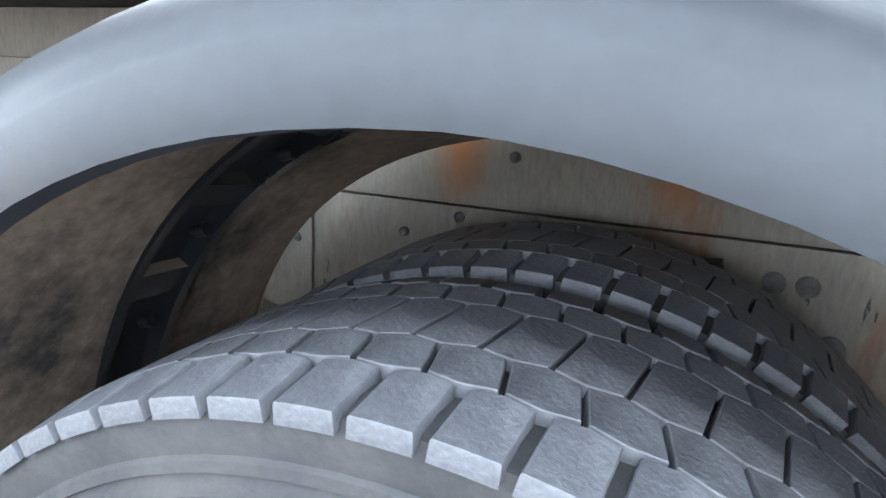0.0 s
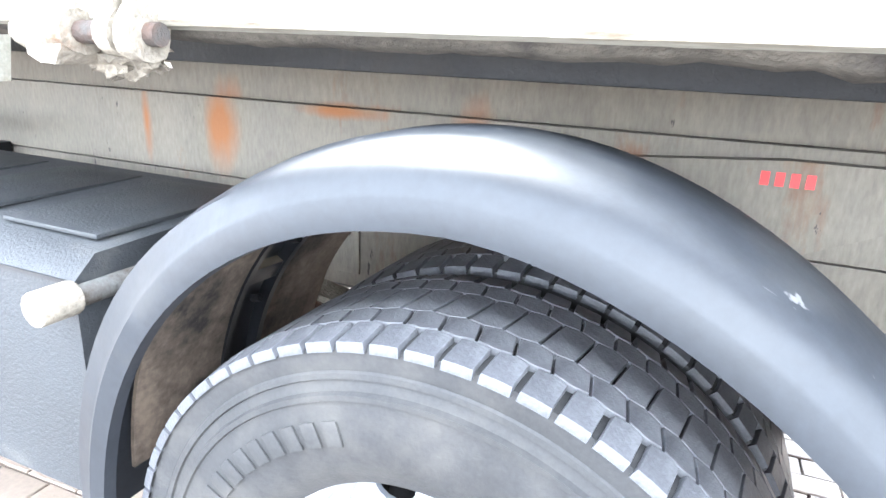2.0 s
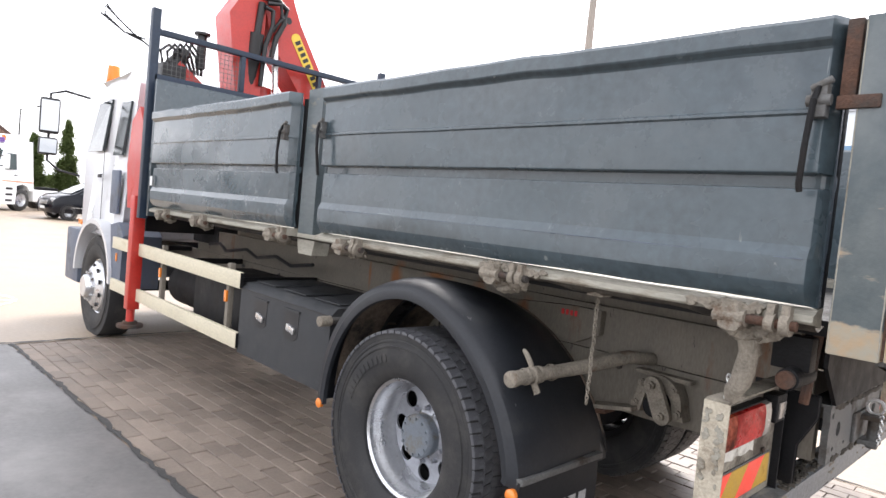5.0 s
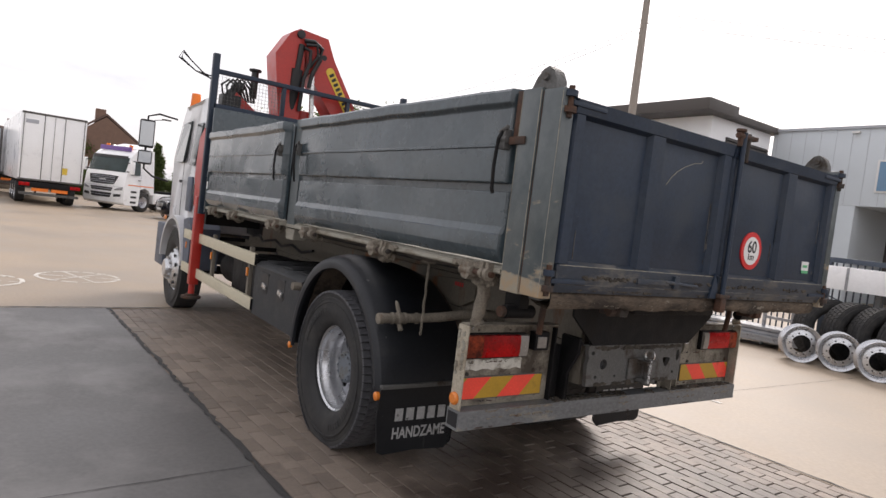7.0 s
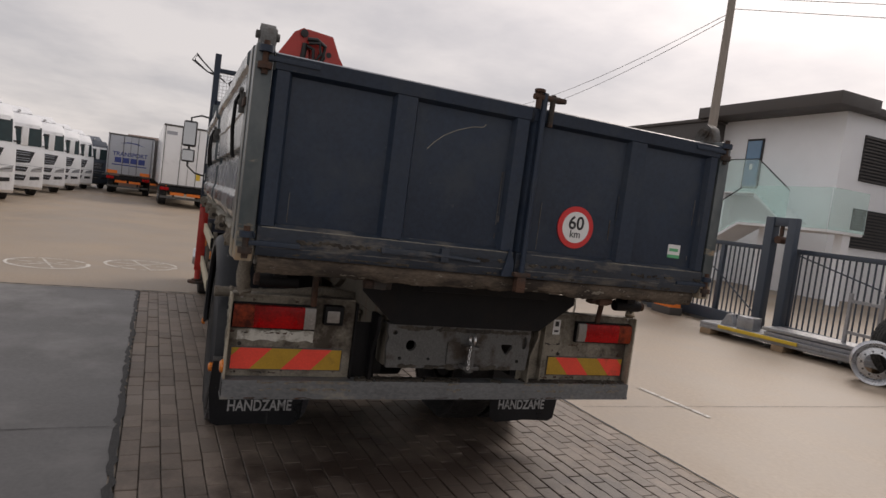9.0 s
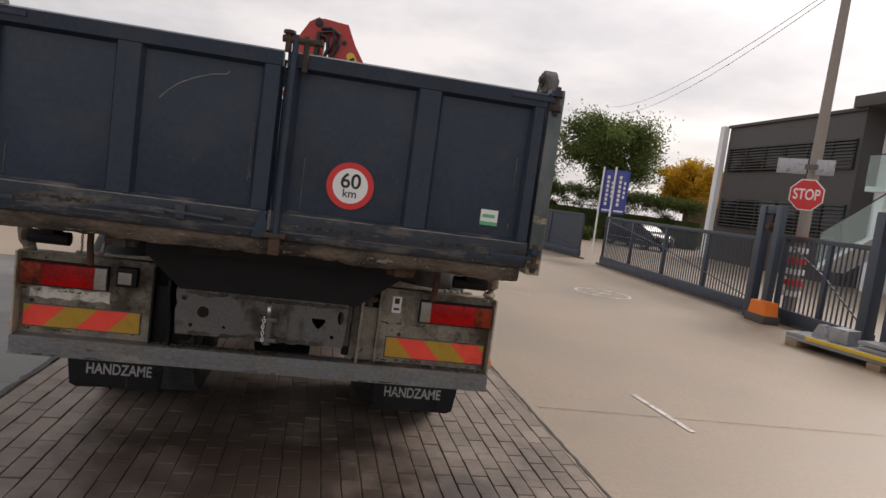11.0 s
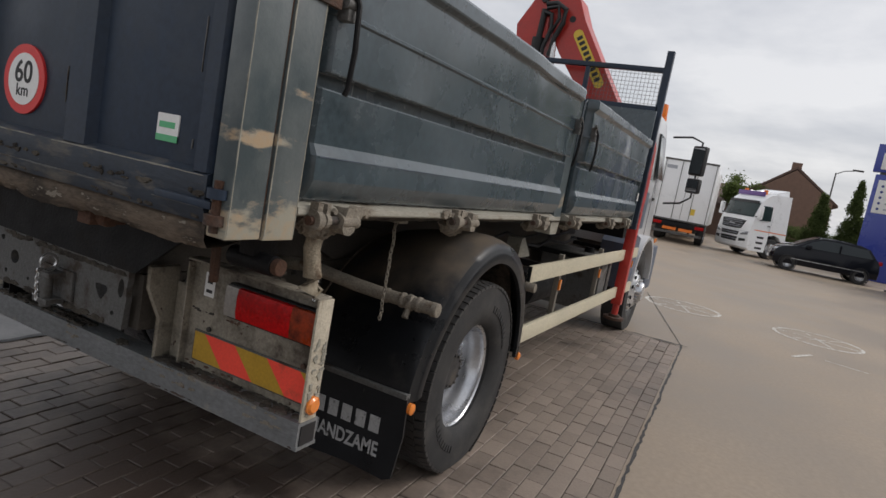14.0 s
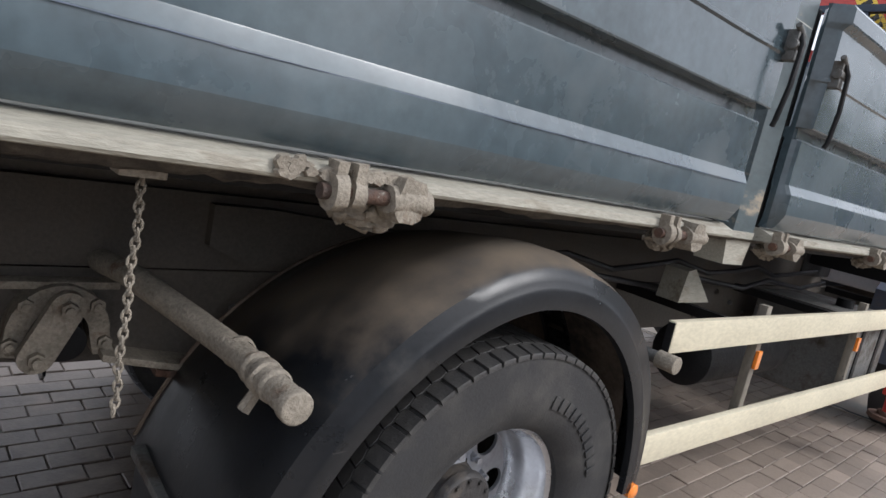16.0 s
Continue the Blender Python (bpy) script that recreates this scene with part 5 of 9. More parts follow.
# ---- lamp boards, bumper, coupling ----
bump = bmesh.new()
prism(bump, [(1.415, 0.605), (1.515, 0.605), (1.515, 0.700), (1.415, 0.700)], "y", -1.215, 1.215)
hollow = part("bumper_beam", bump, "bumper", truck, "battered grey square bumper beam", bevel=0.006)
for s in (-1, 1):
    # solid beam: a black sheet paints the shade of its hollow end
    part("open_end", bx(1.428, 1.502, s * 1.2152, s * 1.2185, 0.618, 0.688), "black", hollow, "black sheet for the shade inside the beam's open end")
    part("end_lip", pr([(1.415, 0.605), (1.515, 0.605), (1.515, 0.618), (1.415, 0.618)], "y", s * 1.2152, s * 1.2195), "bumper", hollow)
    yo, yi = s * 1.205, s * 0.585
    board = part("lamp_board", bx(1.435, 1.447, yo, yi, 0.702, 1.115), "plate", truck, "cream dirty steel lamp board with rust spots", bevel=0.003)
    fl = bx(1.430, 1.508, s * 1.206, s * 1.216, 0.702, 1.118)
    part("side_flange", fl, "flange", board, "flange crusted with cement", bevel=0.002)
    part("top_flange", bx(1.430, 1.500, s * 1.205, s * 0.60, 1.116, 1.124), "plate", board, bevel=0.002)
    part("side_marker", cyl(cy((1.465, s * 1.215, 0.755), (1.465, s * 1.225, 0.755), 0.032, seg=24), (1.465, s * 1.225, 0.755), (1.465, s * 1.233, 0.755), 0.030, 0.022, 24), "amber_lens", board, "round amber side marker")
    # left flange in black: shade of the gap beside the board put into its colour
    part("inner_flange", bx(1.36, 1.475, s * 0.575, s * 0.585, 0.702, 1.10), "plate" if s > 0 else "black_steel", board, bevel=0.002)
    # tail lamp: amber outer third, red body, clear inner end
    ya, yb, yc, yd = s * 1.200, s * 1.10, s * 0.855, s * 0.795
    lamp = part("tail_lamp", bx(1.448, 1.478, ya, yd, 0.948, 1.075), "black_steel", board, "long tail lamp with red and amber lenses", bevel=0.005)
    for nm, a, b, mt in (("amber_section", ya - s * 0.004, yb, "amber_dull"), ("red_section", yb - s * 0.001, yc, "red_lens"), ("clear_section", yc - s * 0.001, yd + s * 0.004, "clear_lens")):
        ln = bmesh.new()
        prism(ln, [(1.470, 0.953), (1.492, 0.958), (1.497, 0.985), (1.497, 1.04), (1.492, 1.066), (1.470, 1.070)], "y", a, b)
        part(nm, ln, mt, lamp, bevel=0.003)
    # striped reflector plate
    r0, r1 = s * 1.190, s * 0.630
    refl = part("reflector_plate", bx(1.4475, 1.454, r0, r1, 0.735, 0.853), "grey_steel", board, "red and yellow striped rear marker plate", bevel=0.001)
    w, n = abs(r0 - r1) - 0.012, 5
    slope = 0.10
    step = (w + slope) / 4.25
    zb, zt = 0.741, 0.847
    lo, hi = min(r0, r1) + 0.006, max(r0, r1) - 0.006

    def clip(poly):
        out = poly
        for lim, sg in ((lo, 1), (hi, -1)):
            res = []
            for i in range(len(out)):
                a, b = out[i], out[(i + 1) % len(out)]
                ia, ib = sg * (a[0] - lim) >= 0, sg * (b[0] - lim) >= 0
                if ia: res.append(a)
                if ia != ib:
                    t = (lim - a[0]) / (b[0] - a[0])
                    res.append((lim, a[1] + t * (b[1] - a[1])))
            out = res
        return out
    for k in range(-1, 6):
        # stripes lean outwards from the middle of the vehicle
        base = lo + (k * step - 0.02 if s < 0 else 0) if s < 0 else hi - (k * step - 0.02)
        if s < 0:
            poly = [(base - slope * 0.4, zb), (base + step - slope * 0.4, zb), (base + step + slope * 0.6, zt), (base + slope * 0.6, zt)]
        else:
            poly = [(base + slope * 0.4, zb), (base - step + slope * 0.4, zb), (base - step - slope * 0.6, zt), (base - slope * 0.6, zt)]
        poly = clip(poly)
        if len(poly) >= 3:
            part("stripe", pr(poly, "x", 1.4525, 1.4565), "red_foil" if k % 2 == 0 else "yellow_foil", refl, smooth=0)
    for y in (s * 1.15, s * 0.70):
        part("screw", cy((1.452, y, 0.868), (1.458, y, 0.868), 0.010, seg=8), "rust", board)
    # bracket between board and chassis
    brk = bmesh.new()
    prism(brk, [(1.43, 0.70), (1.50, 0.70), (1.50, 0.86), (1.56, 0.98), (1.56, 1.06), (1.43, 1.06)], "y", s * 0.475, s * 0.49)
    box(brk, 1.425, 1.435, s * 0.44, s * 0.575, 0.70, 1.00)
    # the left bracket is blackened likewise for the shaded gap; the right keeps its cream
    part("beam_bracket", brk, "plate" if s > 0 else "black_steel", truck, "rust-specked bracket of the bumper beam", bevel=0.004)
    part("beam_arm", bx(1.20, 1.43, s * 0.40, s * 0.47, 0.72, 0.80), "black_steel", truck, bevel=0.004)
part("white_patch", pr([(-1.165 + 0.0375 * i, 0.885 + 0.006 * math.sin(i * 2.3)) for i in range(11)] + [(-0.79 - 0.0375 * i, 0.938 + 0.008 * math.sin(i * 1.7)) for i in range(11)], "x", 1.4465, 1.4482), "board_white", truck, "clean white patch under the tail lamp")
wl = part("work_lamp", bx(1.448, 1.50, -0.755, -0.655, 0.985, 1.085), "black_steel", truck, "square reversing lamp", bevel=0.008)
part("lens", bx(1.499, 1.506, -0.742, -0.678, 1.000, 1.060), "clear_lens", wl, bevel=0.004)
part("board_label", bx(1.447, 1.4485, 0.645, 0.695, 0.985, 1.075), "white_print", truck, "small worn pictogram label")
part("label_mark", bx(1.4482, 1.4495, 0.657, 0.683, 1.035, 1.065), "black", truck)
part("label_mark", bx(1.4482, 1.4495, 0.655, 0.685, 1.000, 1.012), "black", truck)
# coupling plate with two holes and a pin
def holed_plate(poly, holes, x0, x1):
    """A flat plate across the vehicle, cut through by the given outlines."""
    bm = bmesh.new()
    for loop in (poly, *holes):
        vs = [bm.verts.new((x0, y, z)) for y, z in loop]
        for i in range(len(vs)):
            bm.edges.new((vs[i], vs[(i + 1) % len(vs)]))
    bmesh.ops.triangle_fill(bm, use_beauty=True, edges=bm.edges[:])
    ext = bmesh.ops.extrude_face_region(bm, geom=bm.faces[:], use_keep_orig=True)
    for v in ext["geom"]:
        if isinstance(v, bmesh.types.BMVert):
            v.co.x = x1
    bmesh.ops.recalc_face_normals(bm, faces=bm.faces[:])
    return bm


def oval(y, z, ry, rz_, n_=16):
    return [(y + ry * math.cos(2 * math.pi * i / n_), z + rz_ * math.sin(2 * math.pi * i / n_)) for i in range(n_)]


cuts = [oval(y, z, r, q) for y, z, r, q in ((-0.305, 0.920, 0.029, 0.029), (0.375, 0.955, 0.016, 0.036), (-0.40, 0.985, 0.014, 0.012), (-0.36, 0.850, 0.010, 0.010), (0.34, 0.850, 0.010, 0.010), (-0.2, 0.850, 0.008, 0.008))]
cuts.append([(0.228, 0.938), (0.238, 0.944), (0.290, 0.944), (0.300, 0.936), (0.298, 0.922), (0.274, 0.890), (0.264, 0.886), (0.254, 0.892), (0.232, 0.922)])
cp = holed_plate([(-0.44, 1.02), (0.41, 1.02), (0.41, 0.99), (0.405, 0.955), (0.41, 0.92), (0.40, 0.80), (-0.43, 0.80), (-0.44, 0.92), (-0.43, 0.955), (-0.44, 0.99)], cuts, 1.565, 1.590)
cross = part("coupling_plate", cp, "grey_steel", truck, "grey pitted rear cross member with holes")
part("top_fold", bx(1.50, 1.592, -0.44, 0.41, 1.018, 1.030), "grey_steel", cross, bevel=0.003)
pin = bmesh.new()
box(pin, 1.590, 1.604, -0.10, 0.11, 0.83, 0.95)
part("jaw_plate", pin, "grey_steel", cross, bevel=0.005)
jaw = bmesh.new()
cyl(jaw, (1.645, 0.02, 0.80), (1.645, 0.02, 0.945), 0.022, seg=14)
box(jaw, 1.60, 1.67, -0.025, 0.065, 0.92, 0.94)
box(jaw, 1.60, 1.67, -0.025, 0.065, 0.815, 0.835)
jp = part("tow_jaw", jaw, "grey_steel", cross, "small towing jaw with pin and chain", bevel=0.003)
part("pin_ring", lathe(bmesh.new(), [(0.036, -0.006), (0.036, 0.006), (0.026, 0.006), (0.026, -0.006)], (1.645, 0.02, 0.975), seg=20), "chrome", jp)


def chain(parent, top, length, wire=0.0035, link=0.026, label="galvanised hanging chain"):
    bm = bmesh.new()
    n = int(length / (link * 0.72))
    for i in range(n):
        z = top[2] - i * link * 0.72
        m = Matrix.Translation((top[0] + 0.0015 * math.sin(i * 0.7), top[1] + 0.0015 * math.cos(i), z)) @ Matrix.Rotation(math.pi / 2 * (i % 2), 4, "Z")
        pts = [m @ Vector((0.0062 * math.sin(t) , 0, link / 2 * math.cos(t))) for t in [2 * math.pi * k / 10 for k in range(11)]]
        sweep(bm, pts, wire, 5)
    return part("chain", bm, "crust" if length > 0.3 else "chrome", parent, label, smooth=60)


chain(truck, (1.672, 0.0, 0.94), 0.14, 0.003, 0.022)
for s in (-1, 1):
    chain(truck, (0.965, s * 1.12, 1.372), 0.43, 0.0028, 0.021)
    part("chain_lug", bx(0.94, 1.01, s * 1.10, s * 1.16, 1.362, 1.385), "crust", truck, bevel=0.004)
    chain(truck, (1.475, s * 1.165, 1.19), 0.10, 0.003, 0.022)

# ---- rear axle, springs, suspension ----
BOLTS = ((0.272, 0.957, 0.017), (0.318, 0.957, 0.017), (0.362, 0.865, 0.022), (-0.578, 0.915, 0.012), (-0.24, 0.996, 0.01), (-0.347, 0.956, 0.009), (-0.145, 1.11, 0.01))
for s in (-1, 1):
    for x, z, r in BOLTS:
        part("frame_bolt", lathe(bmesh.new(), [(0.001, s * 0.012), (r * 0.6, s * 0.010), (r, s * 0.003), (r, s * -0.004), (0.001, s * -0.004)], (x, s * 0.4335, z), seg=14), "grey_steel", truck)
part("axle", cyl(cy((REAR_X, -0.95, AX_Z), (REAR_X, 0.95, AX_Z), 0.075, seg=20), (REAR_X, -0.2, AX_Z), (REAR_X, 0.2, AX_Z), 0.20, seg=24), "black_steel", truck, "dark rear axle with differential", bevel=0.01)
for s in (-1, 1):
    for k in range(5):
        z = 0.73 - 0.022 * k
        half = 0.86 - 0.13 * k
        lf = bmesh.new()
        pts = []
        for i in range(13):
            x = -half + 2 * half * i / 12
            pts.append((REAR_X + x, z + 0.10 * (x / 0.86) ** 2))
        prism(lf, pts + [(x, zz - 0.018) for x, zz in reversed(pts)], "y", s * 0.475, s * 0.565)
        part("leaf_spring", lf, "rust" if k else "crust", truck, "rusty leaf of the rear spring", smooth=30)
    # cast arch on the frame, its bushing, and the slanted shackle that carries the spring's end
    dusty = "crust"
    hx, hz = 0.945, 0.862
    ring_o = [(hx + 0.112 * math.cos(math.pi * k / 14), hz + 0.130 * math.sin(math.pi * k / 14)) for k in range(15)]
    ring_i = [(hx + 0.066 * math.cos(math.pi * k / 14), hz + 0.072 * math.sin(math.pi * k / 14)) for k in range(15)]
    sh = bmesh.new()
    prism(sh, [(hx + 0.125, hz - 0.045), *ring_o, (hx - 0.125, hz - 0.045), (hx - 0.078, hz - 0.050), *ring_i[::-1], (hx + 0.078, hz - 0.050)], "y", s * 0.437, s * 0.515)
    hang = part("spring_hanger", sh, dusty, truck, "dusty cast arch that carries the rear spring", bevel=0.008)
    part("hanger_flange", bx(hx - 0.13, hx + 0.13, s * 0.437, s * 0.49, hz + 0.112, hz + 0.132), dusty, hang, bevel=0.005)
    for dx, dz in ((-0.100, -0.015), (0.100, -0.015), (-0.075, 0.082), (0.075, 0.082)):
        part("hanger_bolt", cyl(cy((hx + dx, s * 0.515, hz + dz), (hx + dx, s * 0.530, hz + dz), 0.018, seg=6), (hx + dx, s * 0.530, hz + dz), (hx + dx, s * 0.540, hz + dz), 0.010, seg=8), dusty, hang)
    part("bushing", cy((hx - 0.01, s * 0.437, hz - 0.01), (hx - 0.01, s * 0.53, hz - 0.01), 0.050, seg=24), "black_steel", hang, bevel=0.006)
    a_, b_ = Vector((hx - 0.004, hz + 0.092)), Vector((hx + 0.052, hz - 0.030))
    d_ = (b_ - a_).normalized()
    e_ = Vector((-d_.y, d_.x))
    cap = [a_ - d_ * 0.038 * math.cos(t) + e_ * 0.038 * math.sin(t) for t in [math.pi * (k / 8 - 0.5) for k in range(9)]] + [b_ + d_ * 0.038 * math.cos(t) - e_ * 0.038 * math.sin(t) for t in [math.pi * (k / 8 - 0.5) for k in range(9)]]
    shk = part("shackle", pr([(q.x, q.y) for q in cap], "y", s * 0.545, s * 0.572), dusty, hang, "slanted spring shackle", bevel=0.006)
    for q in (a_, b_):
        part("shackle_bolt", cyl(cy((q.x, s * 0.50, q.y), (q.x, s * 0.592, q.y), 0.019, seg=6), (q.x, s * 0.592, q.y), (q.x, s * 0.604, q.y), 0.011, seg=8), dusty, shk)
    for i in range(4 if s < 0 else 0):
        part("red_bar", bx(0.37 + 0.026 * i, 0.386 + 0.026 * i, s * 0.4745, s * 0.4765, 1.165, 1.192), "sign_red", truck)
    part("shock_absorber", cyl(cy((0.30, s * 0.60, 0.50), (0.16, s * 0.55, 1.0), 0.032, seg=14), (0.30, s * 0.60, 0.45), (0.22, s * 0.57, 0.75), 0.042, seg=14), "black_steel", truck)

# ---- rear wheels ----
for s in (-1, 1):
    tyre("tyre", REAR_X, s * 1.045, truck, 0.30, True, "worn black truck tyre with block tread", s)
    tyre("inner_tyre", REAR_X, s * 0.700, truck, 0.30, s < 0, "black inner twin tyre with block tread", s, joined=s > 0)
    rear_rim(REAR_X, s, truck)
    part("inner_rim", lathe(bmesh.new(), [(0.29, -0.12), (0.25, -0.12), (0.25, 0.12), (0.29, 0.12)], (REAR_X, s * 0.72, AX_Z), seg=40), "black_steel", truck)
    part("brake_drum", cy((REAR_X, s * 0.60, AX_Z), (REAR_X, s * 0.88, AX_Z), 0.205, seg=32), "black_steel", truck)
    # raised lettering on the side wall becomes plain bars
    for i in range(11):
        a = math.radians(108 + i * 5.4)
        for q in (0, math.pi):
            m = Matrix.Translation((REAR_X, s * 1.1965, AX_Z)) @ Matrix.Rotation(-(a + q), 4, "Y") @ Matrix.Translation((0.395, 0, 0))
            part("side_wall_bar", bx(-0.019, 0.019, -0.0018, 0.0018, -0.0125, 0.0125, m=m), "rubber", truck, bevel=0.001)


# ---- rear fenders ----
def fender(s):
    cx, cz, rz = 0.040, 0.56, 0.742
    pts = []
    for i in range(49):
        t = math.pi * i / 48
        c, q = math.cos(t), math.sin(t)
        rx, p = (0.690, 2.06) if c > 0 else (0.735, 1.80)       # the rear half is the rounder one
        pts.append((cx - rx * math.copysign(abs(c) ** (2 / p), c), cz + rz * abs(q) ** (2 / p)))
    pts[-1] = (cx + rx * 0.985, cz)
    pts = [(pts[0][0], 0.53)] + pts
    y0, y1 = s * 0.56, s * 1.228

    def inward(i, d):
        a, b = Vector(pts[max(i - 1, 0)]), Vector(pts[min(i + 1, len(pts) - 1)])
        t = (b - a).normalized()
        nrm = Vector((t.y, -t.x))
        return (pts[i][0] + nrm.x * d, pts[i][1] + nrm.y * d)
    bm = bmesh.new()
    # section across: inner edge, outer roll, lip turned in
    lip = 0.95 if s < 0 else 1.22
    sect = [(y0, 0.118), (y0, 0.128), (y0 + s * 0.10, 0.085), (y0 + s * 0.22, 0.055), (y0 + s * 0.35, 0.032), (y1 - s * 0.20, 0.018), (y1 - s * 0.10, 0.024), (y1 - s * 0.050, 0.036), (y1 - s * 0.022, 0.054), (y1 - s * 0.012, 0.094), (y1 - s * 0.022, 0.096), (y1 - s * 0.022, 0.104), (y1 + s * 0.001, 0.103), (y1 + s * 0.004, 0.066), (y1 + s * 0.000, 0.060), (y1 - s * 0.005, 0.050), (y1 - s * 0.016, 0.039), (y1 - s * 0.036, 0.027), (y1 - s * 0.072, 0.015), (y1 - s * 0.120, 0.006), (y1 - s * 0.20, 0.006), (y0 + s * 0.35, 0.022), (y0 + s * 0.22, 0.045), (y0 + s * 0.10, 0.075)]
    # the lip is deeper over the wheel than at its ends
    deep = [0.82 + 0.28 * math.sin(math.pi * max(i - 1, 0) / 48) for i in range(len(pts))]

    def sag(i, y, d):
        """How far a point of the section lies under the crown line: the lip is deeper over the wheel, the inner side sags most on top."""
        if abs(y) > 1.15 and d > 0.04:
            return d * deep[i] * lip
        k = math.sin(math.pi * max(i - 1, 0) / 48)
        return d * (0.1 + 0.9 * k ** (3.0 if i < 25 else 0.8))
    rows = [[bm.verts.new((inward(i, sag(i, y, d))[0], y, inward(i, sag(i, y, d))[1])) for y, d in sect] for i in range(len(pts))]
    for u, v in zip(rows, rows[1:]):
        for j in range(len(sect)):
            k = (j + 1) % len(sect)
            bm.faces.new((u[j], u[k], v[k], v[j]))
    bm.faces.new(rows[0]); bm.faces.new(rows[-1])
    fen = part("rear_fender", bm, "plastic" if s > 0 else "plastic_clean", truck, "black plastic rear fender, dusty on top" if s > 0 else "black plastic rear fender with fine scratches", smooth=40)
    for x in (-0.605, 0.745):
        z = 0.53 if x < 0 else 0.545
        part("fender_marker", cyl(cy((x, s * 1.215, z), (x, s * 1.234, z), 0.026, seg=20), (x, s * 1.234, z), (x, s * 1.240, z), 0.024, 0.016, 20), "amber_lens", fen, "round amber marker on the fender end")
    # two tubular stays that carry it
    tube = sweep(bmesh.new(), [(0.86, s * 0.44, 1.04), (0.84, s * 0.62, 1.06), (0.74, s * 0.84, 1.01), (0.70, s * 1.0, 0.995), (0.695, s * 1.228, 0.992)], 0.030, 14)
    for v in tube.verts:
        v.co += 0.004 * noise.noise_vector(v.co * 30)
    st = part("fender_stay", tube, "crust", fen, "cement-caked tubular fender stay")
    part("stay_cap", cy((0.695, s * 1.215, 0.992), (0.695, s * 1.246, 0.992), 0.033, seg=16), "crust", st, smooth=60, bevel=0.004)
    # strap clamps: a bent strap over the tube with a nut below
    for ly, rx_, rz_ in [(1.105, 0.6965, 0.9935)]:
        cl = bmesh.new()
        if s < 0:
            sweep(cl, [(rx_ - 0.062, s * (ly - 0.012), rz_ + 0.088), (rx_ - 0.040, s * ly, rz_ + 0.078), (rx_ - 0.018, s * ly, rz_ + 0.050), (rx_ - 0.006, s * ly, rz_ + 0.028)], 0.011, 8)
        lathe(cl, [(0.031, -0.016), (0.037, -0.012), (0.037, 0.012), (0.031, 0.016)], (rx_, s * ly, rz_), seg=16)
        cyl(cl, (rx_ + 0.012, s * ly, rz_ - 0.028), (rx_ + 0.034, s * ly, rz_ - 0.066), 0.013, 0.015, 6)
        for v in cl.verts:
            v.co += 0.004 * noise.noise_vector(v.co * 40)
        part("stay_clamp", cl, "crust", fen, "strap clamp with bolt, caked with cement", smooth=50)
    for k in range(3):
        yk = s * (0.98 + 0.085 * k)
        part("cement_ring", lathe(bmesh.new(), [(0.031, -0.012), (0.0355, -0.006), (0.0345, 0.006), (0.030, 0.012)], (0.698 - 0.001 * k, yk, 0.9945), seg=16), "crust", st, smooth=60)
    part("front_stay", cy((-0.66, s * 0.44, 0.965), (-0.66, s * 1.17, 0.965), 0.022, seg=12), "grey_steel", fen)
    part("front_stay_end", cy((-0.66, s * 1.165, 0.965), (-0.66, s * 1.235, 0.965), 0.030, seg=14), "crust", fen, bevel=0.003)
    # inside: dusty liner with a dark recessed channel, as seen from below
    def shell(ya, yb, d0, d1, lo, hi):
        b2 = bmesh.new()
        ids = list(range(lo, hi))
        def low(i, y, d):
            return inward(i, d + sag(i, 0.0, 0.122 * min(1.0, max(0.0, (1.03 - abs(y)) / 0.47)) ** 1.35))
        q = [[b2.verts.new((low(i, y, d)[0], y, low(i, y, d)[1])) for y, d in ((ya, d0), (yb, d0), (yb, d1), (ya, d1))] for i in ids]
        for u, v in zip(q, q[1:]):
            for j in range(4):
                k = (j + 1) % 4
                b2.faces.new((u[j], u[k], v[k], v[j]))
        b2.faces.new(q[0]); b2.faces.new(q[-1])
        return b2
    n_ = len(pts)
    part("inner_edge", shell(s * 0.552, s * 0.5595, -0.010, 0.012, 1, n_ - 1), "liner", fen, "turned-down dusty inner edge", smooth=40)
    part("slant_bracket", pr([(-0.155, 1.172), (-0.155, 1.140), (-0.112, 1.140), (0.123, 1.104), (0.320, 1.063), (0.46, 1.035), (0.60, 1.10), (0.60, 1.215), (0.42, 1.215)], "y", s * 0.436, s * 0.475), "chassis" if s < 0 else "chassis_shaded", fen, "slanted dusty plate on the frame", bevel=0.003)
    part("liner", shell(s * 0.575, s * 0.80, 0.012, 0.022, 2, n_ - 2), "liner", fen, "dusty brown fender liner", smooth=40)
    part("liner", shell(s * 0.905, s * 1.12, 0.020, 0.028, 2, n_ - 2), "liner", fen, "dusty brown fender liner", smooth=40)
    part("liner_rib", shell(s * 0.80, s * 0.815, 0.012, 0.040, 2, n_ - 2), "plastic", fen, smooth=40)
    part("liner_rib", shell(s * 0.890, s * 0.905, 0.012, 0.034, 2, n_ - 2), "plastic", fen, smooth=40)
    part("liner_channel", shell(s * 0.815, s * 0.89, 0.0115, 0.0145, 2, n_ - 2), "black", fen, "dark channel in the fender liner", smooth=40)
    for i in (9, 13, 17):
        a_ = inward(i, 0.03)
        part("channel_web", shell(s * 0.815, s * 0.89, 0.014, 0.034, i, i + 2), "plastic", fen)
        part("channel_bolt", cy((a_[0] - 0.02, s * 0.85, a_[1] - 0.05), (a_[0] + 0.0, s * 0.85, a_[1] - 0.045), 0.009, seg=10), "black_steel", fen)
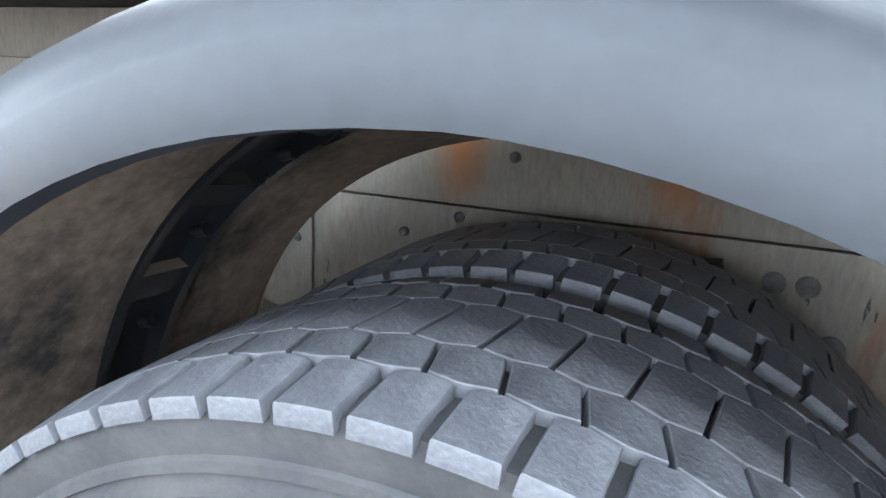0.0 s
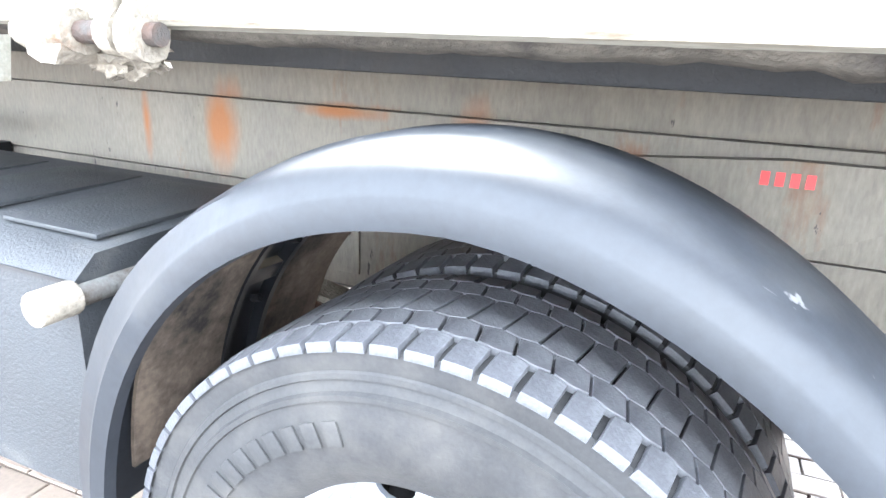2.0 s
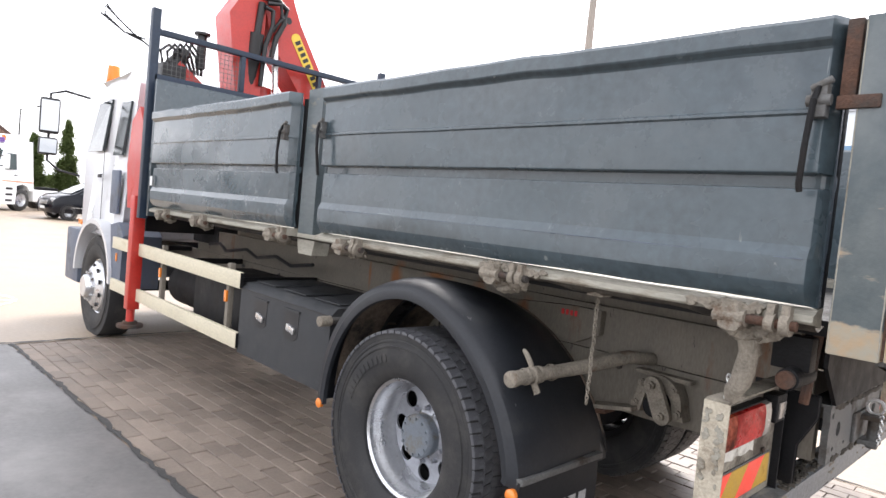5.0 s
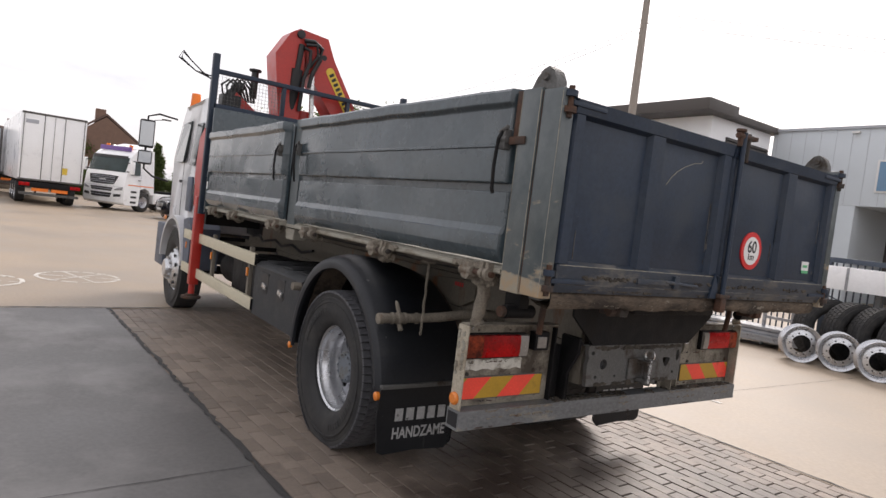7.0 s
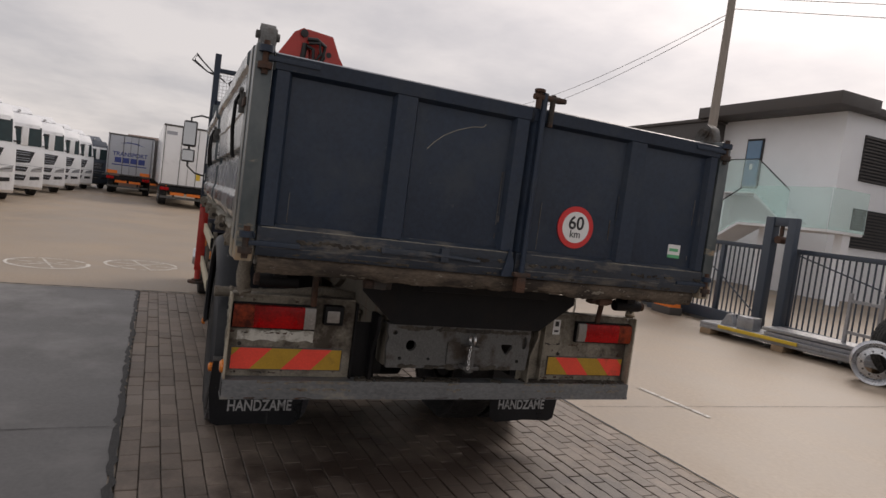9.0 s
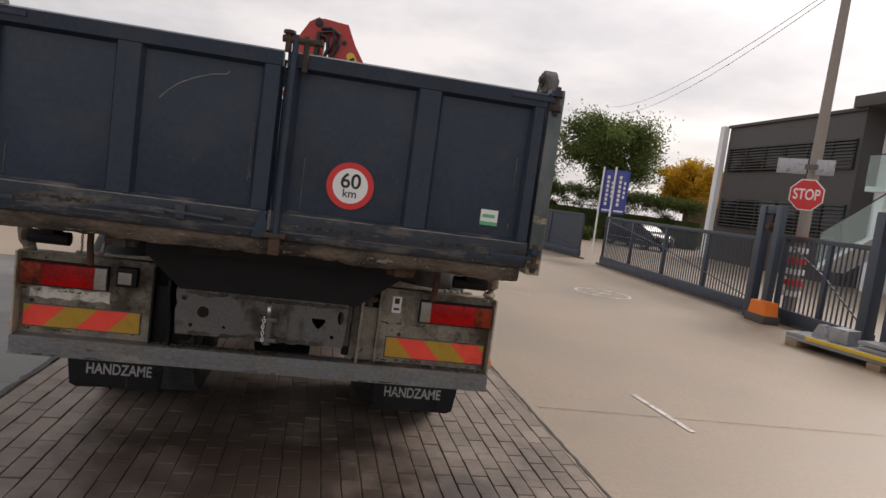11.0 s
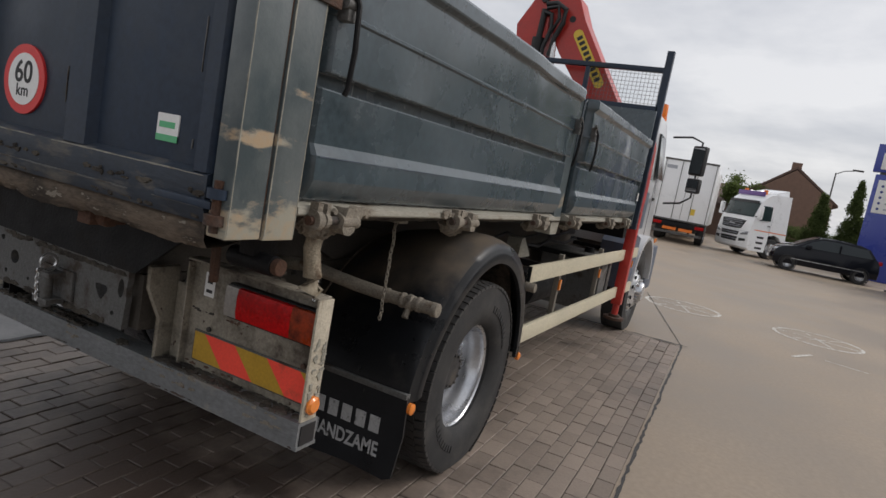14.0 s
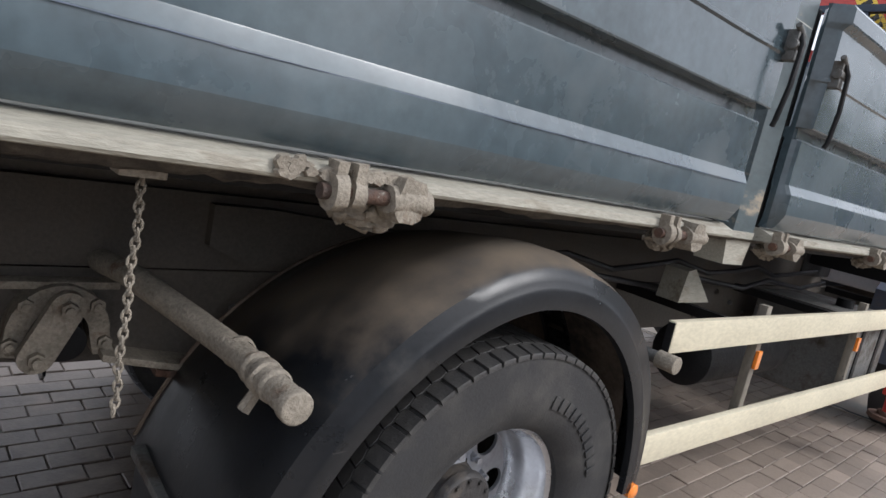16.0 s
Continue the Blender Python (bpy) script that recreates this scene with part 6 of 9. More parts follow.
    # mud flap
    flap_pts = [(s * 0.66, 0.60), (s * 1.215, 0.60), (s * 1.225, 0.42), (s * 1.20, 0.215), (s * 1.16, 0.195), (s * 0.95, 0.205), (s * 0.72, 0.190), (s * 0.67, 0.23), (s * 0.655, 0.42)]
    fb = bmesh.new()
    prism(fb, flap_pts, "x", 0.762, 0.774)
    flap = part("mud_flap", fb, "plastic", fen, "black rubber mud flap with white lettering", bevel=0.002)
    part("flap_bar", bx(0.745, 0.785, s * 0.64, s * 1.215, 0.590, 0.615), "grey_steel", flap, bevel=0.003)
    lettering("place_name", "HANDZAME", 0.094, Matrix.Translation((0.7755, s * 0.92, 0.315)) @ FACE_REAR @ Matrix.Diagonal((0.74, 1, 1, 1)), "flap_print", flap, 0.0008, bold=0.002)
    for i in range(5):
        y = s * 0.92 + (i - 2) * 0.077
        part("name_bar", bx(0.773, 0.7765, y - 0.027, y + 0.027, 0.392, 0.468), "flap_print", flap)
    return fen


for s in (-1, 1):
    fender(s)

# ---- side guards ----
def side_guard(s, x0, x1):
    up = part("side_guard_rail", bx(x0, x1, s * 1.155, s * 1.185, 0.985, 1.095), "alu", truck, "cream side guard rail", bevel=0.004)
    lowr = part("side_guard_rail", bx(x0, x1, s * 1.155, s * 1.185, 0.578, 0.688), "alu", truck, "cream side guard rail", bevel=0.004)
    for r, z0, z1 in ((up, 0.990, 1.090), (lowr, 0.583, 0.683)):
        part("end_cap", bx(x1 - 0.004, x1 + 0.004, s * 1.158, s * 1.182, z0, z1), "black_steel", r)
    posts = (-4.35, -3.20, -1.95) if s < 0 else (-4.35, -2.75, -1.47)
    for x in posts:
        p = part("guard_post", bx(x - 0.022, x + 0.022, s * 1.115, s * 1.153, 0.56, 1.13), "chassis", truck, "grey guard post", bevel=0.003)
        part("guard_arm", bx(x - 0.02, x + 0.02, s * 0.44, s * 1.113, 0.985, 1.03), "black_steel", p)
        part("marker_lamp", bx(x - 0.018, x + 0.018, s * 1.154, s * 1.170, 0.86, 0.94), "amber_lens", p, "small amber side marker", bevel=0.004)


side_guard(-1, -4.42, -1.715)
side_guard(1, -4.45, -0.68)

# toolbox on the left side
tb = part("toolbox", pr([(-1.165, 0.555), (-1.165, 0.99), (-1.12, 1.030), (-0.62, 1.045), (-0.62, 0.555)], "x", -1.72, -0.655), "box_plastic", truck, "black plastic toolbox with two recessed latches", bevel=0.012)
part("toolbox_seam", bx(-1.722, -0.653, -1.1672, -1.164, 0.985, 0.992), "black", tb)
for x in (-1.44, -1.06):
    # no hollow is cut: the recess's shade is a flat black plate
    rec = part("latch_recess", pr([(x - 0.080, 0.945), (x + 0.085, 0.945), (x + 0.080, 0.800), (x + 0.045, 0.775), (x - 0.045, 0.775), (x - 0.075, 0.800)], "y", -1.1675, -1.150), "black", tb, "black plate for the shade of a scooped latch recess", bevel=0.004)
    part("recess_rim", pr([(x - 0.092, 0.960), (x + 0.097, 0.960), (x + 0.090, 0.946), (x - 0.085, 0.946)], "y", -1.174, -1.150), "box_plastic", rec, bevel=0.003)
    part("latch_handle", bx(-0.045, 0.045, -0.012, 0.004, -0.020, 0.020, m=Matrix.Translation((x + 0.010, -1.170, 0.842)) @ Matrix.Rotation(radians(12), 4, "Y")), "chrome", rec, "bright latch handle", bevel=0.005)
for i in range(3):
    part("lid_ridge", bx(-1.68 + 0.36 * i, -1.42 + 0.36 * i, -1.08, -0.66, 1.036, 1.046), "box_plastic", tb, bevel=0.004)

# right side: air tanks, battery box, spare parts behind the guard
for y, x0, x1, z in ((0.80, -2.45, -1.55, 0.78),):
    tk = part("air_tank", cyl(cy((x0, y, z), (x1, y, z), 0.15, seg=28), (x1, y, z), (x1 + 0.03, y, z), 0.15, 0.09, 28), "black_steel", truck, "black cylindrical air tank", bevel=0.004)
part("fuel_tank", pr([(0.55, 0.50), (1.05, 0.50), (1.10, 0.55), (1.10, 0.98), (1.05, 1.03), (0.55, 1.03)], "x", -3.55, -2.85), "grey_steel", truck, "grey fuel tank with straps", bevel=0.03)
for x in (-3.40, -3.05):
    part("tank_strap", bx(x - 0.025, x + 0.025, 1.099, 1.106, 0.53, 1.0), "black_steel", truck)
part("filler_cap", cy((-3.2, 0.92, 1.03), (-3.2, 0.92, 1.08), 0.05, seg=16), "black_steel", truck)
part("wheel_chock", pr([(-1.55, 1.05), (-1.28, 1.05), (-1.30, 1.19), (-1.36, 1.20)], "y", 0.75, 0.86), "sill", truck, bevel=0.004)
part("battery_box", bx(-2.75, -1.85, -1.05, -0.55, 0.55, 1.0), "black_steel", truck, "dark battery box", bevel=0.015)
part("spare_tank", cy((-3.6, -0.75, 0.75), (-2.85, -0.75, 0.75), 0.19, seg=24), "black_steel", truck, bevel=0.01)
for i, (y, z) in enumerate(((-0.62, 1.13), (0.60, 1.15), (0.66, 1.09))):
    hs = sweep(bmesh.new(), [(-3.5 + (0.18 if y < 0 else 0.3) * k, y + 0.02 * math.sin(k * 1.7 + i), z + 0.03 * math.sin(k * 2.1 + i)) for k in range(11)], 0.014, 8)
    part("air_hose", hs, "black", truck)
part("gearbox", bx(-4.4, -3.2, -0.28, 0.28, 0.50, 1.0), "black_steel", truck, "dark gearbox between the rails", bevel=0.05)
part("drive_shaft", cy((-3.2, 0, 0.75), (REAR_X - 0.2, 0, 0.58), 0.055, seg=16), "black_steel", truck)

# ---- crane ----
cr = bmesh.new()
box(cr, -4.30, -3.72, -0.45, 0.45, 1.10, 1.55)
part("crane_base", cr, "crane_black", truck, "black base of the loading crane", bevel=0.02)
part("crane_beam", bx(-4.12, -3.80, -1.10, 1.10, 1.20, 1.46), "black_steel", truck, "dark outrigger beam", bevel=0.015)
part("crane_column", cyl(cy((-4.0, 0.0, 1.5), (-4.0, 0.0, 2.5), 0.17, seg=24), (-4.0, 0, 2.4), (-4.0, 0, 2.75), 0.13, seg=20), "crane", truck, "red crane column", bevel=0.01)
arm_l = [(-0.53, 3.33), (-0.36, 3.62), (-0.25, 3.69), (-0.16, 3.66), (-0.16, 2.55), (-0.42, 2.05), (-0.42, 2.60)]
part("lifting_arm", pr(arm_l, "x", -3.98, -3.66), "crane", truck, "red lifting arm of the crane", bevel=0.015)
arm_r = [(-0.22, 3.66), (-0.20, 3.69), (0.13, 3.66), (0.24, 3.42), (0.60, 2.86), (0.98, 2.28), (0.70, 2.20), (0.38, 2.60), (0.02, 3.05), (-0.08, 3.20)]
boom = part("outer_boom", pr(arm_r, "x", -4.00, -3.68), "crane", truck, "red folded outer boom", bevel=0.015)
d = Vector((0.66, -1.0)).normalized()
nrm = Vector((-d.y, d.x))
lab_c = Vector((0.36, 3.02))
pts = []
for i in range(24):
    t = 2 * math.pi * i / 24
    u = 0.29 * math.copysign(1, math.cos(t)) + 0.055 * math.cos(t)
    v = 0.055 * math.sin(t)
    q = lab_c + d * u + nrm * v
    pts.append((q.x, q.y))
yl = part("brand_plate", pr(pts, "x", -3.681, -3.6745), "yellow", boom, "long yellow plate with black marks")
for i in range(9):
    q = lab_c + d * (-0.25 + 0.0625 * i)
    m = Matrix.Translation((-3.673, q.x, q.y)) @ Matrix.Rotation(math.atan2(d.y, d.x), 4, "X")
    part("mark", bx(-0.001, 0.001, -0.019, 0.019, -0.032, 0.032, m=m), "black", yl)
part("pivot_boss", cy((-4.03, -0.24, 3.62), (-3.63, -0.24, 3.62), 0.05, seg=20), "crane_black", truck, bevel=0.005)
# a black disc for the shaded hole in the boom
part("boom_hole", cy((-3.683, 0.10, 3.42), (-3.676, 0.10, 3.42), 0.035, seg=18), "black", boom)
ck = bmesh.new()
sweep(ck, [(-3.62, -0.20, 3.55), (-3.60, -0.08, 3.56), (-3.61, 0.03, 3.50), (-3.62, 0.02, 3.36), (-3.63, -0.05, 3.20), (-3.64, -0.08, 3.0)], 0.028, 10)
sweep(ck, [(-3.60, -0.18, 3.50), (-3.58, -0.05, 3.52), (-3.59, -0.02, 3.40), (-3.62, -0.10, 3.25)], 0.022, 10)
sweep(ck, [(-3.61, -0.20, 3.46), (-3.60, -0.12, 3.44), (-3.62, -0.10, 3.30), (-3.63, -0.16, 3.1), (-3.63, -0.18, 2.7)], 0.024, 10)
part("hydraulic_hose", ck, "crane_black", truck, "black hydraulic hoses at the boom joint")
part("cylinder", cyl(cy((-3.80, -0.28, 2.2), (-3.66, -0.24, 3.20), 0.07, seg=20), (-3.66, -0.24, 3.2), (-3.64, -0.22, 3.5), 0.035, seg=14), "crane_black", truck, "black hydraulic cylinder")
part("cylinder_rod", cy((-3.64, 0.0, 2.55), (-3.64, -0.05, 3.15), 0.03, seg=14), "chrome", truck)
ctl = bmesh.new()
box(ctl, -4.02, -3.84, -1.04, -0.82, 2.58, 2.76)
cyl(ctl, (-3.93, -0.93, 2.74), (-3.93, -0.80, 2.92), 0.075, 0.06, 14)
cyl(ctl, (-3.93, -0.66, 2.78), (-3.93, -0.66, 3.10), 0.045, seg=12)
cyl(ctl, (-3.93, -0.66, 3.10), (-3.93, -0.66, 3.13), 0.075, seg=12)
for i in range(5):
    sweep(ctl, [(-3.9, -1.02 + i * 0.05, 2.74), (-3.86, -1.06 + i * 0.06, 2.86), (-3.88, -0.98 + i * 0.05, 2.93 + 0.015 * i), (-3.92, -0.86 + i * 0.05, 2.88), (-3.94, -0.76 + i * 0.03, 2.72)], 0.014, 8)
part("valve_block", ctl, "crane_black", truck, "black valve block with hoses", bevel=0.01)
part("folded_arm", pr([(-1.02, 2.55), (-0.88, 2.80), (-0.40, 2.45), (-0.40, 2.25)], "x", -4.1, -3.85), "crane", truck, "red folded inner arm", bevel=0.01)
hs = bmesh.new()
for k in range(2):
    sweep(hs, [(-4.0, -1.15, 2.92 + 0.03 * k), (-4.05, -1.32, 2.98), (-4.08, -1.48 - 0.03 * k, 3.10), (-4.1, -1.46, 3.17 + 0.02 * k), (-4.08, -1.38, 3.10), (-4.02, -1.25, 2.98), (-3.98, -1.1, 2.88)], 0.009, 6)
part("hose_loop", hs, "black", truck, "black hose loop sticking out")
for s in (-1, 1):
    leg = bmesh.new()
    box(leg, -3.78, -3.675, s * 1.145, s * 1.25, 0.50, 1.52)
    lg = part("outrigger_leg", leg, "crane", truck, "red outrigger leg", bevel=0.012)
    part("leg_ram", cy((-3.73, s * 1.20, 0.36), (-3.73, s * 1.20, 0.55), 0.036, seg=16), "crane", lg)
    part("leg_foot", cyl(cy((-3.73, s * 1.20, 0.335), (-3.73, s * 1.20, 0.365), 0.11, seg=20), (-3.73, s * 1.2, 0.36), (-3.73, s * 1.2, 0.39), 0.06, seg=16), "rust", lg, bevel=0.004)
    part("leg_bracket", pr([(-4.02, 1.40), (-3.62, 1.40), (-3.60, 1.80), (-3.68, 2.10), (-3.86, 2.32), (-4.04, 2.20), (-4.10, 1.80)], "y", s * 1.10, s * 1.20), "crane", lg, bevel=0.01)

# ---- cab ----
cab_pts = [(-6.38, 1.05), (-6.42, 1.55), (-6.28, 2.02), (-6.02, 2.62), (-5.90, 2.72), (-4.72, 2.76), (-4.60, 2.66), (-4.56, 1.25), (-4.62, 1.20), (-4.62, 1.05)]
def slim(bm):
    for v in bm.verts:
        v.co.y *= 0.955 * (1 - 0.10 * (max(0.0, -5.6 - v.co.x) / 0.8) ** 2)
    return bm


cb = bmesh.new()
prism(cb, cab_pts, "y", -1.12, 1.12)
bmesh.ops.subdivide_edges(cb, edges=[e for e in cb.edges if abs(e.verts[0].co.x - e.verts[1].co.x) > 0.9], cuts=6, use_grid_fill=True)
for v in cb.verts:                       # the sides lean in above the belt line
    if v.co.z > 2.0:
        v.co.y *= 1 - 0.085 * (v.co.z - 2.0) / 0.7
cab = part("cab", slim(cb), "cab_white", truck, "silver-white day cab", bevel=0.045)
for s in (-1, 1):
    win = bmesh.new()
    prism(win, [(-6.02, 1.95), (-5.83, 2.50), (-5.36, 2.52), (-5.36, 1.95)], "y", s * 1.098, s * 1.126)
    for v in win.verts:
        v.co.y -= s * 0.085 * max(0, (v.co.z - 2.0) / 0.7) * 1.12
    part("side_window", slim(win), "glass", cab, bevel=0.006)
    q = bmesh.new()
    prism(q, [(-4.98, 1.90), (-4.98, 2.46), (-4.70, 2.46), (-4.70, 1.90)], "y", s * 1.098, s * 1.126)
    for v in q.verts:
        v.co.y -= s * 0.085 * max(0, (v.co.z - 2.0) / 0.7) * 1.12
    part("quarter_window", slim(q), "glass", cab, bevel=0.02)
    part("door_seam", slim(bx(-5.285, -5.275, s * 1.119, s * 1.1235, 1.10, 1.98)), "black", cab)
    part("door_seam", slim(bx(-5.62, -5.28, s * 1.119, s * 1.1235, 1.092, 1.10)), "black", cab)
    part("door_handle", slim(bx(-5.44, -5.32, s * 1.120, s * 1.135, 1.66, 1.70)), "black", cab, bevel=0.004)
    part("air_vent", slim(bx(-4.90, -4.66, s * 1.118, s * 1.15, 1.30, 1.75)), "step_blue", cab, "blue-grey vent cover behind the door", bevel=0.02)
    # wheel arch, white in front and blue-grey behind
    arch = []
    for i in range(17):
        t = math.pi * i / 16
        arch.append((FRONT_X - 0.64 * math.cos(t), 0.62 + 0.60 * math.sin(t)))
    inner = [(FRONT_X + (x - FRONT_X) * 0.93, 0.62 + (z - 0.62) * 0.92) for x, z in arch]
    part("wheel_arch", pr(arch + inner[::-1], "y", s * 0.85, s * 1.19), "cab_white", cab, "white front wheel arch", bevel=0.01)
    part("step_panel", pr([(-4.46, 0.60), (-4.60, 1.20), (-4.36, 1.24), (-4.20, 1.12), (-4.22, 0.60)], "y", s * 0.80, s * 1.16), "step_blue", cab, "blue-grey plastic panel behind the front wheel", bevel=0.03)
    part("indicator", bx(-5.62, -5.48, s * 1.185, s * 1.20, 1.13, 1.19), "amber_lens", cab, bevel=0.008)
    part("entry_step", bx(-6.25, -5.72, s * 0.85, s * 1.15, 0.45, 1.06), "step_blue", cab, "blue-grey cab entry step", bevel=0.03)
    # mirrors
    ym = s * 1.44
    turn = pose(-6.07, ym, 0, 0, 0, -8 if s < 0 else -24)
    mb = part("mirror_head", bx(-0.05, 0.05, -0.10, 0.10, 2.10, 2.50, m=turn), "black", cab, "large black door mirror", bevel=0.03)
    part("mirror_glass", bx(0.046, 0.054, -0.085, 0.085, 2.13, 2.47, m=turn), "mirror", mb)
    mb2 = part("wide_mirror", bx(-0.05, 0.04, -0.095, 0.095, 1.86, 2.06, m=turn), "black", cab, "small wide-angle mirror", bevel=0.03)
    part("mirror_glass", bx(0.036, 0.044, -0.08, 0.08, 1.885, 2.04, m=turn), "mirror", mb2)
    arm = sweep(bmesh.new(), [(-5.98, s * 1.06, 2.56), (-6.04, s * 1.30, 2.60), (-6.07, ym, 2.55), (-6.07, ym, 2.3)], 0.014, 8)
    sweep(arm, [(-6.07, ym, 2.1), (-6.07, ym, 1.80), (-6.05, s * 1.32, 1.70), (-6.02, s * 1.11, 1.66)], 0.014, 8)
    part("mirror_arm", arm, "black", cab)
    tyre("front_tyre", FRONT_X, s * 1.00, truck, 0.28, False, "black front tyre")
    front_rim(FRONT_X, s, truck)
part("rear_window", bx(-4.615, -4.555, -0.55, 0.55, 1.95, 2.45), "glass", cab, bevel=0.005)
part("windscreen", pr([(-6.30, 2.02), (-6.05, 2.58), (-6.03, 2.575), (-6.28, 2.01)], "y", -0.86, 0.86), "glass", cab)
part("grille", bx(-6.44, -6.40, -0.8, 0.8, 1.1, 1.5), "grille", cab)
part("front_bumper", bx(-6.50, -6.15, -1.0, 1.0, 0.45, 1.02), "step_blue", cab, bevel=0.04)
for s in (-1, 1):
    part("beacon", cyl(cy((-5.9, s * 0.86, 2.72), (-5.9, s * 0.86, 2.80), 0.075, seg=20), (-5.9, s * 0.86, 2.80), (-5.9, s * 0.86, 2.97), 0.07, 0.062, 20), "orange", cab, "orange beacon on the cab roof", bevel=0.01)
    part("front_beam_axle", cy((FRONT_X, 0, AX_Z), (FRONT_X, s * 0.95, AX_Z), 0.06, seg=14), "black_steel", truck)
part("sun_visor", pr([(-6.10, 2.66), (-6.28, 2.56), (-6.27, 2.54), (-6.08, 2.63)], "y", -0.85, 0.85), "black", cab)


# ---- worn edges and caked dirt ----
def chipped(name, parent, lines, material, label, seed, n_per_m=34, length=0.035, height=0.007, thick=0.0025):
    """Ragged flakes strung along edges: each line is start, end and the direction in which the face looks."""
    rnd = random.Random(seed)
    bm = bmesh.new()
    for p0, p1, look_dir in lines:
        p0, p1, nrm = Vector(p0), Vector(p1), Vector(look_dir)
        d = p1 - p0
        span = d.length
        d.normalize()
        up = nrm.cross(d).normalized()
        for _ in range(int(span * n_per_m)):
            t = rnd.random() * span
            if noise.noise(p0 + d * t * 4 + Vector((seed, 0, 0))) < -0.08:
                continue
            c = p0 + d * t + up * rnd.uniform(-0.4, 0.4) * height
            hl, hh = length * rnd.uniform(0.15, 0.6), height * rnd.uniform(0.25, 0.75)
            k = rnd.randint(6, 9)
            ring = [c + d * hl * math.cos(2 * math.pi * i / k) * rnd.uniform(0.6, 1.0) + up * hh * math.sin(2 * math.pi * i / k) * rnd.uniform(0.5, 1.0) for i in range(k)]
            low = [bm.verts.new(q - nrm * 0.002) for q in ring]
            top = [bm.verts.new(q.lerp(c, 0.2) + nrm * thick * rnd.uniform(0.5, 1.0)) for q in ring]
            bm.faces.new(top)
            for i in range(k):
                bm.faces.new((low[i], low[(i + 1) % k], top[(i + 1) % k], top[i]))
    return part(name, bm, material, parent, label, kind="stuff", smooth=35)


REAR, UP = (1, 0, 0), (0, 0, 1)


def ragged_strip(name, parent, p0, p1, look_dir, width, thick, material, label, seed, gaps=0.15):
    """A continuous worn strip along an edge, of uneven width, with short breaks."""
    p0, p1, nrm = Vector(p0), Vector(p1), Vector(look_dir)
    d = p1 - p0
    span = d.length
    d.normalize()
    across = nrm.cross(d).normalized()
    bm = bmesh.new()
    n = max(8, int(span / 0.008))
    prev = None
    for i in range(n + 1):
        q = p0 + d * span * i / n
        k = noise.noise(q * 9 + Vector((seed, 0, 0)))
        if k < gaps - 0.65:
            prev = None
            continue
        a = width * (0.5 + 0.45 * noise.noise(q * 26 + Vector((seed, 3, 0))) + 0.35 * k)
        b = width * (0.5 + 0.45 * noise.noise(q * 31 + Vector((seed, 7, 0))))
        cur = [bm.verts.new(v) for v in (q + across * max(a, 0.0006) - nrm * 0.001, q + across * max(a, 0.0006) * 0.8 + nrm * thick, q - across * max(b, 0.0006) * 0.8 + nrm * thick, q - across * max(b, 0.0006) - nrm * 0.001)]
        if prev:
            for j in range(3):
                bm.faces.new((prev[j], prev[j + 1], cur[j + 1], cur[j]))
        prev = cur
    return part(name, bm, material, parent, label, smooth=50)


for dr_, ya, yb in ((door_l, -1.17, -0.02), (door_r, 0.03, 1.17)):
    ragged_strip("chipped_edge", dr_, (1.9982, ya, 1.4835), (1.9982, yb, 1.4835), REAR, 0.0035, 0.0008, "sill", "paint chipped off the edge", 3)
    ragged_strip("chipped_edge", dr_, (1.9982, ya, 1.4035), (1.9982, yb, 1.4035), REAR, 0.0045, 0.0008, "grey_steel", "", 4)
    for yk, z0, z1 in ((ya + 0.10, 1.51, 1.74), (ya + 0.515, 1.50, 1.70), (ya + 0.60, 1.52, 1.80), (yb - 0.085, 1.54, 1.92)):
        ragged_strip("dried_grout", dr_, (1.9690, yk, z0), (1.9690, yk, z1), REAR, 0.0030, 0.002, "grey_steel", "", int(90 + 40 * yk), 0.62)
    chipped("caked_dirt", dr_, [((1.985, ya, 1.383), (1.985, yb, 1.383), REAR), ((1.9985, ya, 1.435), (1.9985, yb, 1.435), REAR)], "mud", "crumbs of dried mud on the lower rail", 5, 60, 0.05, 0.016, 0.005)
    chipped("chipped_edge", dr_, [((1.9995, ya, 2.118), (1.9995, yb, 2.118), REAR)], "gate_low", "", 8, 10, 0.03, 0.004, 0.001)
chipped("caked_dirt", hollow, [((1.515, -1.2, 0.692), (1.515, 1.2, 0.692), REAR), ((1.515, -1.2, 0.655), (1.515, 1.2, 0.655), REAR)], "crust", "crumbs of dried cement on the beam", 11, 60, 0.045, 0.012, 0.004)
chipped("caked_dirt", hollow, [((1.490, -1.2, 0.700), (1.490, 1.2, 0.700), UP), ((1.455, -1.2, 0.700), (1.455, 1.2, 0.700), UP)], "mud", "dried mud on top of the beam", 12, 90, 0.06, 0.03, 0.010)
chipped("rust_edge", hollow, [((1.515, -1.2, 0.612), (1.515, 1.2, 0.612), REAR)], "rust", "", 13, 40, 0.06, 0.008, 0.002)
chipped("caked_dirt", cross, [((1.590, -0.42, 1.012), (1.590, 0.40, 1.012), REAR), ((1.590, -0.42, 0.808), (1.590, 0.40, 0.808), REAR)], "mud", "caked mud on the cross member", 14, 90, 0.08, 0.020, 0.006)
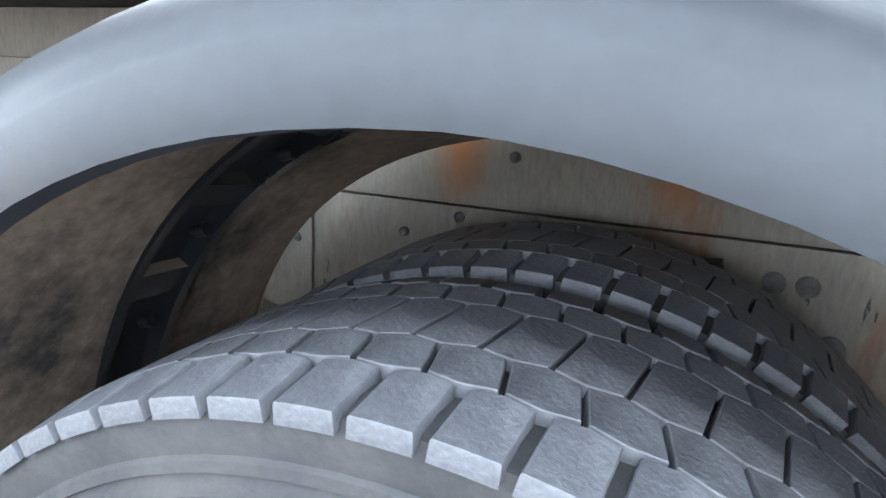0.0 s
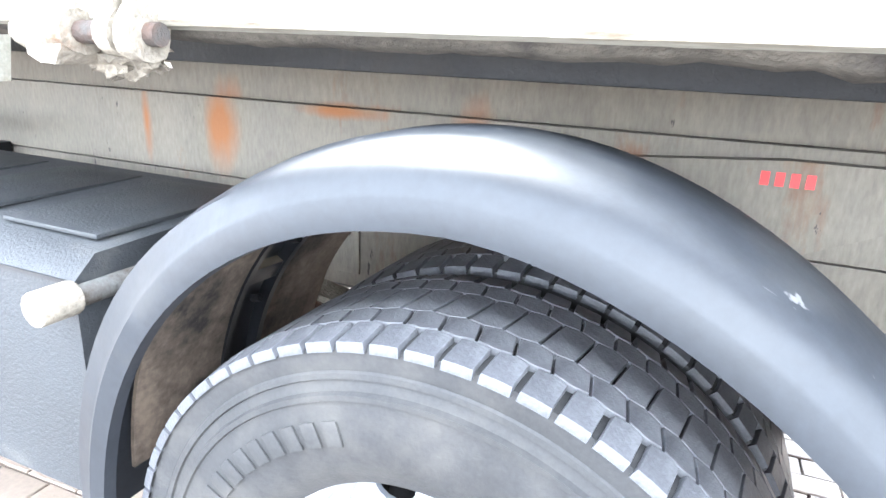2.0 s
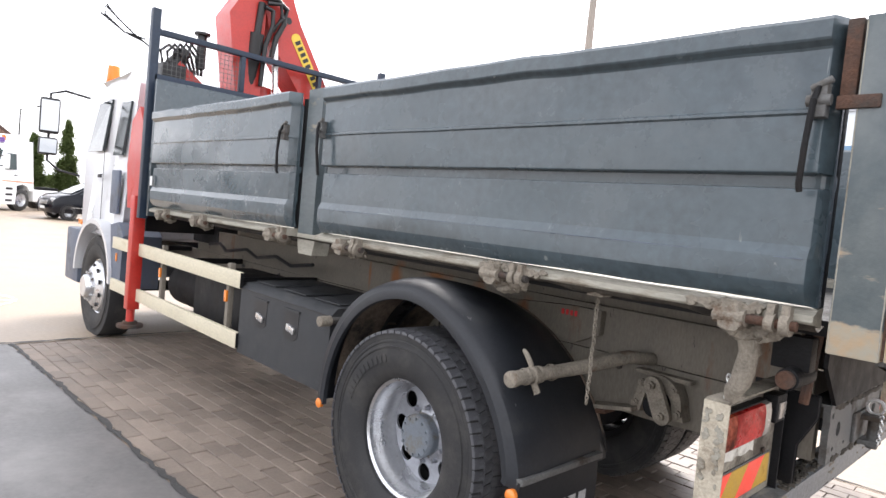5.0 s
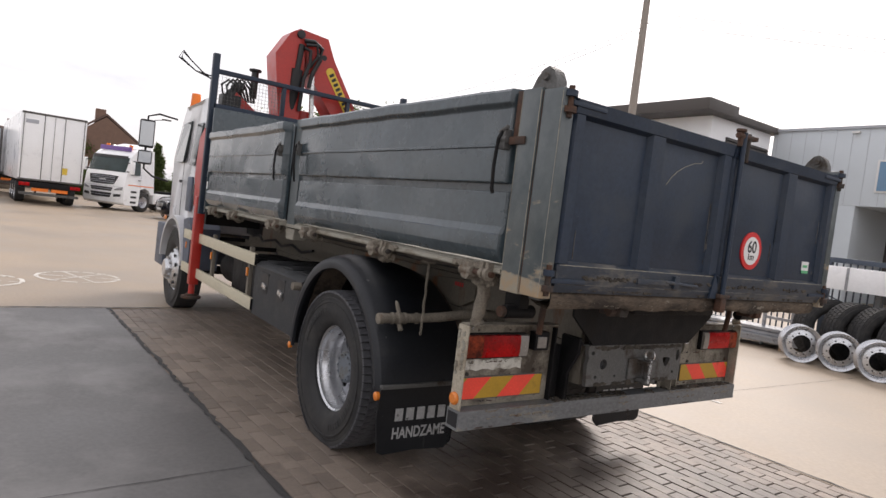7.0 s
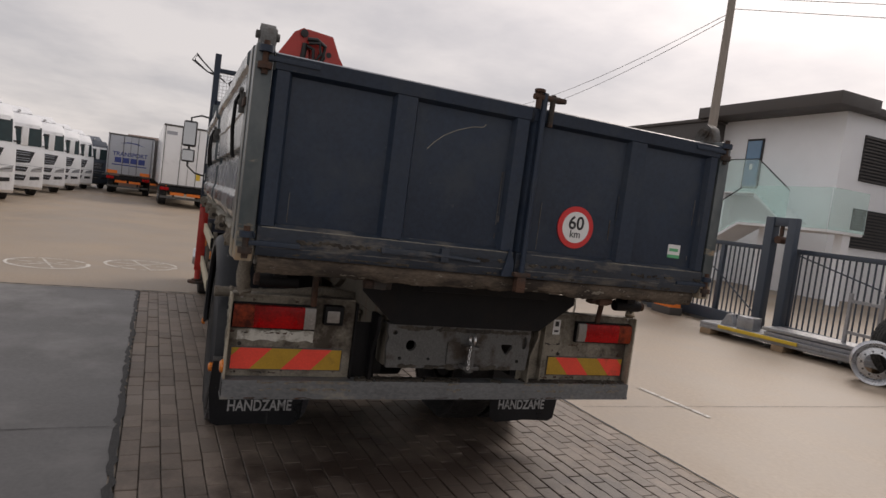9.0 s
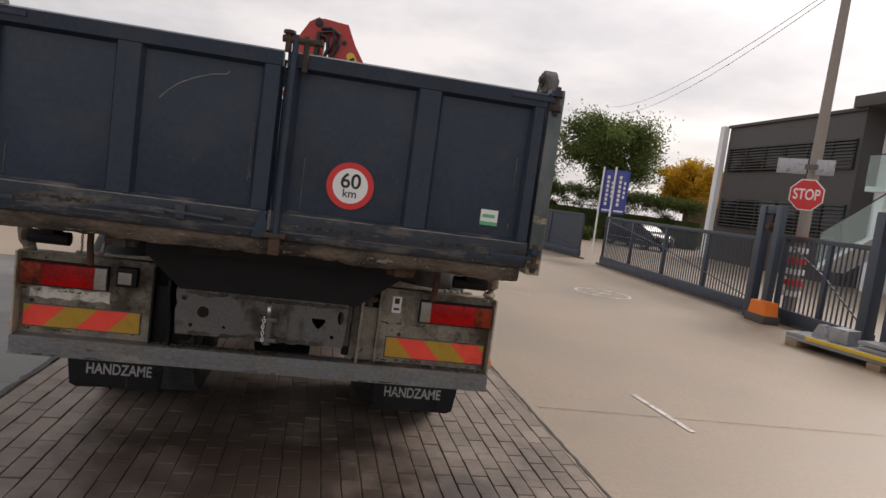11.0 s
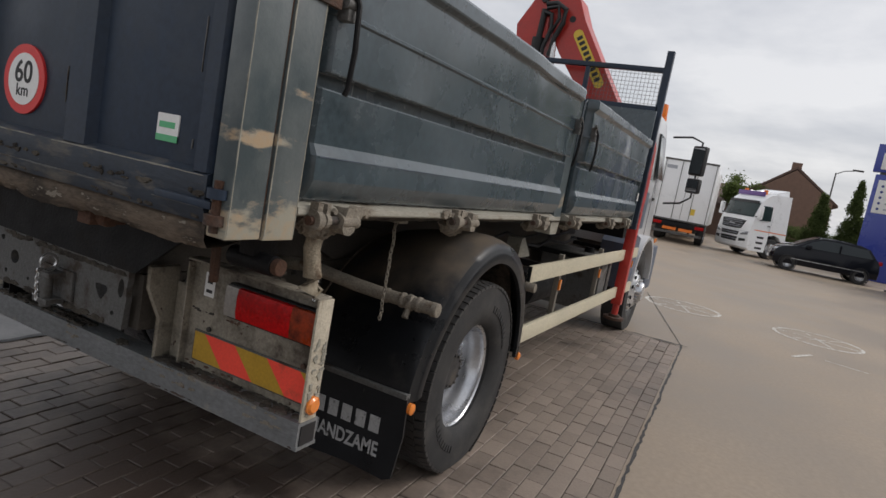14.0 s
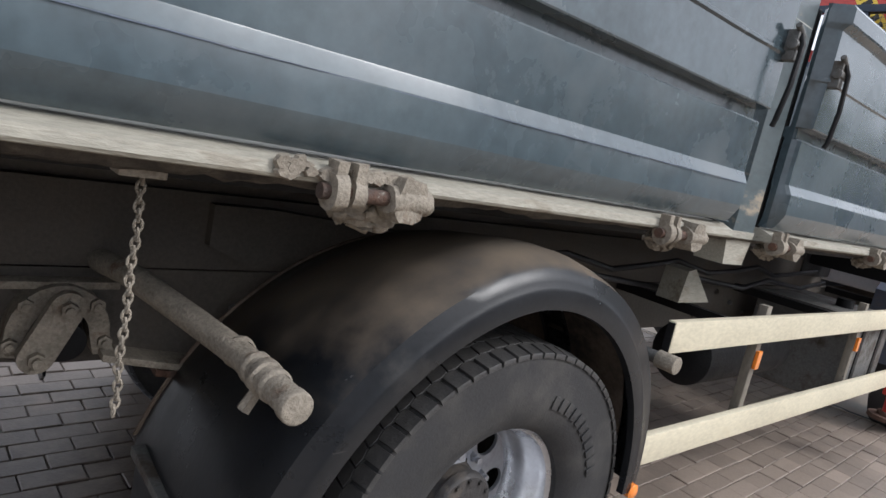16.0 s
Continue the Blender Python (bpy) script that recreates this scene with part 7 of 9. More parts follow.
for s in (-1, 1):
    chipped("cement_splash", truck, [((1.447, s * 1.19, 0.925), (1.447, s * 0.60, 0.925), REAR), ((1.447, s * 1.19, 0.72), (1.447, s * 0.60, 0.72), REAR)], "rust", "rust and dirt splashes on the lamp board", 16, 50, 0.03, 0.012, 0.002)
    chipped("cement_splash", truck, [((1.445, s * 1.216, 0.72), (1.445, s * 1.216, 1.10), (0, s, 0)), ((1.485, s * 1.216, 0.72), (1.485, s * 1.216, 1.10), (0, s, 0))], "sill", "dried cement on the flange", 17, 110, 0.03, 0.02, 0.005)
    chipped("cement_splash", truck, [((0.35, s * (BW - 0.012), 1.418), (0.80, s * (BW - 0.012), 1.418), (0, s, 0)), ((1.35, s * (BW - 0.012), 1.415), (1.72, s * (BW - 0.012), 1.415), (0, s, 0))], "crust", "cement caked round the hinges", 19, 130, 0.06, 0.03, 0.010)
    post_y, face = s * (BW + 0.016), (0, s, 0)
    for x, w, top_z in ((1.8615, 0.0042, 2.205), (1.749, 0.0032, 2.20)):
        ragged_strip("scraped_edge", truck, (x, post_y, 1.345), (x, post_y, top_z), face, w, 0.0008, "sill", "paint rubbed off along the post's edge", 20 + int(x * 100))
    ragged_strip("scraped_edge", truck, (1.9865, post_y - s * 0.004, 1.345), (1.9865, post_y - s * 0.004, 2.19), face, 0.003, 0.0008, "sill", "", 44)
    part("rust_line", bx(1.8655, 1.8715, s * (BW - 0.03), s * (BW + 0.008), 1.345, 2.20), "rust", truck, "rusty seam between the post's plates")
    # unbroken thin blue-grey line along the lower fold of the rear dropside
    ragged_strip("scuffed_edge", truck, (-0.74, s * (BW - 0.0035), 1.5745), (1.66, s * (BW - 0.0035), 1.5745), (0, s, 0), 0.0022, 0.0006, "step_blue", "", 61, -1.0)

# ---- the yard and its surroundings ----


def simple_wheel(bm_parent, x, y, z, r, w, s, rimmat="rim"):
    ty = part("tyre", lathe(bmesh.new(), [(r * 0.58, -w / 2), (r * 0.9, -w / 2), (r, -w / 2 + 0.03), (r, w / 2 - 0.03), (r * 0.9, w / 2), (r * 0.58, w / 2)], (x, y, z), seg=32), "rubber", bm_parent)
    part("rim", lathe(bmesh.new(), [(0.001, 0.05 * s), (r * 0.35, 0.06 * s), (r * 0.45, 0.02 * s), (r * 0.585, w / 2 * s), (r * 0.585, -0.02 * s), (0.001, -0.02 * s)], (x, y, z), seg=24), rimmat, ty)
    return ty


def tractor(label, visor="white", roof=3.45, lacquer="white", light_bar=False):
    """A heavy tractor unit that looks to +x, its front bumper at x = 0; heights of the face scale with the roof."""
    t = thing("tractor_unit", label, "truck")
    k = roof / 3.45
    z = lambda v: v * k if v > 1.0 else v
    side = [(-0.14, 0.30), (-0.02, 0.40), (0.0, 0.62), (0.0, z(1.28)), (-0.05, z(1.62)), (-0.10, z(1.98)), (-0.16, z(2.08)), (-0.40, z(2.92)), (-0.52, z(3.10)), (-0.85, z(3.38)), (-1.15, roof), (-2.2, roof + 0.03), (-2.25, 0.95), (-1.98, 0.95), (-1.86, 1.12), (-1.55, 1.22), (-1.22, 1.12), (-1.08, 0.92), (-1.02, 0.30)]
    cabm = bmesh.new()
    prism(cabm, side, "y", -1.22, 1.22)
    bmesh.ops.subdivide_edges(cabm, edges=[e for e in cabm.edges if abs(e.verts[0].co.y - e.verts[1].co.y) > 1], cuts=8, use_grid_fill=True)
    for v in cabm.verts:
        up = max(0.0, (v.co.z - z(2.3)) / 1.1)
        q = abs(v.co.y) / 1.22
        v.co.y *= 1 - 0.12 * up
        if v.co.x > -1.2:                   # the face is rounded in plan
            v.co.x -= 0.16 * q ** 4
    part("cab", cabm, lacquer, t, smooth=35)

    def face(name, pts, x_out, material, lab="", bevel=0.004, parent=t):
        """A plate on the rounded face: pts are (y, z), mirrored plates are built one by one."""
        bm = bmesh.new()
        rows = {}
        for lay, dx in ((0, 0.0), (1, -0.05)):
            rows[lay] = []
            for y, zz in pts:
                lean = 0.0 if zz < z(1.28) else (zz - z(1.28)) / z(0.80) * 0.13 if zz < z(2.08) else 0.16 + (zz - z(2.08)) / z(0.84) * 0.24
                rows[lay].append(bm.verts.new((x_out + dx - lean - 0.16 * (abs(y) / 1.22) ** 4, y, zz)))
        n_ = len(pts)
        if n_ % 2 == 0:                     # quads between the lower and the upper line
            for r_ in rows.values():
                for i in range(n_ // 2 - 1):
                    bm.faces.new((r_[i], r_[i + 1], r_[n_ - 2 - i], r_[n_ - 1 - i]))
        else:
            bm.faces.new(rows[0]); bm.faces.new(rows[1])
        for i in range(n_):
            j = (i + 1) % n_
            bm.faces.new((rows[0][i], rows[0][j], rows[1][j], rows[1][i]))
        return part(name, bm, material, parent, lab, smooth=30)

    def span(y0, y1, z0, z1, n_=8):
        return [(y0 + (y1 - y0) * i / n_, z0) for i in range(n_ + 1)] + [(y1 - (y1 - y0) * i / n_, z1) for i in range(n_ + 1)]
    face("windscreen", span(-1.09, 1.09, z(2.10), z(2.90), 10), 0.020, "screen", "wide dark windscreen")
    face("visor", span(-1.02, 1.02, z(2.84), z(2.99), 8), 0.045, visor, "band over the windscreen")
    for y0 in (-0.62, 0.12):
        face("wiper", [(y0, z(2.10)), (y0 + 0.55, z(2.17)), (y0 + 0.55, z(2.19)), (y0, z(2.13))], 0.03, "black")
    grl = face("grille", [(-0.86, z(1.86)), (-0.5, z(1.88)), (0, z(1.885)), (0.5, z(1.88)), (0.86, z(1.86)), (0.70, z(1.40)), (0.35, z(1.37)), (0, z(1.365)), (-0.35, z(1.37)), (-0.70, z(1.40))], 0.018, "grille", "black trapezoid upper grille")
    for zz in (1.47, 1.56, 1.70, 1.79):
        face("grille_bar", span(-0.70, 0.70, z(zz), z(zz) + 0.022, 4), 0.026, "trailer_grey", parent=grl)
    face("badge", span(-0.20, 0.20, z(1.60), z(1.66), 2), 0.028, "chrome", parent=grl)
    for z0, z1, hw in ((1.02, 1.22, 0.66), (0.62, 0.84, 0.62)):
        lo = face("lower_grille", [(-hw, z(z1)), (0, z(z1)), (hw, z(z1)), (hw - 0.08, z(z0)), (0, z(z0)), (-hw + 0.08, z(z0))], 0.014, "grille", "dark lower air slot")
        face("slot_bar", span(-hw + 0.06, hw - 0.06, (z(z0) + z(z1)) / 2 - 0.01, (z(z0) + z(z1)) / 2 + 0.012, 4), 0.022, "trailer_grey", parent=lo)
    face("bumper_seam", span(-1.1, 1.1, z(1.275), z(1.29)), 0.008, "trailer_grey")
    for s in (-1, 1):
        hl = face("headlamp", [(s * 0.74, 0.98), (s * 1.14, 1.02), (s * 1.16, z(1.30)), (s * 0.98, z(1.24)), (s * 0.80, z(1.16))], 0.016, "headlamp", "large slanted headlamp")
        face("lamp_rim", [(s * 0.80, z(1.10)), (s * 1.12, z(1.18)), (s * 1.12, z(1.20)), (s * 0.80, z(1.12))], 0.024, "grille", parent=hl)
        face("fog_lamp", [(s * 0.74, 0.66), (s * 1.08, 0.70), (s * 1.08, 0.82), (s * 0.74, 0.80)], 0.016, "grille")
        m = part("mirror", bx(-0.42, -0.24, s * 1.34, s * 1.54, z(2.02), z(2.72)), lacquer, t, "tall mirror housing", bevel=0.05)
        for zz in (2.12, 2.60):
            part("mirror_arm", bx(-0.36, -0.30, s * 1.12, s * 1.36, z(zz), z(zz) + 0.05), "black", m)
        w = bmesh.new()
        prism(w, [(-0.56, z(1.98)), (-0.66, z(2.78)), (-1.18, z(2.78)), (-1.18, z(2.02))], "y", s * 1.12, s * 1.226)
        for v in w.verts:
            v.co.y *= 1 - 0.12 * max(0.0, (v.co.z - z(2.3)) / 1.1)
        part("side_window", w, "screen", t, bevel=0.01)
        part("door_seam", bx(-1.255, -1.245, s * 1.215, s * 1.2235, 1.20, z(2.30)), "trailer_grey", t)
        part("door_handle", bx(-1.20, -1.06, s * 1.216, s * 1.232, z(1.72), z(1.77)), "grille", t)
        if light_bar:
            part("stripe", bx(-2.2, -0.40, s * 1.217, s * 1.2245, z(1.42), z(1.465)), "orange", t)
            part("beacon", cy((-0.95, s * 0.70, roof - 0.1), (-0.95, s * 0.70, roof + 0.17), 0.09, seg=14), "orange", t)
        simple_wheel(t, -1.52, s * 1.05, 0.50, 0.50, 0.32, s)
        simple_wheel(t, -5.1, s * 1.0, 0.50, 0.50, 0.36, s)
        for i in range(3):
            part("entry_step", bx(-1.00, -0.62, s * 1.10, s * 1.226, 0.42 + 0.26 * i, 0.52 + 0.26 * i), "grille", t)
        part("side_skirt", bx(-3.9, -2.3, s * 0.85, s * 1.18, 0.45, 1.0), lacquer if light_bar else "grille", t, bevel=0.02)
        part("air_horn", cy((-1.3, s * 0.35, roof + 0.06), (-0.9, s * 0.35, roof + 0.06), 0.03, 0.06, 10), "chrome", t)
    if light_bar:
        part("roof_sign", bx(-0.80, -0.66, -0.9, 0.9, roof - 0.16, roof + 0.06), "purple", t, bevel=0.02)
    part("roof_spoiler", pr([(-1.10, roof), (-2.15, roof + 0.30), (-2.2, roof + 0.02)], "y", -0.85, 0.85), lacquer, t, bevel=0.02)
    part("frame_rails", bx(-6.2, -1.0, -0.42, 0.42, 0.72, 1.0), "black_steel", t, bevel=0.01)
    part("engine_pan", bx(-2.2, -0.3, -0.9, 0.9, 0.40, 0.95), "black", t)
    part("fifth_wheel", cy((-4.6, 0, 1.0), (-4.6, 0, 1.12), 0.5, seg=20), "black_steel", t)
    return t


row = tractor("white tractor unit parked in a long row of trucks", roof=3.30)
tagged(row, group="row of parked tractor units")
row.matrix_basis = pose(-15.4, -8.55, 0, 0, 0, 20)
for k, (x, y) in enumerate(((-19.9, -7.75), (-24.6, -7.75), (-29.4, -7.70), (-34.2, -7.70), (-38.8, -7.65))):
    copy_thing(row, pose(x, y, 0, 0, 0, 20))
dark = tractor("dark green tractor unit at the end of the row", lacquer="gate", roof=3.2)
dark.matrix_basis = pose(-43.0, -7.2, 0, 0, 0, 18)
tr = tractor("white tractor unit with orange beacons and a purple roof sign", "black", 3.15, "white", True)
tr.matrix_basis = pose(-31.5, 0.95, 0, 0, 0, -50)


def trailer(name, label, body, top, length, low=1.05):
    """A box trailer whose rear doors look to +x at x = 0."""
    t = thing(name, label, "trailer")
    bd = part("box", bx(-length, 0, -1.25, 1.25, low, top), body, t, bevel=0.01)
    for y in (-1.24, -0.42, 0.0, 0.42, 1.24):
        part("lock_rod", cy((0.02, y * 0.94, low + 0.05), (0.02, y * 0.94, top - 0.05), 0.014 if abs(y) > 0.1 else 0.008, seg=8), "grey_steel", t)
    part("door_frame", bx(0.0, 0.02, -1.25, 1.25, top - 0.09, top), "grey_steel", t, bevel=0.005)
    part("door_sill", bx(0.0, 0.03, -1.25, 1.25, low, low + 0.07), "grey_steel", t, bevel=0.005)
    part("light_bar", bx(-0.10, 0.04, -1.2, 1.2, low - 0.30, low - 0.06), "black_steel", t, bevel=0.01)
    for s in (-1, 1):
        part("tail_lamp", bx(0.035, 0.06, s * 0.78, s * 1.18, low - 0.25, low - 0.10), "red_lens", t, bevel=0.01)
        part("marker_plate", bx(0.04, 0.055, s * 0.06, s * 0.70, low - 0.46, low - 0.32), "orange", t)
        for k in range(3):
            simple_wheel(t, -1.9 - 1.3 * k, s * 1.0, 0.48, 0.48, 0.38, s)
        part("rear_guard_post", bx(-0.12, -0.06, s * 0.5, s * 0.58, 0.42, low - 0.28), "black_steel", t)
    part("rear_guard", bx(-0.10, 0.0, -1.15, 1.15, 0.40, 0.52), "grey_steel", t, bevel=0.01)
    part("underframe", bx(-length + 0.5, -0.2, -0.5, 0.5, 0.70, low), "black_steel", t)
    return t


ta = trailer("box_trailer", "white box trailer with closed rear doors", "white", 4.05, 12.5)
ta.matrix_basis = pose(-29.6, -1.30, 0, 0, 0, 3)
part("number_bar", bx(0.001, 0.004, -1.1, -0.62, 3.55, 3.72), "trailer_grey", ta)
part("warning_plate", bx(0.002, 0.006, 0.42, 0.62, 1.45, 1.75), "yellow", ta)
tbx = trailer("box_trailer", "grey box trailer with dark blue lettering on its doors", "trailer_grey", 3.62, 13.0, 1.15)
tbx.matrix_basis = pose(-38.5, -4.55, 0, 0, 0, 2)
lettering("haulage_word", "TRANSPORT", 0.34, Matrix.Translation((0.012, 0, 2.42)) @ FACE_REAR, "navy", tbx, 0.002, bold=0.006)
for i in range(4):
    part("name_bar", bx(0.002, 0.014, -0.82 + i * 0.43, -0.46 + i * 0.43, 1.90, 2.22), "navy", tbx)
part("line_bar", bx(0.002, 0.010, -0.95, 0.95, 1.74, 1.80), "navy", tbx)
part("swoosh", pr([(-0.6, 3.05), (-0.2, 3.18), (0.3, 3.16), (0.8, 3.0), (0.3, 3.10), (-0.2, 3.12)], "x", 0.002, 0.012), "navy", tbx)
part("marker_plate_low", bx(0.002, 0.012, -1.2, -0.62, 1.20, 1.42), "orange", tbx)
part("marker_plate_low", bx(0.002, 0.012, 0.62, 1.2, 1.20, 1.42), "orange", tbx)
tc_ = trailer("box_trailer", "dark box trailer behind the other trailers", "cladding", 3.9, 12.0)
tc_.matrix_basis = pose(-46.5, -3.2, 0, 0, 0, 2)


def car(label="black compact family car parked beside the blue sign"):
    c = thing("parked_car", label, "car")
    prof = [(-2.12, 0.30), (-2.14, 0.62), (-2.10, 0.92), (-1.95, 1.10), (-1.62, 1.46), (-1.2, 1.57), (-0.3, 1.60), (0.28, 1.57), (0.70, 1.38), (1.28, 1.08), (1.80, 0.98), (2.06, 0.80), (2.12, 0.50), (2.08, 0.28)]
    bm = bmesh.new()
    prism(bm, prof, "y", -0.88, 0.88)
    bmesh.ops.subdivide_edges(bm, edges=[e for e in bm.edges if abs(e.verts[0].co.y - e.verts[1].co.y) > 1], cuts=6, use_grid_fill=True)
    for v in bm.verts:
        k = max(0.0, (v.co.z - 0.95) / 0.65)
        v.co.y *= 1 - 0.20 * k
        v.co.x *= 1 - 0.05 * (abs(v.co.y) / 0.88) ** 3
    part("body", bm, "car_paint", c, bevel=0.03)
    for s in (-1, 1):
        w = bmesh.new()
        prism(w, [(-1.72, 1.10), (-1.48, 1.43), (-0.25, 1.51), (0.26, 1.49), (0.62, 1.34), (1.02, 1.08)], "y", s * 0.60, s * 0.905)
        for v in w.verts:
            v.co.y *= 1 - 0.20 * max(0.0, (v.co.z - 0.95) / 0.65)
        part("side_window", w, "glass", c, bevel=0.006)
        part("pillar", bx(-0.50, -0.44, s * 0.55, s * 0.89, 1.09, 1.40), "car_paint", c)
        part("trim_strip", bx(-1.5, 1.3, s * 0.875, s * 0.889, 0.52, 0.545), "chrome", c)
        part("headlamp", bx(1.70, 2.02, s * 0.48, s * 0.80, 0.72, 0.88), "headlamp", c, bevel=0.05)
        part("tail_lamp", bx(-2.10, -1.96, s * 0.70, s * 0.84, 0.90, 1.06), "red_lens", c, bevel=0.03)
        part("door_mirror", bx(0.62, 0.82, s * 0.88, s * 1.04, 1.05, 1.20), "car_paint", c, bevel=0.03)
        for x in (-1.39, 1.39):
            simple_wheel(c, x, s * 0.78, 0.315, 0.315, 0.21, s)
            part("arch", lathe(bmesh.new(), [(0.33, -0.02), (0.36, -0.02), (0.36, 0.02), (0.33, 0.02)], (x, s * 0.862, 0.315), seg=32), "black", c)
    part("windscreen", pr([(0.34, 1.55), (0.72, 1.385), (1.26, 1.095), (1.27, 1.115), (0.73, 1.41), (0.35, 1.575)], "y", -0.62, 0.62), "glass", c)
    part("number_plate", bx(2.10, 2.125, -0.26, 0.26, 0.42, 0.53), "white_print", c)
    part("grille", bx(2.06, 2.10, -0.4, 0.4, 0.60, 0.76), "chrome", c, bevel=0.01)
    return c


car().matrix_basis = pose(-27.1, 4.75, 0, 0, 0, 276) @ Matrix.Diagonal((0.93, 0.97, 0.97, 1))
far_car = car("dark compact car parked beyond the gate")
far_car.matrix_basis = pose(-30.6, 18.0, 0, 0, 0, 20)

# blue pylon sign
pyl = thing("pylon_sign", "tall blue company sign with white panels, at the yard gate", "sign")
part("shaft", bx(-0.25, 0.25, -0.84, 0.84, 0.0, 4.86), "blue_sign", pyl, bevel=0.02)
part("head", bx(-0.25, 0.25, -1.0, 0.62, 4.98, 6.25), "blue_sign", pyl, bevel=0.02)
part("neck", bx(-0.15, 0.15, -0.7, 0.5, 4.85, 5.0), "grey_steel", pyl)
hp = part("name_panel", bx(0.16, 0.30, -0.72, 1.52, 5.10, 5.86), "white_print", pyl, bevel=0.02)
for i in range(5):
    part("name_bar", bx(0.302, 0.310, -0.08 + i * 0.29, 0.15 + i * 0.29, 5.32, 5.62), "navy", hp)
part("emblem", cy((0.302, -0.36, 5.48), (0.309, -0.36, 5.48), 0.17, seg=20), "green_print", hp)
ip = part("info_panel", bx(0.255, 0.272, -0.66, 0.60, 3.10, 4.62), "white_print", pyl, bevel=0.004)
for i in range(5):
    part("text_bar", bx(0.273, 0.276, -0.22, 0.40 - 0.06 * (i % 3), 4.30 - i * 0.26, 4.38 - i * 0.26), "trailer_grey", ip)
    part("mark", cy((0.273, -0.45, 4.34 - i * 0.26), (0.276, -0.45, 4.34 - i * 0.26), 0.06, seg=12), "navy", ip)
pyl.matrix_basis = pose(-32.0, 7.25, 0, 0, 0, -10)


# ---- gates ----
def gate_leaf(x0, y0, x1, y1, h, label, solid=False, step=0.11):
    """A sliding gate from one point to another, with a heavy lower beam, upright bars and a top rail."""
    length = math.hypot(x1 - x0, y1 - y0)
    g = thing("sliding_gate", label, "gate")
    part("lower_beam", bx(0, length, -0.07, 0.07, 0.06, 0.30), "gate", g, bevel=0.01)
    part("top_rail", bx(0, length, -0.045, 0.045, h - 0.09, h), "gate", g, bevel=0.006)
    n = max(2, round(length / 2.1))
    for i in range(n + 1):
        x = length * i / n
        part("gate_post", bx(x - 0.05 if i else 0, x + 0.05 if i < n else length, -0.04, 0.04, 0.30, h - 0.09), "gate", g, bevel=0.004)
    k = int(length / step)
    if solid:
        part("infill_sheet", bx(0.05, length - 0.05, -0.008, 0.008, 0.30, h - 0.09), "gate", g)
    else:
        for i in range(1, k):
            part("bar", bx(length * i / k - 0.011, length * i / k + 0.011, -0.011, 0.011, 0.30, h - 0.09), "gate", g)
    br = sweep(bmesh.new(), [(0.1, -0.055, h - 0.12), (length * 0.5, -0.055, h * 0.62), (length - 0.1, -0.055, 0.34)], 0.014, 6)
    part("brace", br, "gate", g)
    part("ground_track", bx(-0.3, length + 0.3, -0.05, 0.05, 0.0, 0.055), "grey_steel", g)
    g.matrix_basis = pose(x0, y0, 0, 0, 0, math.degrees(math.atan2(y1 - y0, x1 - x0)))
    return g


gl = gate_leaf(-25.3, 7.0, -16.8, 8.95, 1.62, "dark blue-grey sliding gate, standing open beside the entrance", True)
gr = gate_leaf(-14.9, 9.0, -6.95, 9.0, 1.64, "dark blue-grey sliding gate with upright bars")
g3 = gate_leaf(-6.5, 9.12, -4.1, 9.12, 1.75, "dark blue-grey fence panel with upright bars")
g4 = gate_leaf(-3.6, 9.12, 0.9, 9.12, 1.75, "dark blue-grey fence panel with upright bars")


def gate_pillar(x, y, h):
    p = thing("gate_pillar", "tall square blue-grey gate guide post", "post", "gate guide posts")
    part("post", bx(-0.09, 0.09, -0.09, 0.09, 0, h), "gate", p, bevel=0.008)
    part("post", bx(0.38, 0.54, -0.07, 0.07, 0, h), "gate", p, bevel=0.008)
    part("head_beam", bx(0.092, 0.378, -0.07, 0.07, h - 0.16, h), "gate", p, bevel=0.008)
    part("guide_roller", cy((0.22, -0.09, h - 0.42), (0.22, 0.09, h - 0.42), 0.07, seg=16), "rust", p)
    part("roller_arm", bx(0.19, 0.25, -0.02, 0.02, h - 0.40, h - 0.15), "rust", p)
    p.matrix_basis = pose(x, y, 0)
    return p


gate_pillar(-6.80, 8.80, 2.30)
gate_pillar(-4.02, 8.88, 2.30)
op = gate_pillar(-22.6, 7.35, 1.95)
cb_ = thing("gate_motor", "orange plastic cover of the gate motor", "motor")
part("cover", pr([(-0.25, 0), (0.25, 0), (0.20, 0.26), (-0.20, 0.26)], "y", -0.15, 0.15), "orange", cb_, bevel=0.03)
cb_.matrix_basis = pose(-6.15, 8.62, 0.16)
part("motor_plinth", bx(-0.28, 0.28, -0.18, 0.18, -0.16, 0.0), "fascia", cb_, bevel=0.01)
mb_ = thing("letter_box", "small grey cabinet at the gate", "box")
part("cabinet", bx(-0.16, 0.16, -0.12, 0.12, 0.25, 0.75), "grey_steel", mb_, bevel=0.01)
part("foot", bx(-0.04, 0.04, -0.04, 0.04, 0, 0.25), "grey_steel", mb_)
mb_.matrix_basis = pose(-23.2, 7.0, 0)

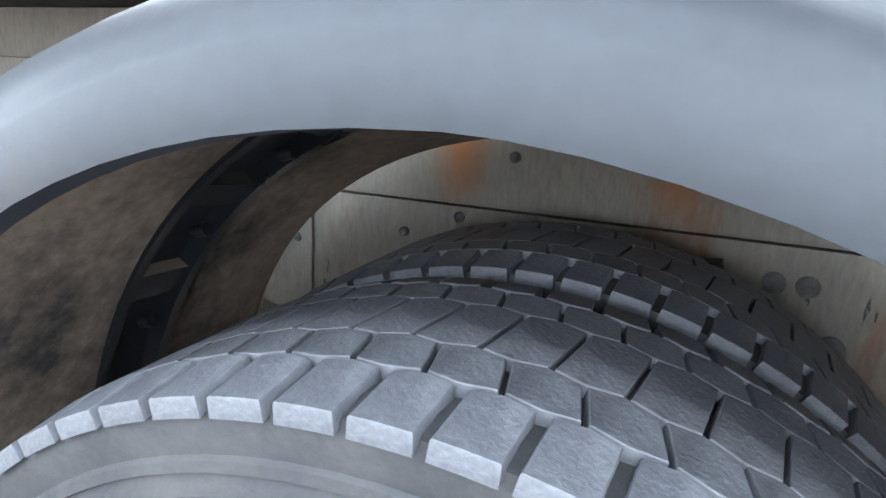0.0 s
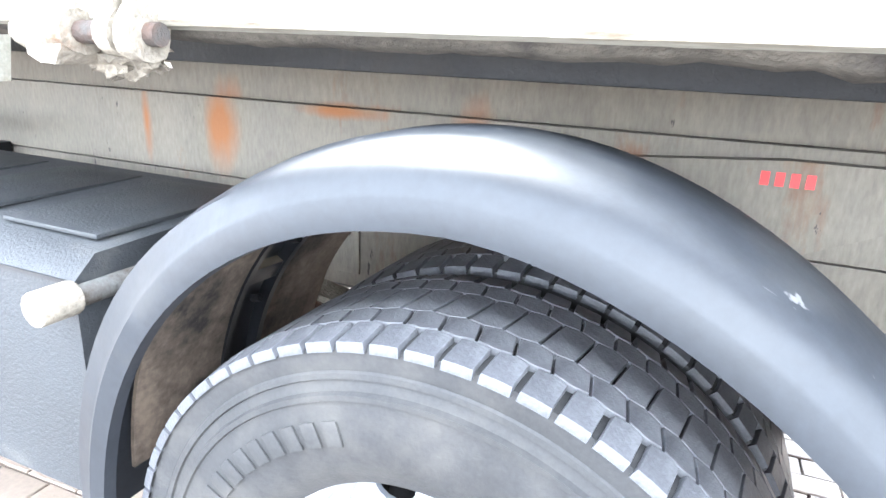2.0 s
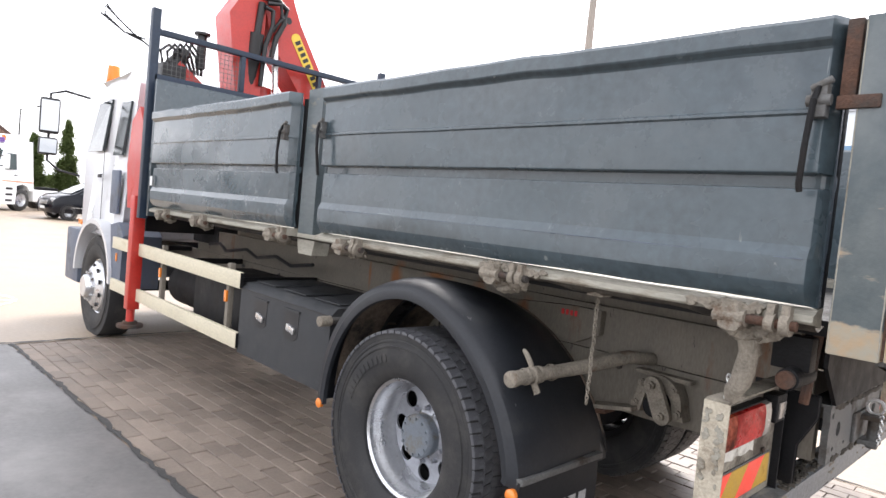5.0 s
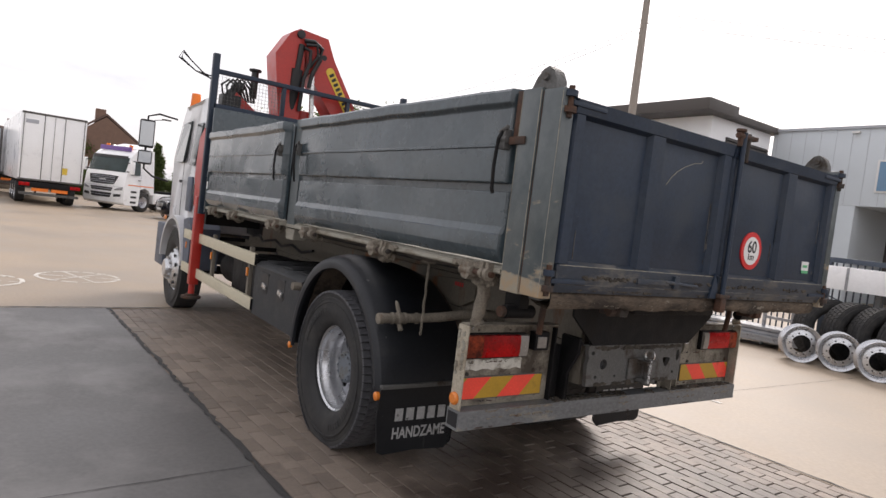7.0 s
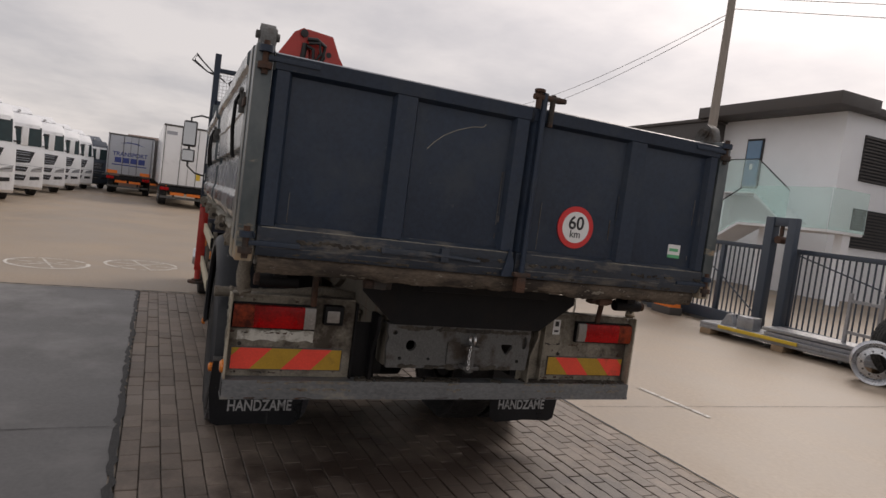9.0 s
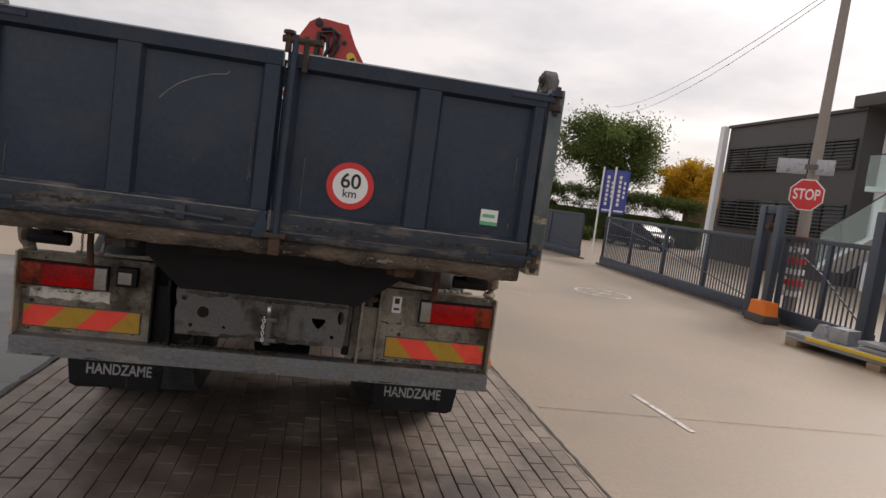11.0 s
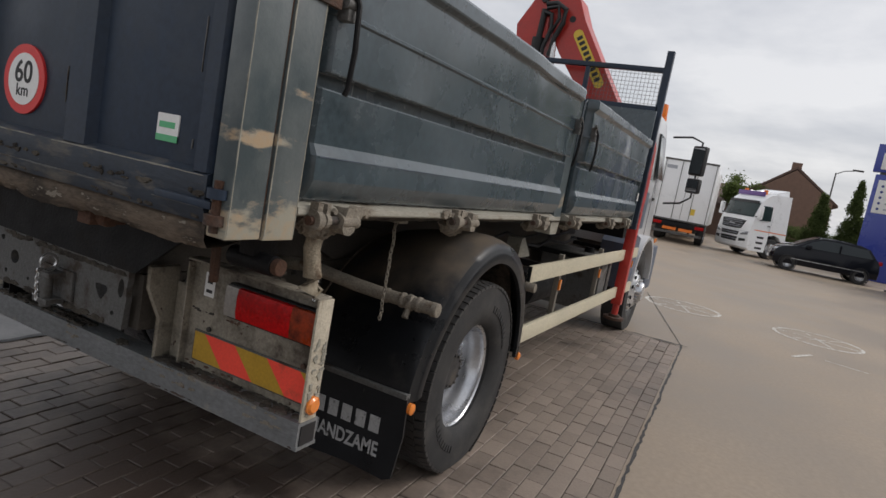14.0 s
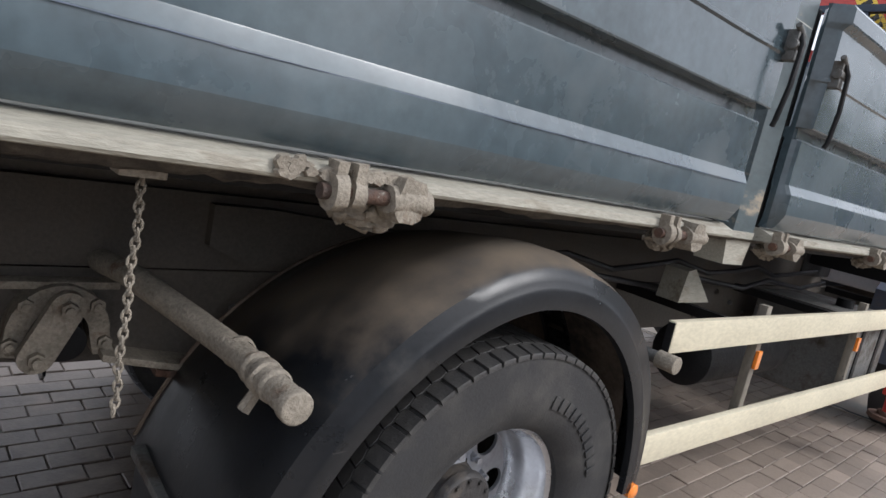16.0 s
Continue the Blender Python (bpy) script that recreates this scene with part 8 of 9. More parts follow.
# utility pole with stop sign and wires
up_ = thing("utility_pole", "weathered concrete utility pole with red and white bands", "pole")
part("shaft", cy((0, 0, 0), (-0.10, 0.12, 8.6), 0.125, 0.075, 12), "pole_wood", up_)
for i in range(6):
    part("band", cy((0, 0, 0.55 + 0.22 * i), (0, 0, 0.66 + 0.22 * i), 0.172, 0.172, 12), "sign_red" if i % 2 else "white_print", up_)
up_.matrix_basis = pose(-6.45, 9.40, 0)
st_ = thing("stop_sign", "red octagonal stop sign fixed to the utility pole", "sign")
octo = [(0.33 * math.cos(math.radians(22.5 + 45 * i)), 0.33 * math.sin(math.radians(22.5 + 45 * i))) for i in range(8)]
part("border", pr(octo, "x", -0.01, 0.0), "white_print", st_)
part("plate", pr([(a * 0.93, b * 0.93) for a, b in octo], "x", 0.001, 0.006), "sign_red", st_)
lettering("word", "STOP", 0.235, Matrix.Translation((0.008, 0, 0)) @ FACE_REAR @ Matrix.Diagonal((0.85, 1.25, 1, 1)), "white_print", st_, 0.001, bold=0.004)
st_.matrix_basis = pose(-6.30, 9.22, 2.58, 0, 0, -52)
sp = thing("street_plate", "pair of blank white direction plates on the utility pole", "sign")
part("plate", bx(-0.01, 0.01, -0.62, -0.08, 0, 0.30), "profile", sp, bevel=0.004)
part("plate", bx(-0.01, 0.01, 0.08, 0.40, 0, 0.30), "profile", sp, bevel=0.004)
part("clamp", bx(-0.03, 0.012, -0.12, 0.12, 0.10, 0.20), "grey_steel", sp)
sp.matrix_basis = pose(-6.32, 9.24, 2.98, 0, 0, -52)
wires = thing("overhead_wires", "thin dark overhead wires from the utility pole", "cable")
for z0, tgt, sag in ((6.85, (-40, 18.5, 9.6), 0.8), (6.75, (-40, 18.5, 9.1), 0.9), (7.2, (12, 40, 9.4), 0.3), (6.95, (12, 40, 8.7), 0.3)):
    a, b = Vector((-6.53, 9.48, z0)), Vector(tgt)
    pts = [a.lerp(b, i / 16) - Vector((0, 0, sag * 4 * (i / 16) * (1 - i / 16))) for i in range(17)]
    part("wire", sweep(bmesh.new(), pts, 0.008, 5), "black", wires)

# ---- buildings ----
wb = thing("white_building", "white rendered two-storey office building with a wide dark roof", "building")
part("wall", bx(-18.6, -12.55, 22.2, 27.19, 0, 7.50), "render_white", wb, bevel=0.01)
part("roof", bx(-19.1, -11.95, 20.9, 23.2, 7.505, 8.00), "fascia", wb, "wide dark roof edge", bevel=0.02)
part("rear_roof", bx(-18.9, -12.2, 23.2, 27.6, 7.505, 7.80), "fascia", wb, bevel=0.02)
dr = part("door", bx(-17.1, -16.2, 22.13, 22.19, 4.35, 6.6), "black", wb, "narrow glazed door", bevel=0.01)
part("pane", bx(-17.02, -16.28, 22.10, 22.14, 4.45, 6.5), "blue_pane", dr)
part("door_stripe", bx(-16.75, -16.60, 22.09, 22.10, 5.2, 5.45), "white_print", dr)
for y0, y1, z0, z1 in ((23.4, 27.0, 4.9, 6.75), (23.4, 27.1, 2.2, 3.8)):
    lw = part("louvre_window", bx(-12.57, -12.51, y0, y1, z0, z1), "black", wb, "window with dark slatted shading", bevel=0.004)
    for i in range(int((z1 - z0) / 0.13)):
        part("slat", bx(-12.52, -12.45, y0, y1, z0 + 0.03 + i * 0.13, z0 + 0.09 + i * 0.13), "fascia", lw)
stair = thing("outside_stair", "outside concrete stair with glass balustrades", "stair")
part("landing", bx(-17.7, -15.2, 20.9, 22.19, 4.0, 4.2), "render_white", stair, bevel=0.01)
fl = bmesh.new()
for i in range(7):
    box(fl, -15.2 + 0.24 * i, -14.96 + 0.24 * i, 20.9, 22.15, 3.82 - 0.17 * i, 4.02 - 0.17 * i)
part("flight", fl, "render_white", stair)
part("lower_landing", bx(-14.1, -10.3, 19.0, 20.88, 2.55, 2.75), "render_white", stair, bevel=0.01)
part("lower_flight", pr([(-14.1, 2.55), (-14.1, 2.75), (-17.3, 0.85), (-17.3, 0.62)], "y", 19.0, 20.3), "render_white", stair)
for x0 in (-10.7, -13.9):
    part("stair_wall", bx(x0, x0 + 0.3, 20.0, 20.4, 0, 2.55), "render_white", stair)
part("stair_wall", bx(-17.4, -17.0, 21.2, 21.6, 0, 4.0), "render_white", stair)
for x0, x1, y0, y1, z0, z1 in ((-17.7, -15.2, 20.87, 20.89, 4.05, 5.45), (-14.1, -10.3, 18.97, 18.99, 2.65, 4.1), (-10.29, -10.27, 19.0, 20.88, 2.65, 4.1)):
    part("glass_panel", bx(x0, x1, y0, y1, z0, z1), "stair_glass", stair)
part("glass_panel", pr([(-15.2, 4.05), (-15.2, 5.45), (-13.5, 4.15), (-13.5, 2.80)], "y", 20.87, 20.885), "stair_glass", stair)
part("glass_panel", pr([(-14.1, 2.65), (-14.1, 4.0), (-17.3, 2.1), (-17.3, 0.75)], "y", 18.96, 18.98), "stair_glass", stair)
part("hand_rail", sweep(bmesh.new(), [(-17.7, 20.88, 5.47), (-15.2, 20.88, 5.47), (-13.5, 20.88, 4.17)], 0.025, 8), "black", stair)
part("hand_rail", sweep(bmesh.new(), [(-17.3, 18.97, 2.12), (-14.1, 18.97, 4.02)], 0.025, 8), "black", stair)
for o in stair.children:
    if o.name.startswith("glass_panel"):
        o.visible_shadow = False

db = thing("brown_office_building", "long dark-brown clad office building with slatted window bands", "building")
part("wall", bx(-28.0, -18.62, 21.2, 32.0, 0, 7.4), "cladding", db, bevel=0.02)
part("parapet", bx(-28.1, -18.5, 21.1, 32.1, 7.4, 7.55), "fascia", db, bevel=0.01)
part("end_fin", bx(-28.5, -28.1, 20.9, 21.2, 0, 7.5), "render_white", db, "white vertical end fin")
for z0, z1 in ((4.95, 6.25), (1.95, 3.45)):
    wn = part("window_band", bx(-27.6, -18.8, 21.12, 21.21, z0, z1), "glass", db, "long dark window band", bevel=0.004)
    for i in range(9):
        part("slat", bx(-27.6, -18.8, 21.0, 21.06, z0 + 0.06 + i * (z1 - z0) / 9, z0 + 0.11 + i * (z1 - z0) / 9), "fascia", wn)
    for i in range(6):
        part("mullion", bx(-27.6 + 1.5 * i, -27.5 + 1.5 * i, 21.06, 21.12, z0, z1), "black", wn)
wb2 = thing("pale_blue_building", "pale blue-grey clad hall with a dark doorway", "building")
part("wall", bx(-12.4, 30.0, 27.2, 40.0, 4.25, 7.7), "pale_cladding", wb2, bevel=0.02)
part("wall_lower", bx(-12.4, -8.4, 27.2, 40.0, 0, 4.245), "pale_cladding", wb2)
part("recess", bx(-8.4, 30.0, 31.0, 31.3, 0, 4.245), "cladding", wb2, "dark recessed doorway")
part("column", bx(-6.6, -6.2, 27.3, 27.7, 0, 4.245), "pale_cladding", wb2, bevel=0.01)
wn2 = part("window", bx(-7.75, 3.0, 27.13, 27.195, 4.85, 6.25), "white_print", wb2, "long window with a white frame", bevel=0.01)
for i in range(6):
    part("pane", bx(-7.65 + 1.78 * i, -5.95 + 1.78 * i, 27.10, 27.13, 4.93, 6.17), "blue_pane", wn2)
part("wall_lamp", bx(-8.9, -8.6, 27.02, 27.19, 7.42, 7.50), "white_print", wb2)
part("roof_edge", bx(-12.5, 30.1, 27.1, 27.19, 7.62, 7.74), "trailer_grey", wb2)
for i in range(52):
    x = -12.2 + 0.66 * i
    part("cladding_seam", bx(x, x + 0.012, 27.190, 27.197, 4.3, 7.6), "trailer_grey", wb2)


def house(name, label, x, y, w, d, eave, apex, rz):
    h = thing(name, label, "house")
    part("wall", bx(-d / 2, d / 2, -w / 2, w / 2, 0, eave), "brick_wall", h)
    part("gable", pr([(-w / 2, eave), (w / 2, eave), (0, apex - 0.1)], "x", -d / 2, d / 2), "brick_wall", h)
    part("roof", pr([(-w / 2 - 0.4, eave - 0.25), (0, apex), (w / 2 + 0.4, eave - 0.25), (w / 2 + 0.4, eave - 0.05), (0, apex + 0.22), (-w / 2 - 0.4, eave - 0.05)], "x", -d / 2 + 0.2, d / 2 - 0.05), "roof", h)
    part("chimney", bx(0, 0.7, -0.4, 0.4, apex - 0.8, apex + 0.9), "brick_wall", h)
    part("window", bx(d / 2, d / 2 + 0.03, -w / 4 - 0.5, -w / 4 + 0.5, 1.0, 2.2), "glass", h)
    h.matrix_basis = pose(x, y, 0, 0, 0, rz)
    return h


house("brick_house", "brown brick house with a steep tiled roof", -62, 3.8, 6.2, 10, 4.3, 6.7, 0)
house("brick_house", "low brick house with a tiled roof", -64, -3, 12, 8, 2.9, 4.7, 80)
house("brick_house", "dark roofed house behind the hedge", -45, 36, 9, 9, 3.6, 6.2, 30)

# lamp post, flags and white pole
lp = thing("street_lamp", "slender grey street lamp", "lamp")
part("pole", cy((0, 0, 0), (0, 0, 6.4), 0.08, 0.05, 10), "grey_steel", lp)
part("arm", sweep(bmesh.new(), [(0, 0, 6.3), (0, 0.5, 6.6), (0, 1.3, 6.75)], 0.035, 8), "grey_steel", lp)
part("lamp_head", bx(-0.12, 0.12, 1.0, 1.7, 6.70, 6.82), "grey_steel", lp, bevel=0.03)
lp.matrix_basis = pose(-52, 6.2, 0)
for x, y in ((-16.3, 9.22), (-15.75, 9.42)):
    fg = thing("flag_pole", "white pole with a blue company banner", "flag", "flags at the entrance")
    part("pole", cy((0, 0, 0), (0, 0, 3.35), 0.035, seg=10), "white_print", fg)
    b = bmesh.new()
    pts = [(0.04 + 0.45 * i / 8, 0.03 * math.sin(i * 0.9)) for i in range(9)]
    prism(b, pts + [(px, py + 0.006) for px, py in reversed(pts)], "z", 1.75, 3.25)
    bn = part("banner", b, "blue_sign", fg)
    for i in range(7):
        part("text_bar", bx(0.15, 0.24, -0.052, -0.042, 2.02 + 0.155 * i, 2.13 + 0.155 * i), "white_print", bn)
    for i in range(4):
        part("text_bar", bx(0.32, 0.39, -0.052, -0.042, 2.30 + 0.155 * i, 2.40 + 0.155 * i), "white_print", bn)
    part("arrow_bar", bx(0.10, 0.42, -0.052, -0.042, 1.82, 1.88), "white_print", bn)
    fg.matrix_basis = pose(x, y, 0, 0, 0, 70)

# ---- rims, tyres and profiles by the fence ----


def loose_rim():
    r = thing("truck_wheel", "scuffed silver truck rim standing on the ground", "rim", "loose rims by the fence")
    prof = [(0.29, -0.15), (0.295, -0.145), (0.26, -0.12), (0.235, -0.05), (0.235, 0.06), (0.26, 0.12), (0.295, 0.145), (0.29, 0.15), (0.25, 0.125), (0.225, 0.06), (0.225, -0.05), (0.25, -0.125)]
    part("barrel", lathe(bmesh.new(), prof, (0, 0, 0), seg=40), "rim", r)
    ds = part("disc", lathe(bmesh.new(), [(0.14, -0.09), (0.22, -0.075), (0.235, -0.05), (0.235, -0.04), (0.21, -0.06), (0.14, -0.075)], (0, 0, 0), seg=40), "rim", r)
    for k in range(10):
        a = 2 * math.pi * k / 10
        # bolt holes are black discs, their inner shade given as colour
        part("bolt_hole", cy((0.168 * math.cos(a), -0.0905, 0.168 * math.sin(a)), (0.168 * math.cos(a), -0.080, 0.168 * math.sin(a)), 0.013, seg=10), "black", ds)
    return r


lr = loose_rim()
lr.matrix_basis = pose(-0.98, 7.62, 0.293, 0, 0, 38)
copy_thing(lr, pose(-0.42, 7.66, 0.293, 0, 30, 30))
copy_thing(lr, pose(0.16, 7.58, 0.293, 0, 10, 32))
copy_thing(lr, pose(0.75, 7.62, 0.293, 0, 50, 30))


def loose_tyre():
    t = thing("spare_truck_wheel", "black truck tyre standing in a row by the fence", "tyre", "row of loose tyres")
    part("carcass", lathe(bmesh.new(), tyre_profile(0.30, 0.505), (0, 0, 0), seg=48), "rubber", t)
    tb_ = bmesh.new()
    for k in range(48):
        a = 2 * math.pi * k / 48
        for y0, y1, ph in ((-0.13, -0.07, 0.0), (-0.06, 0.0, 0.5), (0.01, 0.06, 0.2), (0.07, 0.13, 0.7)):
            m = Matrix.Rotation(-(a + ph * 2 * math.pi / 48), 4, "Y") @ Matrix.Translation((0, 0, 0.512))
            box(tb_, -0.027, 0.027, y0, y1, -0.012, 0.006, m=m)
    part("tread", tb_, "rubber", t, kind="stuff", smooth=0)
    return t


lt = loose_tyre()
lt.matrix_basis = pose(-0.95, 8.35, 0.52, 0, 0, 62)
for i in range(1, 9):
    copy_thing(lt, pose(-0.95 + 0.42 * i, 8.36 + 0.02 * math.sin(i), 0.52, 0, 17 * i, 62 + 3 * math.sin(i * 2)))
wc = thing("white_crate", "long white crate standing behind the tyres", "crate")
part("crate_body", bx(-1.75, 2.6, 8.95 - 0.22, 8.95 + 0.05, 1.20, 1.60), "white", wc, bevel=0.01)
for x in (-1.6, -0.4, 0.8, 2.4):
    part("crate_leg", bx(x - 0.04, x + 0.04, 8.78, 8.86, 0, 1.20), "grey_steel", wc)
for i in range(6):
    part("crate_rib", bx(-1.70 + 0.8 * i, -1.66 + 0.8 * i, 8.715, 8.73, 1.21, 1.59), "profile", wc)
fr_ = thing("steel_stand", "bright steel stand beside the tyres", "stand")
for dx in (0, 0.5):
    part("leg", bx(dx - 0.025, dx + 0.025, -0.025, 0.025, 0, 1.15), "profile", fr_)
part("bar", bx(0, 0.5, -0.02, 0.02, 1.0, 1.05), "profile", fr_)
part("bar", bx(0, 0.5, -0.02, 0.02, 0.5, 0.55), "profile", fr_)
fr_.matrix_basis = pose(-2.05, 8.5, 0)

pal = thing("profile_stack", "stack of aluminium profiles on wooden bearers", "stack")
for x in (0.15, 1.45, 2.75):
    part("bearer", bx(x - 0.10, x + 0.10, -0.42, 0.42, 0, 0.10), "wood", pal, bevel=0.006)
for lay, (z, x0, x1, ys) in enumerate(((0.10, 0.0, 3.1, (-0.38, -0.19, 0.0, 0.19)), (0.16, 0.0, 3.0, (-0.38, -0.19, 0.0, 0.19)), (0.22, 1.15, 3.05, (-0.28, -0.09, 0.10)), (0.29, 1.1, 2.9, (-0.26, -0.07, 0.12)))):
    for y in ys:
        part("profile", bx(x0 + 0.03 * math.sin(9 * y), x1 + 0.03 * math.sin(7 * y), y, y + 0.175, z, z + 0.055), "profile", pal, bevel=0.005)
part("yellow_bar", bx(0.38, 1.75, -0.43, -0.385, 0.155, 0.215), "yellow", pal, bevel=0.008)
part("bracket_box", bx(0.62, 0.92, -0.25, 0.05, 0.216, 0.44), "profile", pal, bevel=0.015)
part("bracket", pr([(0.30, 0.216), (0.56, 0.216), (0.46, 0.42), (0.40, 0.42)], "y", -0.2, -0.02), "profile", pal, bevel=0.01)
pal.matrix_basis = pose(-4.25, 7.95, 0, 0, 0, 14)


# ---- road marks ----
def ring_mark(x, y, r):
    bm = bmesh.new()
    rnd = random.Random(int(x * 100))
    n = 64
    for k in range(n):
        if rnd.random() < 0.10:
            continue
        a0, a1 = 2 * math.pi * k / n, 2 * math.pi * (k + 1) / n
        w = rnd.uniform(0.02, 0.035)
        q = [(r - w, a0), (r + w, a0), (r + w, a1), (r - w, a1)]
        bm.faces.new([bm.verts.new((x + p * math.cos(a), y + p * math.sin(a), 0.005)) for p, a in q])
    for j in range(3):
        a = math.pi * j / 3 + 0.3
        c, s_ = math.cos(a), math.sin(a)
        for t in range(-7, 7):
            if rnd.random() < 0.15:
                continue
            u0, u1 = r * t / 7, r * (t + 0.95) / 7
            w = rnd.uniform(0.012, 0.022)
            bm.faces.new([bm.verts.new((x + u * c - v * s_, y + u * s_ + v * c, 0.005)) for u, v in ((u0, -w), (u1, -w), (u1, w), (u0, w))])
    tagged(part("yard_marking", bm, "road_paint", smooth=0), "worn white painted ring with spokes on the yard", "marking", kind="structure")


for x, y, r in ((-7.40, -2.00, 0.56), (-6.80, -3.30, 0.56), (-8.35, 1.48, 0.60), (-8.35, 3.53, 0.62), (-7.80, 6.02, 0.58)):
    ring_mark(x, y, r)


def stroke(x0, y0, x1, y1, w):
    bm = bmesh.new()
    d_ = Vector((x1 - x0, y1 - y0)).normalized()
    n_ = Vector((-d_.y, d_.x)) * w / 2
    bm.faces.new([bm.verts.new((p[0], p[1], 0.006)) for p in ((x0 + n_.x, y0 + n_.y), (x1 + n_.x, y1 + n_.y), (x1 - n_.x, y1 - n_.y), (x0 - n_.x, y0 - n_.y))])
    tagged(part("yard_marking", bm, "road_paint", smooth=0), "white painted stroke on the concrete", "marking", kind="structure")


stroke(0.25, 3.345, -0.65, 3.255, 0.055)
stroke(-6.25, 3.10, -6.75, 3.35, 0.05)
stroke(-6.60, 3.50, -6.45, 4.00, 0.03)


# ---- trees and hedges ----
def leaf_mesh(centres, size, n_each, spread, seed, flat=0.6):
    rng = np.random.default_rng(seed)
    c = np.repeat(np.array(centres, float), n_each, 0)
    k = len(c)
    off = rng.normal(size=(k, 3)) * (np.repeat(np.array(spread), n_each, 0) if np.ndim(spread) == 2 else np.array(spread))
    p = c + off
    a, b = rng.normal(size=(k, 3)), rng.normal(size=(k, 3))
    a /= np.linalg.norm(a, axis=1, keepdims=True)
    b = b - (a * b).sum(1, keepdims=True) * a
    b /= np.linalg.norm(b, axis=1, keepdims=True)
    s_ = size * rng.uniform(0.6, 1.3, (k, 1))
    v = np.stack([p - a * s_, p + b * s_ * flat, p + a * s_, p - b * s_ * flat], 1).reshape(-1, 3)
    me = bpy.data.meshes.new("leaves")
    me.from_pydata(v.tolist(), [], np.arange(4 * k).reshape(-1, 4).tolist())
    return me


def tree(x, y, h, r, seed, leafm="leaf", clumps=40, n_each=420, size=0.10, base=0.3, label="leafy green tree with gaps in its crown"):
    rnd = random.Random(seed)
    t = thing("tree", label, "tree")
    tr_ = bmesh.new()
    sweep(tr_, [(x, y, 0), (x + 0.05, y, h * 0.2), (x + 0.1, y + 0.1, h * 0.4)], 0.028 * h, 10)
    cyl(tr_, (x + 0.1, y + 0.1, h * 0.38), (x + 0.1, y + 0.15, h * 0.8), 0.024 * h, 0.008 * h, 8)
    centres = []
    for i in range(12):
        a, e = rnd.uniform(0, 6.28), rnd.uniform(0.25, 1.1)
        start = Vector((x + 0.1, y + 0.1, h * rnd.uniform(base, 0.6)))
        end = start + Vector((math.cos(a) * math.cos(e), math.sin(a) * math.cos(e), math.sin(e) * 0.9)) * r * rnd.uniform(0.6, 1.0)
        mid = start.lerp(end, 0.5) + Vector((rnd.uniform(-0.2, 0.2), rnd.uniform(-0.2, 0.2), 0.15 * r * 0.3))
        cyl(tr_, start, mid, 0.010 * h, 0.006 * h, 6)
        cyl(tr_, mid, end, 0.006 * h, 0.002 * h, 6)
        centres.append(end)
    part("trunk", tr_, "bark", t)
    lobes = [(e, r * rnd.uniform(0.17, 0.27)) for e in centres]
    while len(lobes) < clumps:
        u = Vector((rnd.gauss(0, 1), rnd.gauss(0, 1), rnd.gauss(0, 1))).normalized() * rnd.uniform(0.25, 0.88)
        q = Vector((x + u.x * r, y + u.y * r, h * (0.5 + base / 2) + u.z * h * (0.5 - base / 2)))
        if noise.noise(q * 0.5 + Vector((seed, 0, 0))) > -0.12:
            lobes.append((q, r * rnd.uniform(0.13, 0.25)))
    me = leaf_mesh([c for c, _ in lobes], size, n_each, [(q * 0.62, q * 0.62, q * 0.46) for _, q in lobes], seed)
    me.materials.append(M[leafm])
    cw = new("crown", me)
    cw.parent = t
    return t


def conifer(x, y, h, r, seed, label):
    """A clipped cone of dense foliage round a straight stem, in whorls that narrow upwards."""
    rnd = random.Random(seed)
    t = thing("tree", label, "tree")
    part("trunk", cy((x, y, 0), (x, y, h * 0.9), 0.09, 0.02, 8), "bark", t)
    lobes = []
    for i in range(150):
        f = rnd.random() ** 1.4
        a, w = rnd.uniform(0, 2 * math.pi), r * (1 - f) ** 0.75 * rnd.uniform(0.4, 0.9)
        lobes.append(((x + w * math.cos(a), y + w * math.sin(a), 0.25 + f * (h - 0.35)), r * (0.22 - 0.10 * f)))
    me = leaf_mesh([c for c, _ in lobes], 0.06, 150, [(q * 0.6, q * 0.6, q * 0.9) for _, q in lobes], seed)
    me.materials.append(M["hedge"])
    cw = new("crown", me)
    cw.parent = t
    return t


tree(-46, 11.0, 8.0, 2.0, 11, clumps=44, base=0.08)
tree(-42, 13.2, 8.9, 2.9, 12, clumps=84, base=0.10, n_each=330, label="broad green tree behind the hedge")
tree(-42, 20.3, 9.9, 4.5, 13, clumps=84, base=0.36, n_each=430, label="broad open-crowned tree behind the hedge")
tree(-39, 13.8, 4.9, 1.5, 14, clumps=34, base=0.15, label="bushy light green tree beside the hedge")
tree(-42, 27.4, 8.0, 2.6, 15, "leaf_yellow", clumps=44, label="tree with yellow autumn leaves")
tree(-58, 0.6, 6.2, 2.4, 18, clumps=36)
tree(-50, 33, 8, 3.4, 22, clumps=40)
conifer(-42, 5.25, 4.1, 1.10, 16, "dark conical evergreen tree")
conifer(-42, 7.0, 5.2, 0.95, 17, "dark columnar evergreen tree")


